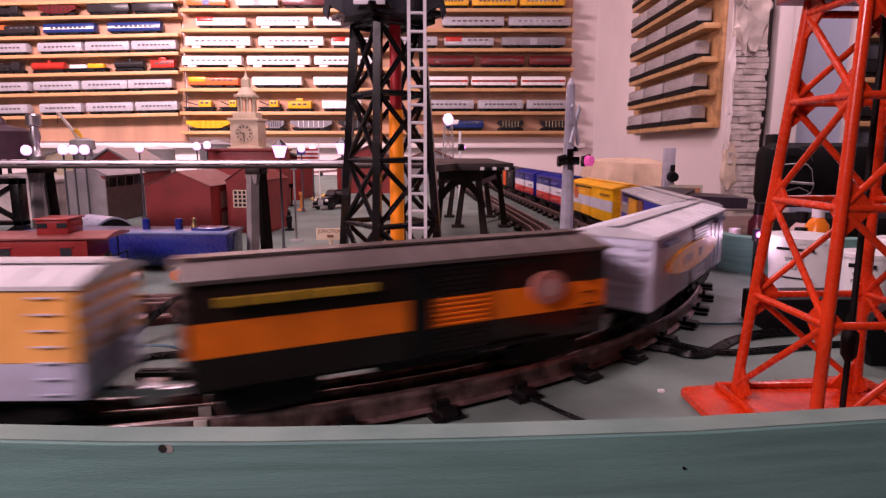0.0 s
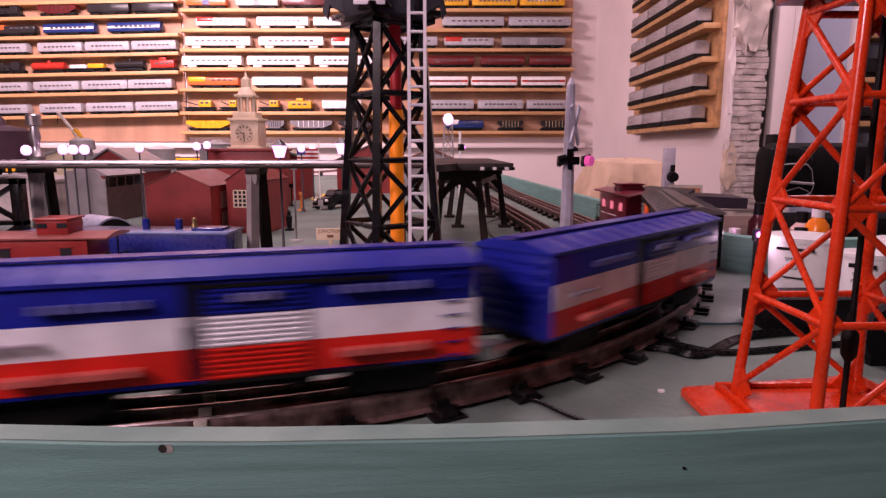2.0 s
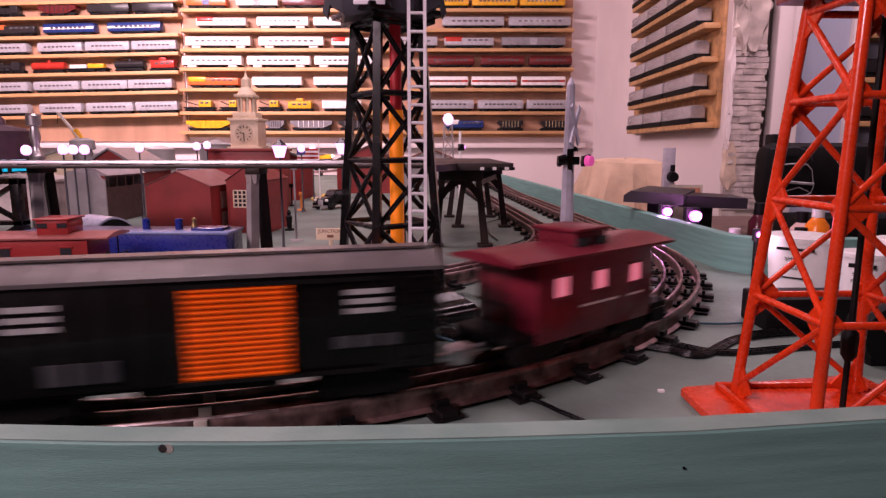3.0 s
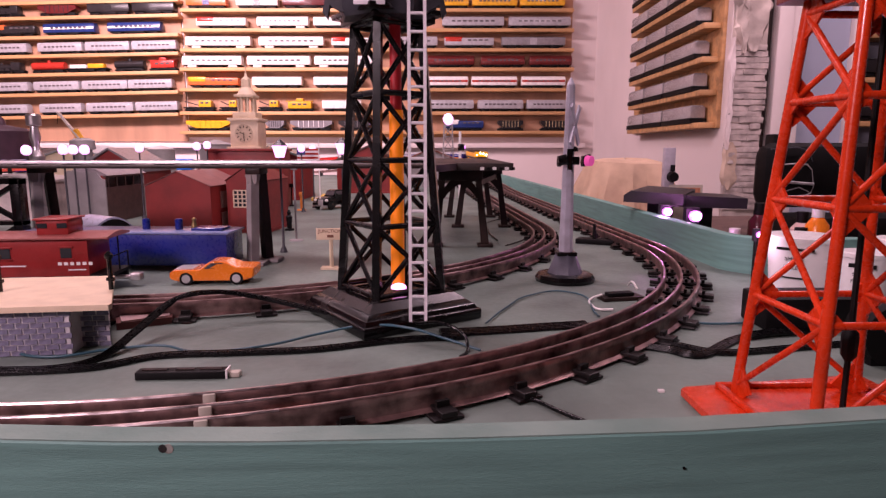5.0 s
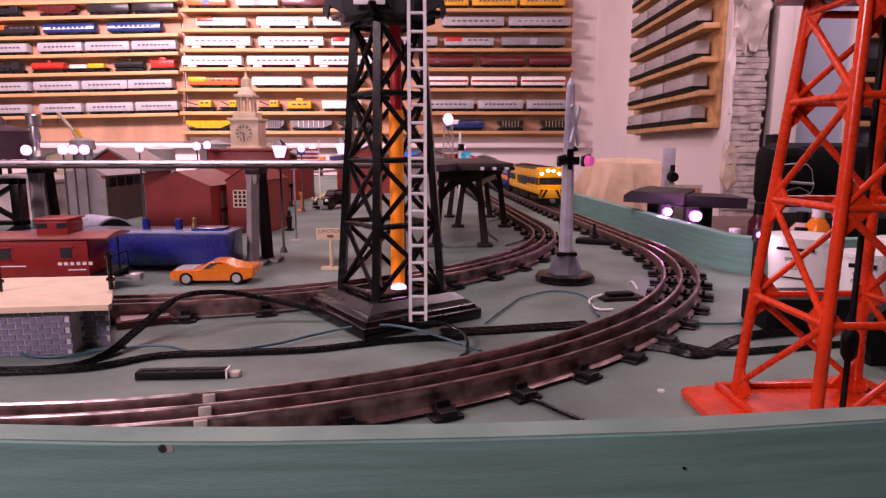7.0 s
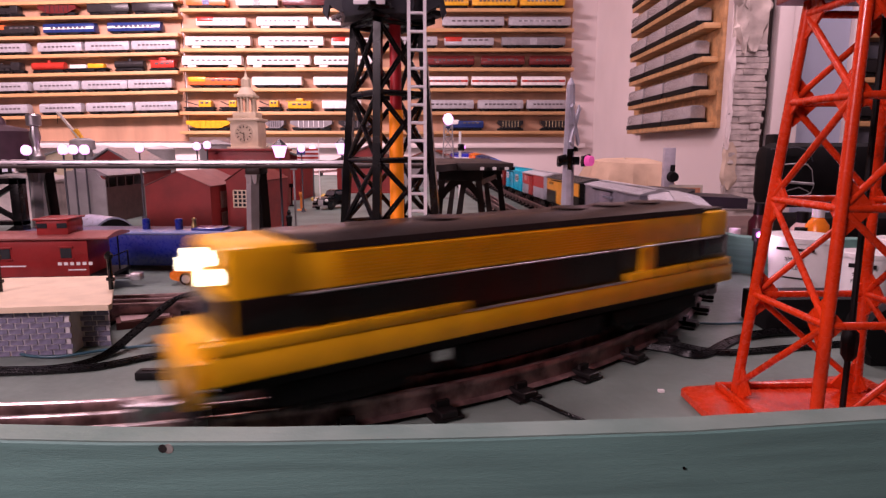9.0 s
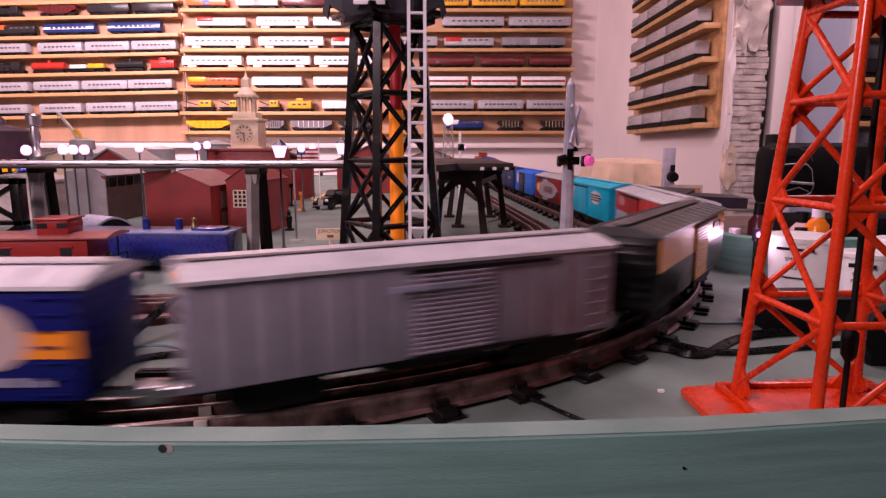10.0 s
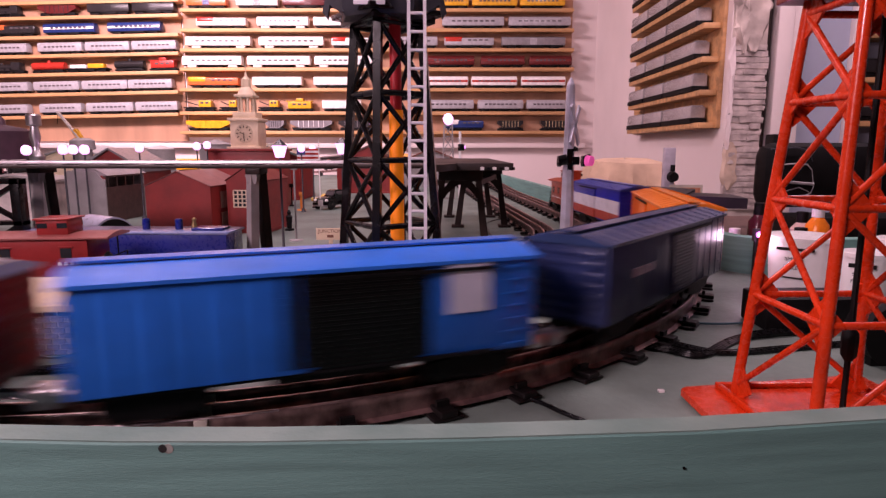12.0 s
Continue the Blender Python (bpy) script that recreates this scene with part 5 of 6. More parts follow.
for j in range(8):
    for k in range(16):
        x = -0.185 + k * 0.0098 + (0.0049 if j % 2 else 0)
        if x < -0.033:
            part("brick", brick_me, None, plat).matrix_basis = pose(x, -0.0002, 0.0022 + j * 0.0042)
    for k in range(2):
        x = -0.0235 + k * 0.0098 - (0.003 if j % 2 else 0)
        part("brick", brick_me, None, plat).matrix_basis = pose(x, 0.0178, 0.0022 + j * 0.0041)
for x, y in ((-0.103, 0.050), (-0.018, 0.048)):
    part("post", rods(((x, y, 0.0385), (x, y, 0.064), 0.0019), ((x - 0.003, y, 0.047), (x + 0.003, y, 0.047), 0.0016), seg=8), M_BLACK, plat)
    part("post_cap", lathe([(0.003, 0), (0.0034, 0.003), (0.001, 0.006)], 10, (x, y, 0.064)), M_BLACK, plat)
card = part("printed_card", boxes((-0.03, 0.03, -0.012, 0.012, 0, 0.002)), mat("pink_card", (0.5, 0.34, 0.32), 0.7), None, "folded pink card lying on the table", "card")
card.matrix_basis = pose(-0.262, 0.545, 0.001, 0, 0, 20)

blue = thing("blue_freight_car", pose(-0.405, 0.79, 0.0, 0, 0, -2), "dark blue flat-roofed freight car with small stacks", "model car")
part("body", boxes((-0.135, 0.135, -0.028, 0.028, 0.006, 0.046), bevel=0.001), M_BLUE, blue)
part("roof", boxes((-0.138, 0.138, -0.030, 0.030, 0.046, 0.049), bevel=0.0008), paint(0.20, 0.24, 0.45), blue)
for x in (0.02, 0.063):
    part("stack", lathe([(0.0048, 0.049), (0.0048, 0.062), (0.003, 0.063)], 12, (x, 0.0, 0)), M_BLUE, blue)
part("hatch", boxes((0.085, 0.125, -0.015, 0.015, 0.049, 0.0525), bevel=0.001), M_BLUE, blue)
fig = part("ornament", lathe([(0.004, 0), (0.0035, 0.006), (0.0022, 0.010), (0.003, 0.013), (0.001, 0.0155)], 10), mat("brass", (0.45, 0.32, 0.14), 0.4, 0.8), None, "tiny tan ornament standing on the blue car", "ornament")
fig.matrix_basis = pose(-0.322, 0.787, 0.049)

# curved corrugated tin shed
tin = thing("tin_hut", pose(-0.512, 0.915, 0, 0, 0, 54), "silver barrel-roofed hut with black end", "model hut")
arc = [(0.037 * math.cos(math.pi * k / 14), 0.006 + 0.047 * math.sin(math.pi * k / 14)) for k in range(15)]
part("roof", prism(arc, -0.034, 0.040, "y"), mat("tin_roof", (0.55, 0.58, 0.74), 0.3, 0.5, 0.15, 40, 0.1, 300), tin)
part("end_wall", prism([(x * 0.93, z * 0.95) for x, z in arc], -0.036, -0.0335, "y"), M_MATT, tin)
for k in (-1, 0, 1):
    part("end_pipe", rods(((k * 0.012, -0.0365, 0.012), (k * 0.012, -0.0365, 0.040 - abs(k) * 0.006), 0.0016), seg=6), M_SLATE, tin)
part("floor_plate", boxes((-0.040, 0.040, -0.038, 0.038, 0, 0.006)), M_MATT, tin)


# toy car
def toy_car(x, y, rz, col, L, label):
    c = thing("toy_car", pose(x, y, 0, 0, 0, rz), label, "toy car")
    k = L / 0.094
    side_ = [(-0.0465, 0.0075), (-0.047, 0.0140), (-0.044, 0.0170), (-0.030, 0.0180), (-0.013, 0.0186), (-0.003, 0.0270), (0.004, 0.0276), (0.014, 0.0270), (0.028, 0.0208), (0.0460, 0.0204), (0.047, 0.0170), (0.0455, 0.0080), (0.035, 0.0045), (-0.040, 0.0045)]
    bm_ = prism([(a * k, (0.0045 + (b - 0.0045) * 0.95) * k) for a, b in side_], -0.0185 * k, 0.0185 * k, "y")
    for v in bm_.verts:
        if v.co.z > 0.0225 * k:
            v.co.y *= 0.80
    bmesh.ops.bevel(bm_, geom=bm_.edges[:], offset=0.0011 * k, segments=2, affect="EDGES")
    part("body", bm_, col, c)
    for sy in (-1, 1):
        pane = prism([(a * k, (0.0045 + (b - 0.0045) * 0.95) * k) for a, b in ((-0.0085, 0.0192), (-0.0015, 0.0252), (0.011, 0.0256), (0.0175, 0.0222), (0.013, 0.0192))], *sorted((sy * 0.0160 * k, sy * 0.0187 * k)), "y")
        for v in pane.verts:
            if v.co.z > 0.0195 * k:
                v.co.y *= 0.86
        part("side_glass", pane, M_GLASSDARK, c)
        for x_ in (-0.0285, 0.027):
            w_ = part("wheel", rods(((x_ * k, sy * 0.0145 * k, 0.0072 * k), (x_ * k, sy * 0.0192 * k, 0.0072 * k), 0.0072 * k), seg=18), M_MATT, c)
            part("rim", rods(((x_ * k, sy * 0.0192 * k, 0.0072 * k), (x_ * k, sy * 0.0197 * k, 0.0072 * k), 0.0048 * k), seg=12), M_SILVER, w_)
    part("bonnet_stripe", boxes((-0.042 * k, -0.022 * k, -0.013 * k, 0.013 * k, 0.0150 * k, 0.0178 * k)), M_SILVER, c)
    return c


toy_car(-0.262, 0.695, 4, mat("orange_car_paint", (0.78, 0.20, 0.015), 0.25, 0, 0.05, 40, 0.03, coat=0.6), 0.094, "bright orange toy muscle car with silver wheels")
toy_car(-0.34, 1.78, 50, paint(0.62, 0.42, 0.08), 0.085, "pale yellow toy car on the street")


# ---------- buildings ----------
M_PANEL = mat("faded_panel", (0.36, 0.22, 0.19), 0.6, 0, 0.2, 60)


def house(x, y, rz, w, d, wall_h, ridge_h, wall, roof, label, windows=(), eave=0.008):
    c = thing("model_house", pose(x, y, 0, 0, 0, rz), label, "model house")
    part("wall", prism([(-w / 2, 0), (w / 2, 0), (w / 2, wall_h), (0, ridge_h), (-w / 2, wall_h)], -d / 2, d / 2, "y"), wall, c)
    for sx in (-1, 1):
        q = [(0, ridge_h + 0.001), (sx * (w / 2 + eave), wall_h - (ridge_h - wall_h) * 2 * eave / w + 0.001), (sx * (w / 2 + eave), wall_h + eave * 0.6), (0, ridge_h + 0.001 + eave * 0.6)]
        part("roof", prism(q, -d / 2 - eave, d / 2 + eave, "y"), roof, c)
    part("plinth", boxes((-w / 2 - 0.003, w / 2 + 0.003, -d / 2 - 0.003, d / 2 + 0.003, 0, 0.006)), wall, c)
    for x_, z_, ww, hh, side_ in windows:
        if side_ == "front":
            win = part("window", boxes((x_ - ww / 2, x_ + ww / 2, -d / 2 - 0.002, -d / 2 + 0.001, z_, z_ + hh)), M_GLASSDARK, c)
            bars = [(x_ - ww / 2 + ww * k / 3 - 0.001, x_ - ww / 2 + ww * k / 3 + 0.001, -d / 2 - 0.0035, -d / 2 - 0.002, z_, z_ + hh) for k in range(4)] + [(x_ - ww / 2, x_ + ww / 2, -d / 2 - 0.0034, -d / 2 - 0.002, z_ + hh * k / 4 - 0.001, z_ + hh * k / 4 + 0.001) for k in range(5)]
            part("muntins", boxes(*bars), M_CREAM, win)
        else:
            part("window", boxes((w / 2 - 0.001, w / 2 + 0.002, x_ - ww / 2, x_ + ww / 2, z_, z_ + hh)), M_PANEL, c)
    return c


house(-0.460, 1.15, -4, 0.118, 0.15, 0.087, 0.112, M_REDHOUSE, paint(0.24, 0.10, 0.095, 0.6), "dark red gabled model house with dark red roof", [(-0.01, 0.012, 0.05, 0.026, "side"), (-0.01, 0.046, 0.05, 0.030, "side")], eave=0.002)
house(-0.352, 1.17, -6, 0.07, 0.12, 0.095, 0.118, M_REDHOUSE, paint(0.15, 0.022, 0.020, 0.6), "dark red model house with a white lattice window", [(-0.009, 0.048, 0.024, 0.030, "front")], eave=0.002)
house(-0.93, 1.36, 12, 0.16, 0.12, 0.082, 0.095, mat("pale_plaster", (0.66, 0.58, 0.55), 0.7), paint(0.40, 0.36, 0.35, 0.6), "pale cream model building behind the trestle")
shed = thing("model_house", pose(-0.733, 1.34, 0), "grey flat-fronted engine shed with dark brown side walls", "model house")
part("front_wall", prism([(-0.041, 0), (0.041, 0), (0.041, 0.090), (0.034, 0.092), (0.024, 0.106), (-0.034, 0.108), (-0.041, 0.104)], -0.082, -0.078, "y"), M_LIGHTGREY, shed)
M_SHED = mat("brown_plastic", (0.07, 0.036, 0.032), 0.5, 0, 0.2, 60)
for sx in (-1, 1):
    part("side_wall", boxes((*sorted((sx * 0.037, sx * 0.041)), -0.0778, 0.08, 0, 0.074)), M_SHED, shed)
    for k in range(5):
        yy = -0.07 + k * 0.035
        part("wall_post", boxes((*sorted((sx * 0.0375, sx * 0.0405)), yy, yy + 0.004, 0.074, 0.094)), M_SHED, shed)
    part("wall_plate", boxes((*sorted((sx * 0.036, sx * 0.042)), -0.0778, 0.082, 0.094, 0.098)), M_SHED, shed)
part("back_wall", boxes((-0.041, 0.041, 0.080, 0.084, 0, 0.100)), M_LIGHTGREY, shed)
part("roof", prism([(-0.045, 0.098), (0.045, 0.098), (0.020, 0.112), (-0.020, 0.112)], -0.077, 0.09, "y"), paint(0.30, 0.27, 0.28, 0.6), shed)
house(-0.83, 1.62, 0, 0.16, 0.16, 0.10, 0.15, M_REDHOUSE, paint(0.20, 0.20, 0.21), "red model building with grey roof")
house(-0.56, 1.95, 0, 0.26, 0.2, 0.13, 0.165, M_REDHOUSE, paint(0.16, 0.20, 0.19), "red model building with low grey-green roof")
house(-0.26, 2.25, 0, 0.22, 0.2, 0.11, 0.16, M_REDHOUSE, paint(0.14, 0.09, 0.08), "red-brown model station with dark roof")
house(-1.25, 2.2, 0, 0.3, 0.22, 0.11, 0.16, M_CREAM, paint(0.30, 0.30, 0.31), "cream model building with grey roof")
house(-0.05, 2.6, 0, 0.24, 0.2, 0.1, 0.15, M_LIGHTGREY, paint(0.2, 0.07, 0.05), "grey model building with dark red roof")

hall = thing("clock_tower", pose(-0.50, 1.6, 0), "cream clock tower on a dark red town hall", "model building")
part("hall", boxes((-0.085, 0.085, -0.06, 0.08, 0, 0.147), bevel=0.001), M_REDHOUSE, hall, "dark red hall walls")
part("cornice", boxes((-0.09, 0.09, -0.065, 0.085, 0.147, 0.153), bevel=0.001), M_REDHOUSE, hall)
shaft = part("clock_shaft", boxes((-0.035, 0.035, -0.035, 0.035, 0.153, 0.226), (-0.043, 0.043, -0.043, 0.043, 0.153, 0.158), (-0.040, 0.040, -0.040, 0.040, 0.222, 0.229), bevel=0.001), M_CREAM, hall)
part("clock_face", prism([(0.023 * math.cos(a), 0.191 + 0.023 * math.sin(a)) for a in [2 * math.pi * k / 24 for k in range(24)]], -0.0365, -0.0352, "y"), mat("clock_dial", (0.56, 0.44, 0.31), 0.6), shaft)
for k in range(12):
    a = 2 * math.pi * k / 12
    o = part("hour_mark", boxes((-0.0011, 0.0011, -0.0372, -0.0366, 0.0145, 0.0195)), M_BROWN, shaft)
    o.matrix_basis = pose(0, 0, 0.191, 0, math.degrees(a), 0)
part("clock_hand", boxes((-0.0011, 0.0011, -0.0382, -0.0373, 0.178, 0.193)), M_BROWN, shaft)
part("clock_hand", prism([(0.001, 0.190), (-0.0095, 0.195), (-0.0100, 0.1935), (0.0, 0.1885)], -0.0390, -0.0383, "y"), M_BROWN, shaft)
bel = part("belfry", boxes((-0.029, 0.029, -0.029, 0.029, 0.229, 0.244), bevel=0.001), M_CREAM, hall)
part("belfry_top", boxes((-0.025, 0.025, -0.025, 0.025, 0.281, 0.288), bevel=0.001), M_CREAM, bel)
for k in range(8):
    a = math.pi / 4 * k + math.pi / 8
    part("belfry_column", rods(((0.0205 * math.cos(a), 0.0205 * math.sin(a), 0.244), (0.0205 * math.cos(a), 0.0205 * math.sin(a), 0.281), 0.0032), seg=8), M_CREAM, bel)
part("spire", lathe([(0.026, 0.288), (0.015, 0.304), (0.013, 0.306), (0.012, 0.326), (0.004, 0.334), (0.0012, 0.345), (0.0012, 0.362), (0.0003, 0.368)], 8), M_CREAM, hall)


# ---------- lamps and poles ----------
def street_lamp(x, y, h, r=0.009, lantern=False, label="lit street lamp with white globe"):
    c = thing("street_lamp", pose(x, y, 0), label, "model street lamp", "lit street lamps")
    part("post", lathe([(0.006, 0), (0.0045, 0.005), (0.002, 0.010), (0.0016, h - r), (0.004, h - r + 0.001)], 10), M_SLATE, c)
    if lantern:
        part("lantern", rods(((0, 0, h - r), (0, 0, h + r * 0.9), r * 0.7, r * 1.25), seg=6), G_WHITE, c, "glowing white lantern glass")
        part("lantern_cap", lathe([(r * 1.3, h + r * 0.9), (r * 0.6, h + r * 1.5), (r * 0.15, h + r * 1.9)], 6), M_SLATE, c)
        return c
    part("globe", lathe([(r * 0.45, h - r), (r * 0.9, h - r * 0.6), (r, h), (r * 0.8, h + r * 0.7), (r * 0.3, h + r)], 14), G_WHITE, c, "glowing white globe")
    return c


for px in ((-0.2371, 0.9000, 0.1485), (-0.3429, 1.5000, 0.1536), (-0.3367, 1.6000, 0.1523), (-0.1630, 1.0000, 0.1527), (-0.5754, 1.4500, 0.1587), (-0.5705, 1.5000, 0.1617), (-0.7235, 1.1800, 0.1509), (-0.7280, 1.2200, 0.1509), (-0.6826, 1.1800, 0.1509), (-0.6614, 1.3500, 0.1545), (-0.7531, 1.1200, 0.1499)):
    if px[1] in (0.9, 1.0):
        street_lamp(*px, lantern=True, label="lit street lamp with a tapered lantern")
    else:
        street_lamp(*px)
lamp_post = thing("beacon_mast", pose(0.0157, 1.9000, 0), "grey lattice mast with a lit beacon", "model tower")
lattice(lamp_post, M_GREY, 0.020, 0.012, 0.0, 0.225, [0.002, 0.05, 0.1, 0.15, 0.19, 0.222], 0.0022, 0.0013)
part("beacon", lathe([(0.006, 0.225), (0.014, 0.234), (0.016, 0.245), (0.010, 0.256), (0.002, 0.260)], 14), G_WHITE, lamp_post, "glowing white beacon")
sema = thing("signal_mast", pose(0.0467, 1.7000, 0), "white signal mast with black lamp head", "model signal")
part("mast", rods(((0, 0, 0), (0, 0, 0.20), 0.004), seg=8), M_WHITE, sema)
part("head", boxes((-0.006, 0.012, -0.006, 0.006, 0.148, 0.166), bevel=0.002), M_BLACK, sema)
part("signal_lens", rods(((0.012, 0, 0.157), (0.0145, 0, 0.157), 0.004), seg=10), G_MAGENTA, sema)

tank = thing("water_tank", pose(-0.9593, 1.3500, 0), "dark maroon round water tank on legs", "model water tank")
part("tank", lathe([(0.055, 0.13), (0.056, 0.19), (0.05, 0.196), (0.012, 0.204), (0.010, 0.215), (0.002, 0.225)], 24), mat("tank_maroon", (0.05, 0.02, 0.035), 0.5), tank)
for sx in (-1, 1):
    for sy in (-1, 1):
        part("leg", rods(((sx * 0.045, sy * 0.045, 0), (sx * 0.035, sy * 0.035, 0.13), 0.004), seg=6), M_MATT, tank)
lattice_l = thing("girder_trestle", pose(-0.565, 0.78, 0, 0, 0, 0), "black lattice girder trestle beside the track", "model trestle")
for x in (-0.06, 0.025):
    part("post", boxes((x - 0.006, x + 0.006, -0.008, 0.008, 0.0, 0.115), bevel=0.001), M_BLACK, lattice_l)
part("chord", boxes((-0.066, 0.031, -0.008, 0.008, 0.108, 0.115), (-0.066, 0.031, -0.008, 0.008, 0.056, 0.061)), M_BLACK, lattice_l)
for za, zb in ((0.005, 0.056), (0.061, 0.108)):
    part("cross_brace", rods(((-0.058, 0, za), (0.023, 0, zb), 0.004), ((-0.058, 0, zb), (0.023, 0, za), 0.004), seg=4), M_BLACK, lattice_l)
chrome = thing("chrome_lamp", pose(-0.7868, 1.2000, 0), "shiny chrome lamp post with a round cap", "model lamp")
part("post", lathe([(0.010, 0), (0.008, 0.1), (0.014, 0.138), (0.008, 0.148), (0.006, 0.16), (0.010, 0.175), (0.007, 0.195), (0.013, 0.197)], 14), M_SHINY, chrome)
part("cap", lathe([(0.013, 0.197), (0.0135, 0.215), (0.011, 0.218), (0.002, 0.219)], 16), M_SHINY, chrome)
crane = thing("dockside_crane", pose(-0.9289, 1.6000, 0), "grey round crane base with yellow boom", "model crane")
part("base", lathe([(0.022, 0), (0.022, 0.15), (0.030, 0.152), (0.029, 0.174), (0.016, 0.180)], 18), M_LIGHTGREY, crane)
part("boom", rods(((-0.005, 0, 0.178), (-0.055, 0, 0.245), 0.004), ((0.0, -0.012, 0.178), (-0.050, -0.012, 0.245), 0.003), seg=4), paint(0.55, 0.50, 0.45), crane)
part("boom_heel", rods(((0.0, -0.006, 0.178), (-0.014, -0.006, 0.200), 0.009), seg=4), paint(*YELC), crane)
part("cable", rods(((-0.055, 0, 0.245), (-0.060, 0, 0.215), 0.0008), seg=4), M_MATT, crane)
for px, py, Y, rr in ((388, 0.163, 1.75, 0.045), (290, 0.15, 2.3, 0.05)):
    c = thing("storage_tank", pose(0, 0, 0), "grey round model storage tank", "model tank")
    part("tank", lathe([(rr, 0), (rr, py), (rr * 1.05, py + 0.002), (rr * 0.3, py + 0.013), (0.002, py + 0.016)], 20), M_LIGHTGREY, c)
    c.matrix_basis = pose((px - 784) / 1083.5 * Y, Y, 0)
flag = thing("flag_mast", pose(-0.3108, 1.5500, 0), "small striped flag on a mast", "model flag")
part("mast", rods(((0, 0, 0), (0, 0, 0.175), 0.0015), seg=6), M_WHITE, flag)
for k in range(7):
    part("stripe", boxes((-0.055, -0.001, -0.0006, 0.0006, 0.118 + k * 0.005, 0.123 + k * 0.005)), paint(*REDC) if k % 2 == 0 else M_WHITE, flag)
part("canton", boxes((-0.055, -0.034, -0.0012, 0.0012, 0.138, 0.153)), paint(0.05, 0.06, 0.2), flag)

sign = thing("junction_sign", pose(-0.1424, 0.7700, 0), "cream junction sign on a short post", "model sign")
part("post", rods(((0, 0, 0), (0, 0, 0.04), 0.0026), seg=6), M_CREAM, sign)
part("foot", boxes((-0.013, 0.013, -0.007, 0.007, 0, 0.003)), M_CREAM, sign)
part("board", boxes((-0.018, 0.018, -0.0035, -0.0015, 0.038, 0.053), bevel=0.0004), M_CREAM, sign)
writing("JUNCTION", 0.0062, mat("sign_ink", (0.20, 0.08, 0.05), 0.7), pose(0, -0.0038, 0.0472, 90, 0, 0), sign)
part("lettering_bar", boxes((-0.004, 0.004, -0.0039, -0.0036, 0.0412, 0.0445)), mat("sign_ink", (0.20, 0.08, 0.05), 0.7), sign)

M_RUST = mat("orange_post", (0.55, 0.17, 0.02), 0.6)
for x, y, h, r_, m_ in ((-0.2459, 1.017, 0.118, 0.0017, M_LIGHTGREY), (-0.3568, 1.54, 0.036, 0.003, M_RUST), (-0.41, 1.66, 0.05, 0.0018, M_MATT)):
    c = thing("lineside_post", pose(x, y, 0), "thin lineside post with a round foot", "model post", "lineside posts")
    part("post", rods(((0, 0, 0.002), (0, 0, h), r_), seg=8), m_, c)
    part("head", boxes((-0.005, 0.005, -0.004, 0.004, h, h + 0.010), bevel=0.001), m_, c)
    part("foot", lathe([(0.012, 0), (0.011, 0.002), (0.004, 0.003)], 14), m_, c)
fig = part("figurine", lathe([(0.009, 0), (0.009, 0.003), (0.0045, 0.004), (0.005, 0.016), (0.0065, 0.026), (0.003, 0.030), (0.004, 0.034), (0.0015, 0.0385)], 10), M_MATT, None, "tiny dark painted figurine standing on the street", "figurine")
fig.matrix_basis = pose(-0.2905, 1.15, 0)


def vintage_car(x, y, rz):
    c = thing("toy_car", pose(x, y, 0, 0, 0, rz), "black vintage toy saloon car with bright headlamps", "toy car")
    side_ = [(-0.045, 0.010), (-0.045, 0.026), (-0.040, 0.030), (-0.010, 0.033), (-0.004, 0.046), (0.004, 0.049), (0.026, 0.049), (0.036, 0.043), (0.042, 0.028), (0.045, 0.010)]
    bm_ = prism(side_, -0.017, 0.017, "y")
    for v in bm_.verts:
        if v.co.z > 0.034:
            v.co.y *= 0.84
    bmesh.ops.bevel(bm_, geom=bm_.edges[:], offset=0.0025, segments=2, affect="EDGES")
    part("body", bm_, M_BLACK, c)
    part("windscreen", prism([(-0.0095, 0.0345), (-0.0045, 0.0452), (-0.0035, 0.0450), (-0.0085, 0.0343)], -0.0125, 0.0125, "y"), M_PALEWIN, c)
    part("grille", boxes((-0.0465, -0.0445, -0.008, 0.008, 0.012, 0.026), bevel=0.0008), M_SILVER, c)
    part("bumper", boxes((-0.050, -0.0475, -0.024, 0.024, 0.009, 0.0125), bevel=0.0008), M_SHINY, c)
    for sy in (-1, 1):
        part("headlamp", lathe([(0.002, -0.003), (0.0045, -0.0015), (0.0045, 0.002), (0.001, 0.004)], 12, (-0.043, sy * 0.0175, 0.024)), M_WHITE, c)
        for xx in (-0.031, 0.030):
            part("mudguard", prism([(xx - 0.017, 0.009), (xx - 0.014, 0.018), (xx, 0.0225), (xx + 0.014, 0.018), (xx + 0.018, 0.009)], *sorted((sy * 0.0165, sy * 0.025)), "y"), M_BLACK, c)
            part("wheel", rods(((xx, sy * 0.017, 0.0085), (xx, sy * 0.0235, 0.0085), 0.0085), seg=16), M_TIE, c)
        part("side_glass", boxes((0.0, 0.028, *sorted((sy * 0.0142, sy * 0.0160)), 0.036, 0.0445), bevel=0.0006), M_PALEWIN, c)


vintage_car(-0.288, 1.585, 62)

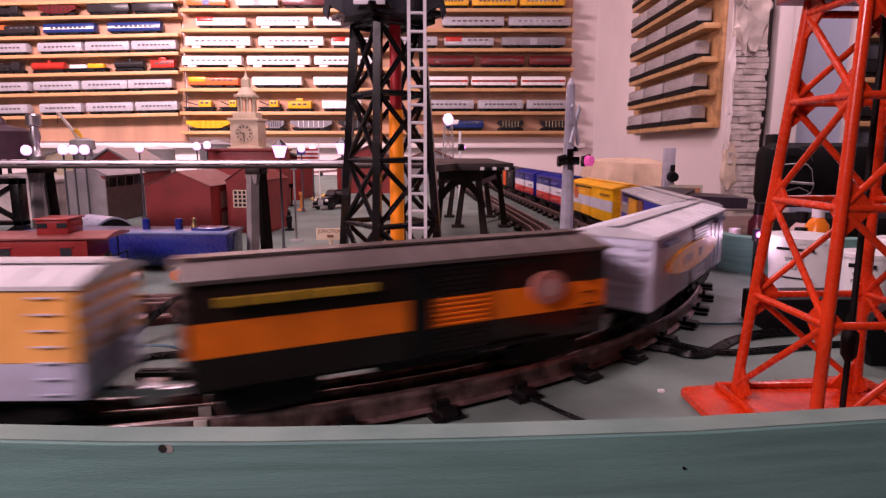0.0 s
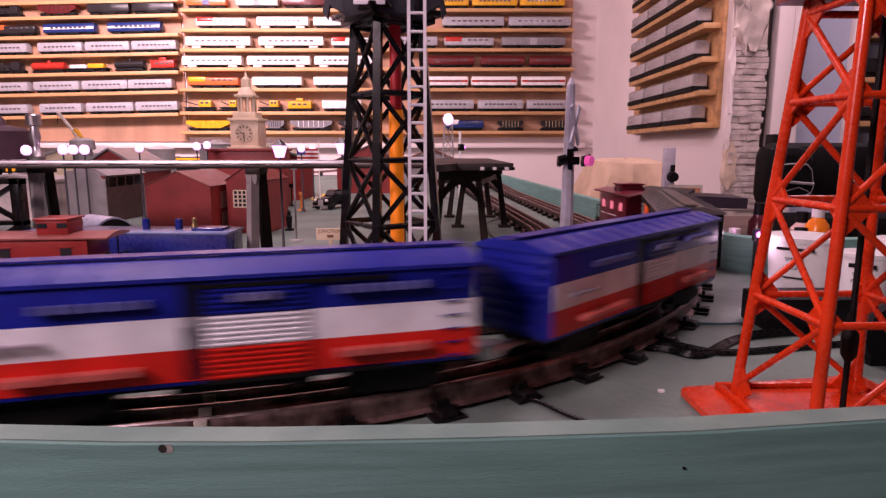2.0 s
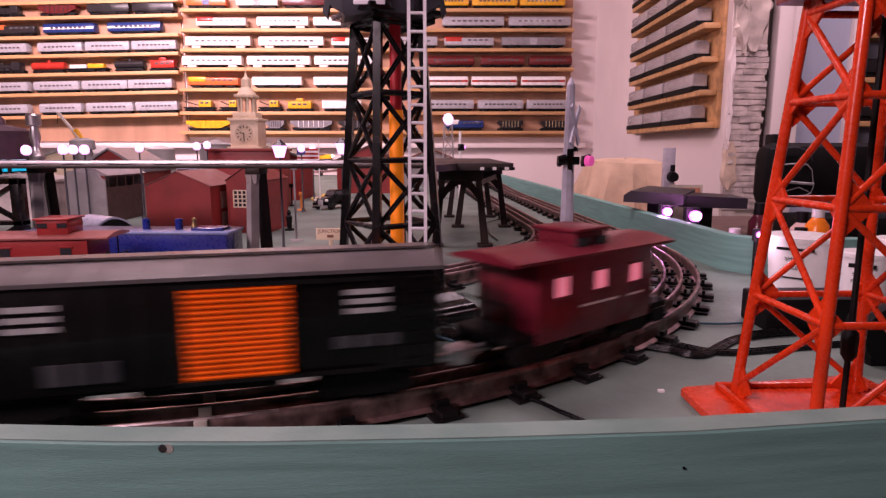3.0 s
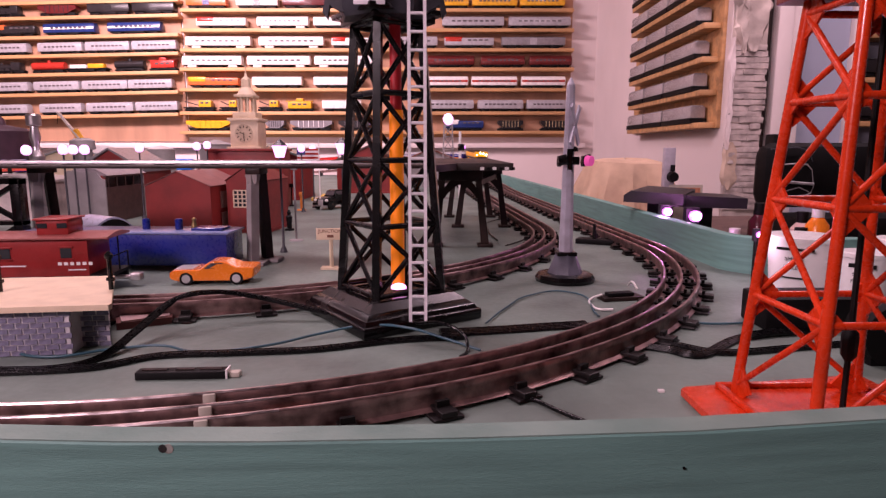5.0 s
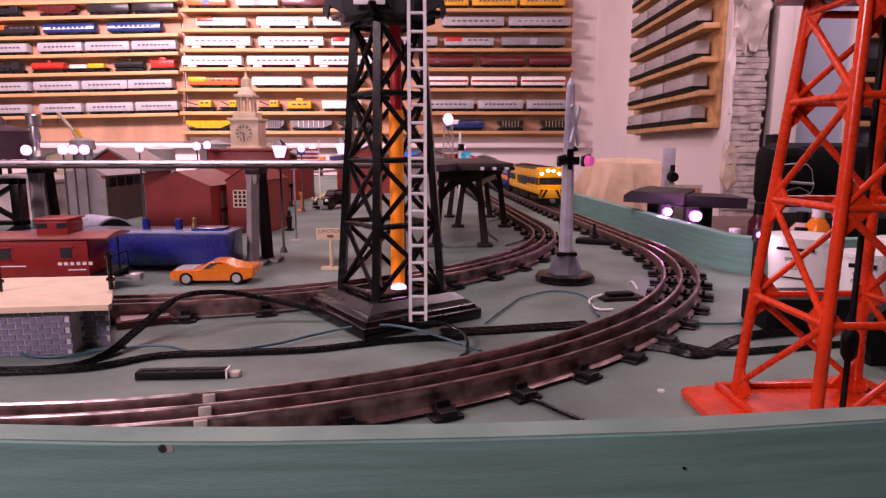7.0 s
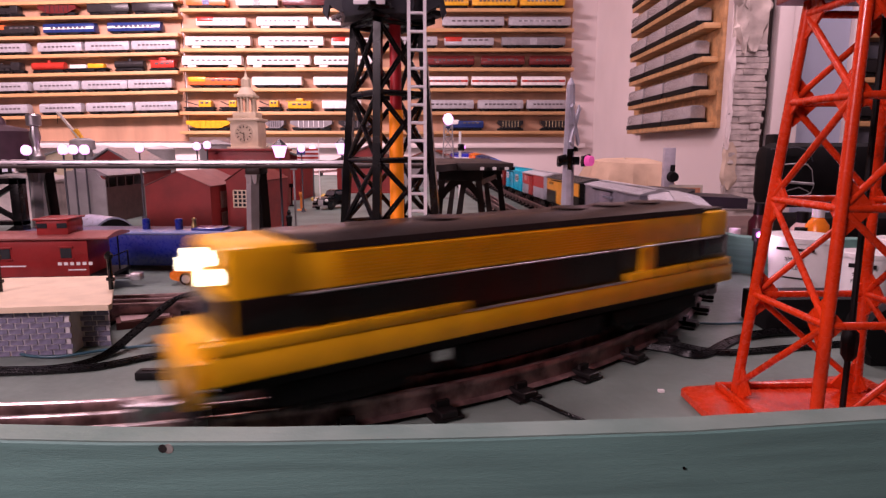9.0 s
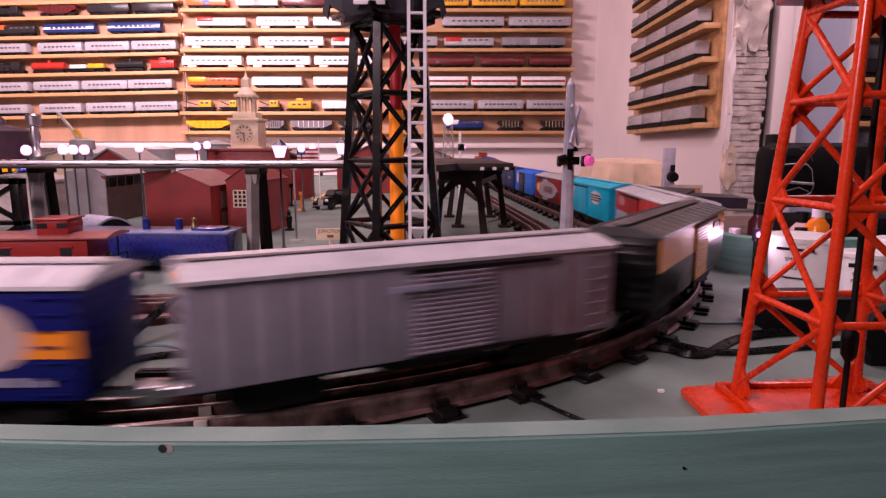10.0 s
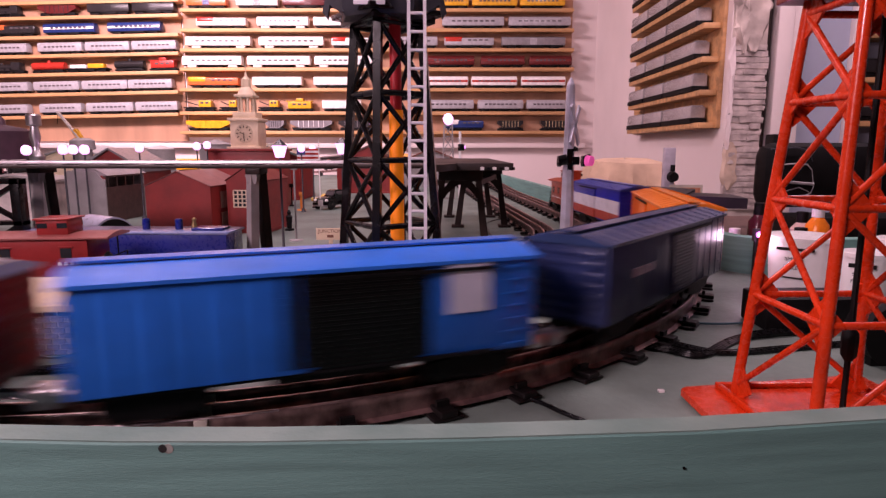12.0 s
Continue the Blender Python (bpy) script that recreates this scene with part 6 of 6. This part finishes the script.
# ---------- small things on the table ----------
acc = thing("contact_rail", pose(-0.1723, 0.3921, 0, 0, 0, 3), "flat black track accessory with pale end", "track accessory")
part("body", boxes((-0.032, 0.027, -0.005, 0.005, 0, 0.0055), bevel=0.0008), M_MATT, acc)
part("slot", boxes((-0.028, -0.012, -0.002, 0.002, 0.0055, 0.0063), (-0.006, 0.006, -0.002, 0.002, 0.0055, 0.0063), (0.010, 0.024, -0.002, 0.002, 0.0055, 0.0063)), M_BROWN, acc)
part("tip", boxes((0.0272, 0.0282, -0.005, 0.005, 0, 0.0062)), M_WHITE, acc)
part("skin_end", boxes((0.0283, 0.036, -0.003, 0.003, 0, 0.004), bevel=0.001), M_PIN, acc)
sw = thing("switch_lever", pose(0.2573, 0.9806, 0, 0, 0, -25), "black track switch stand with upright lever", "switch stand")
part("body", boxes((-0.04, 0.05, -0.014, 0.014, 0, 0.008), bevel=0.001), M_MATT, sw)
part("lever", rods(((-0.012, 0, 0.008), (-0.013, 0, 0.032), 0.0035, 0.0022), seg=6), M_MATT, sw)
lock = thing("contact_device", pose(0.1812, 0.6090, 0, 0, 0, 12), "small dark track contact with white wire ends", "track accessory")
part("plate", boxes((-0.022, 0.022, -0.009, 0.009, 0, 0.004), bevel=0.0008), M_BROWN, lock)
part("terminal", boxes((-0.016, 0.012, -0.006, 0.004, 0.004, 0.008), bevel=0.0008), M_MATT, lock)
cable("wire", [(0.1606, 0.6037, 0.0060), (0.1505, 0.6016, 0.0030), (0.1448, 0.5801, 0.0015), (0.1487, 0.5630, 0.0015), (0.1611, 0.5630, 0.0015)], 0.0013, M_WIREWHITE, "thin white wire beside the track contact")
cable("wire", [(0.2007, 0.6481, 0.0060), (0.2013, 0.6350, 0.0120), (0.2045, 0.6291, 0.0060)], 0.0012, M_WIREWHITE, "thin white wire beside the track contact")
bit = part("paper_scrap", boxes((-0.0018, 0.0018, -0.0013, 0.0013, 0, 0.0015)), M_WHITE, None, "tiny white paper scrap on the table", "scrap")
bit.matrix_basis = pose(0.1376, 0.3668, 0)
disc = part("metal_disc", lathe([(0.006, 0), (0.006, 0.0012), (0.003, 0.0016)], 14), M_BROWN, None, "small dark disc lying on the table", "disc")
disc.matrix_basis = pose(-0.2254, 0.5241, 0)


def ribbon(pts, width, label):
    """A flat bundle of black wires lying along points."""
    dense = []
    n_ = len(pts)
    for i in range(n_ - 1):
        p0, p1, p2, p3 = (Vector(pts[max(0, min(n_ - 1, i + k))]) for k in (-1, 0, 1, 2))
        for j in range(10):
            u = j / 10
            dense.append(0.5 * ((2 * p1) + (p2 - p0) * u + (2 * p0 - 5 * p1 + 4 * p2 - p3) * u * u + (3 * p1 - p0 - 3 * p2 + p3) * u ** 3))
    dense.append(Vector(pts[-1]))
    t_ = thing("cable_bundle", pose(0, 0, 0), label, "cable bundle")
    k = 7
    for j in range(k):
        off = (j - (k - 1) / 2) * width / k
        part("strand", sweep([tuple(p) for p in dense], [(off + width / k * 0.55 * math.cos(a), 0.0014 + 0.0005 * ((j * 5) % 3) + 0.0013 * math.sin(a)) for a in [2 * math.pi * i / 6 for i in range(6)]]), M_WIRE, t_)
    return t_


ribbon([(-0.3113, 0.4005, 0.0000), (-0.2676, 0.4049, 0.0000), (-0.2490, 0.4280, 0.0000), (-0.2391, 0.4595, 0.0100), (-0.2264, 0.4928, 0.0240), (-0.2101, 0.4997, 0.0300), (-0.1899, 0.5225, 0.0260), (-0.1584, 0.5322, 0.0180), (-0.1231, 0.5310, 0.0100), (-0.0929, 0.5301, 0.0040)], 0.008, "flat black wire bundle lying on the table")
ribbon([(-0.3082, 0.3963, 0.0000), (-0.2447, 0.4060, 0.0000), (-0.2089, 0.4305, 0.0000), (-0.1534, 0.4380, 0.0000), (-0.0960, 0.4457, 0.0000), (-0.0377, 0.4678, 0.0000), (0.0164, 0.4766, 0.0000)], 0.009, "flat black wire bundle lying on the table")
ribbon([(-0.0019, 0.4889, 0.0000), (0.0407, 0.4952, 0.0000), (0.0849, 0.5051, 0.0000), (0.1255, 0.5136, 0.0000)], 0.017, "thick black wire bundle lying on the table")
ribbon([(0.1437, 0.4593, 0.0000), (0.1697, 0.4457, 0.0000), (0.1900, 0.4329, 0.0000), (0.2321, 0.4693, 0.0000), (0.2658, 0.4824, 0.0020), (0.3087, 0.4920, 0.0000)], 0.010, "flat black wire bundle lying on the table")
ribbon([(0.1580, 0.4766, 0.0000), (0.1818, 0.4552, 0.0000), (0.2090, 0.4380, 0.0000), (0.2654, 0.4484, 0.0000), (0.3156, 0.4593, 0.0000)], 0.008, "flat black wire bundle lying on the table")
cable("wire", [(-0.3352, 0.4451, 0.0020), (-0.2854, 0.4272, 0.0020), (-0.2480, 0.4421, 0.0030), (-0.2120, 0.4471, 0.0040), (-0.1877, 0.4398, 0.0020), (-0.1357, 0.4502, 0.0030), (-0.1020, 0.4759, 0.0040), (-0.0668, 0.4864, 0.0080), (-0.0286, 0.4680, 0.0120), (0.0026, 0.4577, 0.0060), (0.0281, 0.4425, 0.0020)], 0.0011, M_WIREBLUE, "thin teal wire trailing across the table")
cable("wire", [(0.0374, 0.5154, 0.0020), (0.0598, 0.5674, 0.0020), (0.0916, 0.6204, 0.0020), (0.1299, 0.6358, 0.0020), (0.1412, 0.5374, 0.0020)], 0.0009, M_WIREBLUE, "thin teal wire trailing across the table")
cable("wire", [(0.1942, 0.5280, 0.0020), (0.2192, 0.5154, 0.0020), (0.2751, 0.5189, 0.0020), (0.3254, 0.5374, 0.0020)], 0.0011, M_WIREBLUE, "thin teal wire trailing across the table")
cable("wire", [(-0.0228, 0.4877, 0.0100), (0.0026, 0.4622, 0.0160), (0.0164, 0.4522, 0.0100), (0.0188, 0.4451, 0.0020), (0.0128, 0.4286, 0.0015)], 0.0013, M_WIRE, "black wire looping by the tower")
cable("wire", [(0.0234, 0.3650, 0.0030), (0.0406, 0.3602, 0.0020), (0.0563, 0.3481, 0.0020), (0.0672, 0.3336, 0.0020), (0.0803, 0.3199, 0.0015)], 0.0014, M_WIRE, "black wire running from the track to the rim")
cable("wire", [(0.0905, 1.0109, 0.0020), (0.0843, 1.1180, 0.0020), (0.1091, 1.2919, 0.0030), (0.1484, 1.3221, 0.0020), (0.1681, 1.1587, 0.0020), (0.1330, 1.0109, 0.0020), (0.0985, 0.9501, 0.0020)], 0.0011, M_WIRE, "thin looped wire by the trestle")

block = part("wooden_block", boxes((-0.013, 0.013, -0.005, 0.005, 0, 0.0065), bevel=0.0008), mat("worn_brown_wood", (0.20, 0.075, 0.045), 0.6, 0, 0.3, 60, 0.3, 300, stretch=(1, 6, 6)), None, "small worn brown wooden block beside the track", "block")
block.matrix_basis = pose(-0.083, 0.315, 0, 0, 0, 5)
# ramp of pink card beside the platform, and a scrap of black plastic
ramp = thing("card_ramp", pose(0, 0, 0), "red-brown wedge ramp with a pale pink top", "model ramp")
part("wedge", prism([(-0.276, 0.500), (-0.238, 0.520), (-0.247, 0.549), (-0.300, 0.543)], 0.0, 0.006), mat("ramp_red", (0.13, 0.035, 0.03), 0.6), ramp)
part("top", prism([(-0.273, 0.503), (-0.241, 0.5215), (-0.249, 0.5465), (-0.296, 0.541)], 0.0061, 0.0072), mat("ramp_pink", (0.42, 0.28, 0.27), 0.7), ramp)
scrap = thing("plastic_scrap", pose(-0.232, 0.524, 0, 0, 0, 4), "small black plastic clip lying on the table", "clip")
part("clip", boxes((-0.0085, -0.002, -0.003, 0.003, 0, 0.0025), (0.002, 0.0085, -0.003, 0.003, 0, 0.0025), (-0.003, 0.003, -0.0015, 0.0015, 0, 0.0018), bevel=0.0006), M_MATT, scrap)

# ---------- beyond the rim: bench with clutter ----------
bench = part("side_bench", boxes((0.40, RIGHT - 0.005, 0.76, 1.68, -0.06, -0.03)), mat("bench_top", (0.12, 0.07, 0.06), 0.6), None, "dark workbench top beside the layout", "bench", kind="structure")
part("bench_front", boxes((0.42, RIGHT - 0.01, 0.78, 1.66, LOW, -0.0605)), M_MATT, None, kind="structure")
cloth = thing("draped_box", pose(0.455, 1.55, -0.0295), "tan cloth draped over a box", "cloth")
bm = bmesh.new()
rings = []
for z, s_ in ((0.0, 1.34), (0.05, 1.20), (0.10, 1.04), (0.135, 0.92), (0.150, 0.84), (0.156, 0.6), (0.158, 0.02)):
    ring = []
    for k in range(64):
        a = 2 * math.pi * k / 64
        q = max(abs(math.cos(a)), abs(math.sin(a)))
        fold = (1 + 0.19 * (math.sin(a * 11 + 1.3 * math.sin(a * 3)) + 0.5 * math.sin(a * 23 + 2)) * (1 - z / 0.16))
        ring.append(bm.verts.new((0.098 / q ** 0.7 * math.cos(a) * s_ * fold, 0.10 / q ** 0.7 * math.sin(a) * s_ * fold, z + 0.003 * math.sin(a * 2 + 1) * (z > 0.12))))
    rings.append(ring)
for p, q in zip(rings, rings[1:]):
    for k in range(64):
        bm.faces.new((p[k], p[(k + 1) % 64], q[(k + 1) % 64], q[k])).smooth = True
part("cloth", bm, M_CLOTH, cloth)
post = thing("marker_post", pose(0.4969, 1.3600, 0), "pale grey post with a black knob", "marker")
part("post", boxes((-0.012, 0.012, -0.008, 0.008, -0.03, 0.155), bevel=0.002), mat("post_grey", (0.42, 0.38, 0.44), 0.5), post)
part("knob", rods(((0.006, -0.008, 0.092), (0.006, -0.022, 0.092), 0.012, 0.010), ((0.006, -0.01, 0.104), (0.006, -0.01, 0.118), 0.005), seg=14), M_MATT, post, "black knob")
pic = thing("framed_print", pose(0.5313, 1.3400, 0), "small framed orange print leaning on the bench", "picture")
part("frame", boxes((-0.036, 0.036, 0.0, 0.006, -0.03, 0.075), bevel=0.001), M_PIN, pic)
part("print", boxes((-0.030, 0.030, -0.0012, -0.0002, 0.03, 0.069)), mat("print_orange", (0.55, 0.24, 0.14), 0.5, 0, 0.3, 60), pic)
M_BOARD = mat("charcoal_shell", (0.016, 0.014, 0.018), 0.45, 0, 0.2, 40)


def control_unit(name, cx, cy, w, d, rz, z, label):
    c = thing(name, pose(cx, cy, z, 0, 0, rz), label, "lamp unit")
    part("shell", prism([(-w / 2, 0.0), (w / 2, -0.002), (w / 2, 0.016), (-w / 2 + 0.012, 0.020), (-w / 2, 0.012)], -d / 2, d / 2, "y"), M_BOARD, c)
    part("stem", boxes((-0.02, 0.02, -0.02, 0.02, -0.03 - z, 0.0)), M_MATT, c)
    return c


control_unit("black_lamp_unit", 0.402, 1.13, 0.10, 0.17, -28, 0.060, "black flat lamp unit above the rim with violet leds")
control_unit("black_lamp_unit", 0.455, 1.09, 0.135, 0.10, -10, 0.054, "black flat lamp unit above the rim with violet leds")
for (x, y, z), r_ in (((0.3676, 1.0000, 0.0504), 0.0085), ((0.4144, 1.0000, 0.0430), 0.0110), ((0.3658, 0.7000, 0.0538), 0.0042)):
    led = thing("led_spot", pose(x, y, z), "glowing violet led spot", "led", "violet leds")
    # enlarged violet lens stands in for the halo round the white core
    part("lens", lathe([(r_ * 0.3, -r_ * 0.8), (r_ * 0.7, -r_ * 0.6), (r_ * 0.9, -r_ * 0.2), (r_ * 0.9, r_ * 0.2), (r_ * 0.7, r_ * 0.6), (r_ * 0.3, r_ * 0.8)], 24), G_MAGENTA, led)
    part("led_core", lathe([(r_ * 0.2, -r_ * 0.6), (r_ * 0.5, -r_ * 0.45), (r_ * 0.65, -r_ * 0.15), (r_ * 0.65, r_ * 0.15), (r_ * 0.5, r_ * 0.45), (r_ * 0.2, r_ * 0.6)], 24, (0, -r_ * 0.45, 0)), G_CORE, led, "white-hot led core")
    part("holder", boxes((-r_, r_, r_ * 0.9, r_ * 2.2, -r_ - 0.004, r_ + 0.002)), M_BOARD, led)
    part("stalk", rods(((0, r_ * 1.5, -r_), (0, r_ * 1.5, -0.03 - z), 0.003), seg=6), M_MATT, led)
    # added point light before each led; the third is whitened to brighten the tubs
    point_lamp(x - 0.02, y - 0.03, z + 0.004, 0.16 if r_ > 0.006 else 0.06, (1.0, 0.30, 0.95) if r_ > 0.006 else (1.0, 0.62, 0.9), 0.008)


def tub(x, y, z, r, h, label, lid=None, lines=()):
    c = thing("tub", pose(x, y, z), label, "tub", "white tubs on the bench")
    part("pail", lathe([(r * 0.86, 0), (r * 0.98, h * 0.9), (r, h * 0.9), (r, h * 0.93)], 28), M_WHITE, c)
    part("lid", lathe([(r * 1.03, h * 0.9), (r * 1.05, h * 0.99), (r * 0.98, h), (r * 0.9, h)], 28), paint(*(lid or (0.8, 0.76, 0.75))), c)
    for i, (text, zz, size) in enumerate(lines):
        m = pose(0, 0, 0, 0, 0, -42) @ pose(0, -r * 0.985, zz, 90, 0, 0)
        if text:
            writing(text, size, M_MATT, m, c)
        else:
            o = part("lettering_bar", boxes((-r * 0.5, r * 0.5, 0, 0.001, 0, size)), M_MATT, c)
            o.matrix_basis = pose(0, 0, 0, 0, 0, -42) @ pose(0, -r * 0.99, zz)
    return c


tub(0.398, 0.668, 0.0005, 0.036, 0.058, "white tub of smoke pellets with black lettering", None, (("", 0.044, 0.003), ("SMOKE", 0.033, 0.0058), ("PELLETS", 0.024, 0.0058), ("", 0.014, 0.0015)))
tub(0.424, 0.603, 0.0005, 0.023, 0.050, "white tub of smoke pellets with black lettering", None, (("", 0.036, 0.004), ("SMOKE", 0.028, 0.0048), ("PELLETS", 0.021, 0.0048)))
tub(0.485, 0.62, 0.0005, 0.034, 0.06, "plain white tub standing on the table", None)
for x, y, h, col in ((0.585, 0.95, 0.098, (0.85, 0.22, 0.02)), (0.545, 1.05, 0.09, (0.10, 0.02, 0.03)), (0.49, 1.02, 0.05, (0.5, 0.1, 0.12)), (0.56, 0.95, 0.06, (0.30, 0.05, 0.06)), (0.59, 1.0, 0.08, (0.7, 0.5, 0.45))):
    c = thing("paint_bottle", pose(x, y, -0.0295), "small paint bottle with a cap", "bottle", "bottles on the bench")
    part("bottle", lathe([(0.016, 0), (0.017, 0.004), (0.017, h * 0.65), (0.008, h * 0.78)], 16), paint(*col, 0.2), c)
    part("cap", lathe([(0.009, h * 0.78), (0.009, h), (0.007, h)], 12), M_WHITE if h > 0.095 or h < 0.06 else M_MATT, c)
pack = thing("black_stool", pose(0.80, 1.30, 0), "black padded stool back with a wire frame", "stool")
part("back", boxes((-0.14, 0.14, -0.03, 0.03, 0.03, 0.165), bevel=0.028), M_MATT, pack)
part("seat", boxes((-0.10, 0.14, -0.10, 0.0, -0.03, 0.02), bevel=0.01), M_MATT, pack)
part("wire_frame", sweep([(-0.121, -0.05, 0.1204), (-0.080, -0.05, 0.1235), (-0.062, -0.05, 0.121), (-0.052, -0.05, 0.110), (-0.046, -0.05, 0.077), (-0.050, -0.05, 0.064), (-0.060, -0.05, 0.059), (-0.113, -0.05, 0.054)], [(0.0016 * math.cos(a), 0.0016 * math.sin(a)) for a in [math.pi * k / 3 for k in range(6)]]), M_SILVER, pack)
part("wire_bar", rods(((-0.105, -0.05, 0.0863), (-0.046, -0.05, 0.0815), 0.003), ((-0.10, -0.05, 0.068), (-0.075, -0.05, 0.075), 0.001), ((-0.075, -0.05, 0.075), (-0.055, -0.05, 0.066), 0.001), seg=6), M_SILVER, pack)
# thin grey sweep modelled as the highlight along the stool back's edge
part("arc_highlight", sweep([(-0.13, -0.034, 0.152), (-0.076, -0.034, 0.155), (-0.053, -0.034, 0.148), (-0.043, -0.034, 0.128)], [(0.002 * math.cos(a), 0.002 * math.sin(a)) for a in [math.pi * k / 3 for k in range(6)]]), M_SLATE, pack)
back = thing("speaker_box", pose(0.745, 1.40, -0.03), "tall narrow black box by the wall", "box")
part("box", boxes((-0.010, 0.012, -0.02, 0.02, 0, 0.215), bevel=0.003), M_MATT, back)
brick_box = thing("power_brick", pose(0.3010, 0.5118, 0), "black power supply box on the table", "power supply")
part("box", boxes((-0.03, 0.05, -0.015, 0.03, 0, 0.028), bevel=0.002), M_MATT, brick_box)
knob = thing("round_motor", pose(0.3165, 0.4232, 0), "round black motor housing on the table", "motor")
part("housing", rods(((0, -0.012, 0.022), (0, 0.012, 0.022), 0.022), seg=20), M_MATT, knob)
part("stand", boxes((-0.015, 0.015, -0.010, 0.010, 0, 0.008)), M_MATT, knob)
# shelf of trains far back in the alcove
for k in range(4):
    z = 0.10 + k * 0.15
    part("shelf", boxes((1.40, 1.80, 2.2, 2.295, z - 0.018, z), bevel=0.0015), M_WOOD, None, "pine wall shelf holding model trains", "shelf", "alcove shelves")
    c, used = shelf_car("box", 0.27, (BLACK_, GREYC))
    m = pose(1.58, 2.24, z + 0.0005)
    if used:
        copy_thing(c, m)
    else:
        c.matrix_basis = m


# ---------- the trains run ----------
def speed_line(knots):
    """Distance by time, straight between knots with eased corners."""
    ts, ss = [k[0] for k in knots], [k[1] for k in knots]

    def at(t):
        i = max(0, min(len(ts) - 2, sum(1 for x in ts if x <= t) - 1))
        h = ts[i + 1] - ts[i]
        sl = [(ss[k + 1] - ss[k]) / (ts[k + 1] - ts[k]) for k in range(len(ts) - 1)]
        m = [sl[0]] + [(sl[k] + sl[k + 1]) / 2 for k in range(len(sl) - 1)] + [sl[-1]]
        u = (t - ts[i]) / h
        return (2 * u ** 3 - 3 * u * u + 1) * ss[i] + (u ** 3 - 2 * u * u + u) * h * m[i] + (3 * u * u - 2 * u ** 3) * ss[i + 1] + (u ** 3 - u * u) * h * m[i + 1]
    return at


def run(car, line, behind, half):
    rows = []
    for k in range(121):
        t = k / 10
        s = line(t) - behind
        a, b = Vector(along(s + half)), Vector(along(s - half))
        d = a - b
        ha, hb = lift(s + half), lift(s - half)
        rows.append((t, pose((a.x + b.x) / 2, (a.y + b.y) / 2, RAILTOP + 0.0005 + (ha + hb) / 2, 0, math.degrees(math.atan2(hb - ha, 2 * half)), math.degrees(math.atan2(d.y, d.x)))))
    walk(car, rows)


def motions():
    one = speed_line([(0, 0.800), (1, 1.432), (2, 2.038), (2.6, 2.402), (3, 2.637), (3.2, 2.747), (12, 2.747 + 8.8 * 0.56)])
    slack = {0: 0.008, 3: -0.007, 4: -0.021, 5: -0.009, 6: -0.005}
    for k, car in enumerate(first):
        run(car, one, (k - 0.5) * PITCH + slack.get(k, 0.0) if k < 8 else 7 * PITCH + 0.099, 0.084 if k < 8 else 0.05)
    two = speed_line([(0, -5.2), (4.8, -2.03), (5.6, -1.47), (6.4, -0.905), (7.0, -0.545), (7.2, -0.42), (8.8, 0.675), (9.5, 1.195), (10, 1.552), (10.5, 1.921), (11, 2.296), (12, 3.04)])
    slack = {2: -0.002, 3: 0.005, 4: 0.007, 5: -0.007, 7: -0.005}
    for k, car in enumerate(second):
        run(car, two, 0.2480 if k == 0 else 0.47 + (k - 0.5) * PITCH + slack.get(k, 0.0) if k < 11 else 0.47 + 10 * PITCH + 0.105, 0.115 if k == 0 else 0.084 if k < 11 else 0.05)


motions()
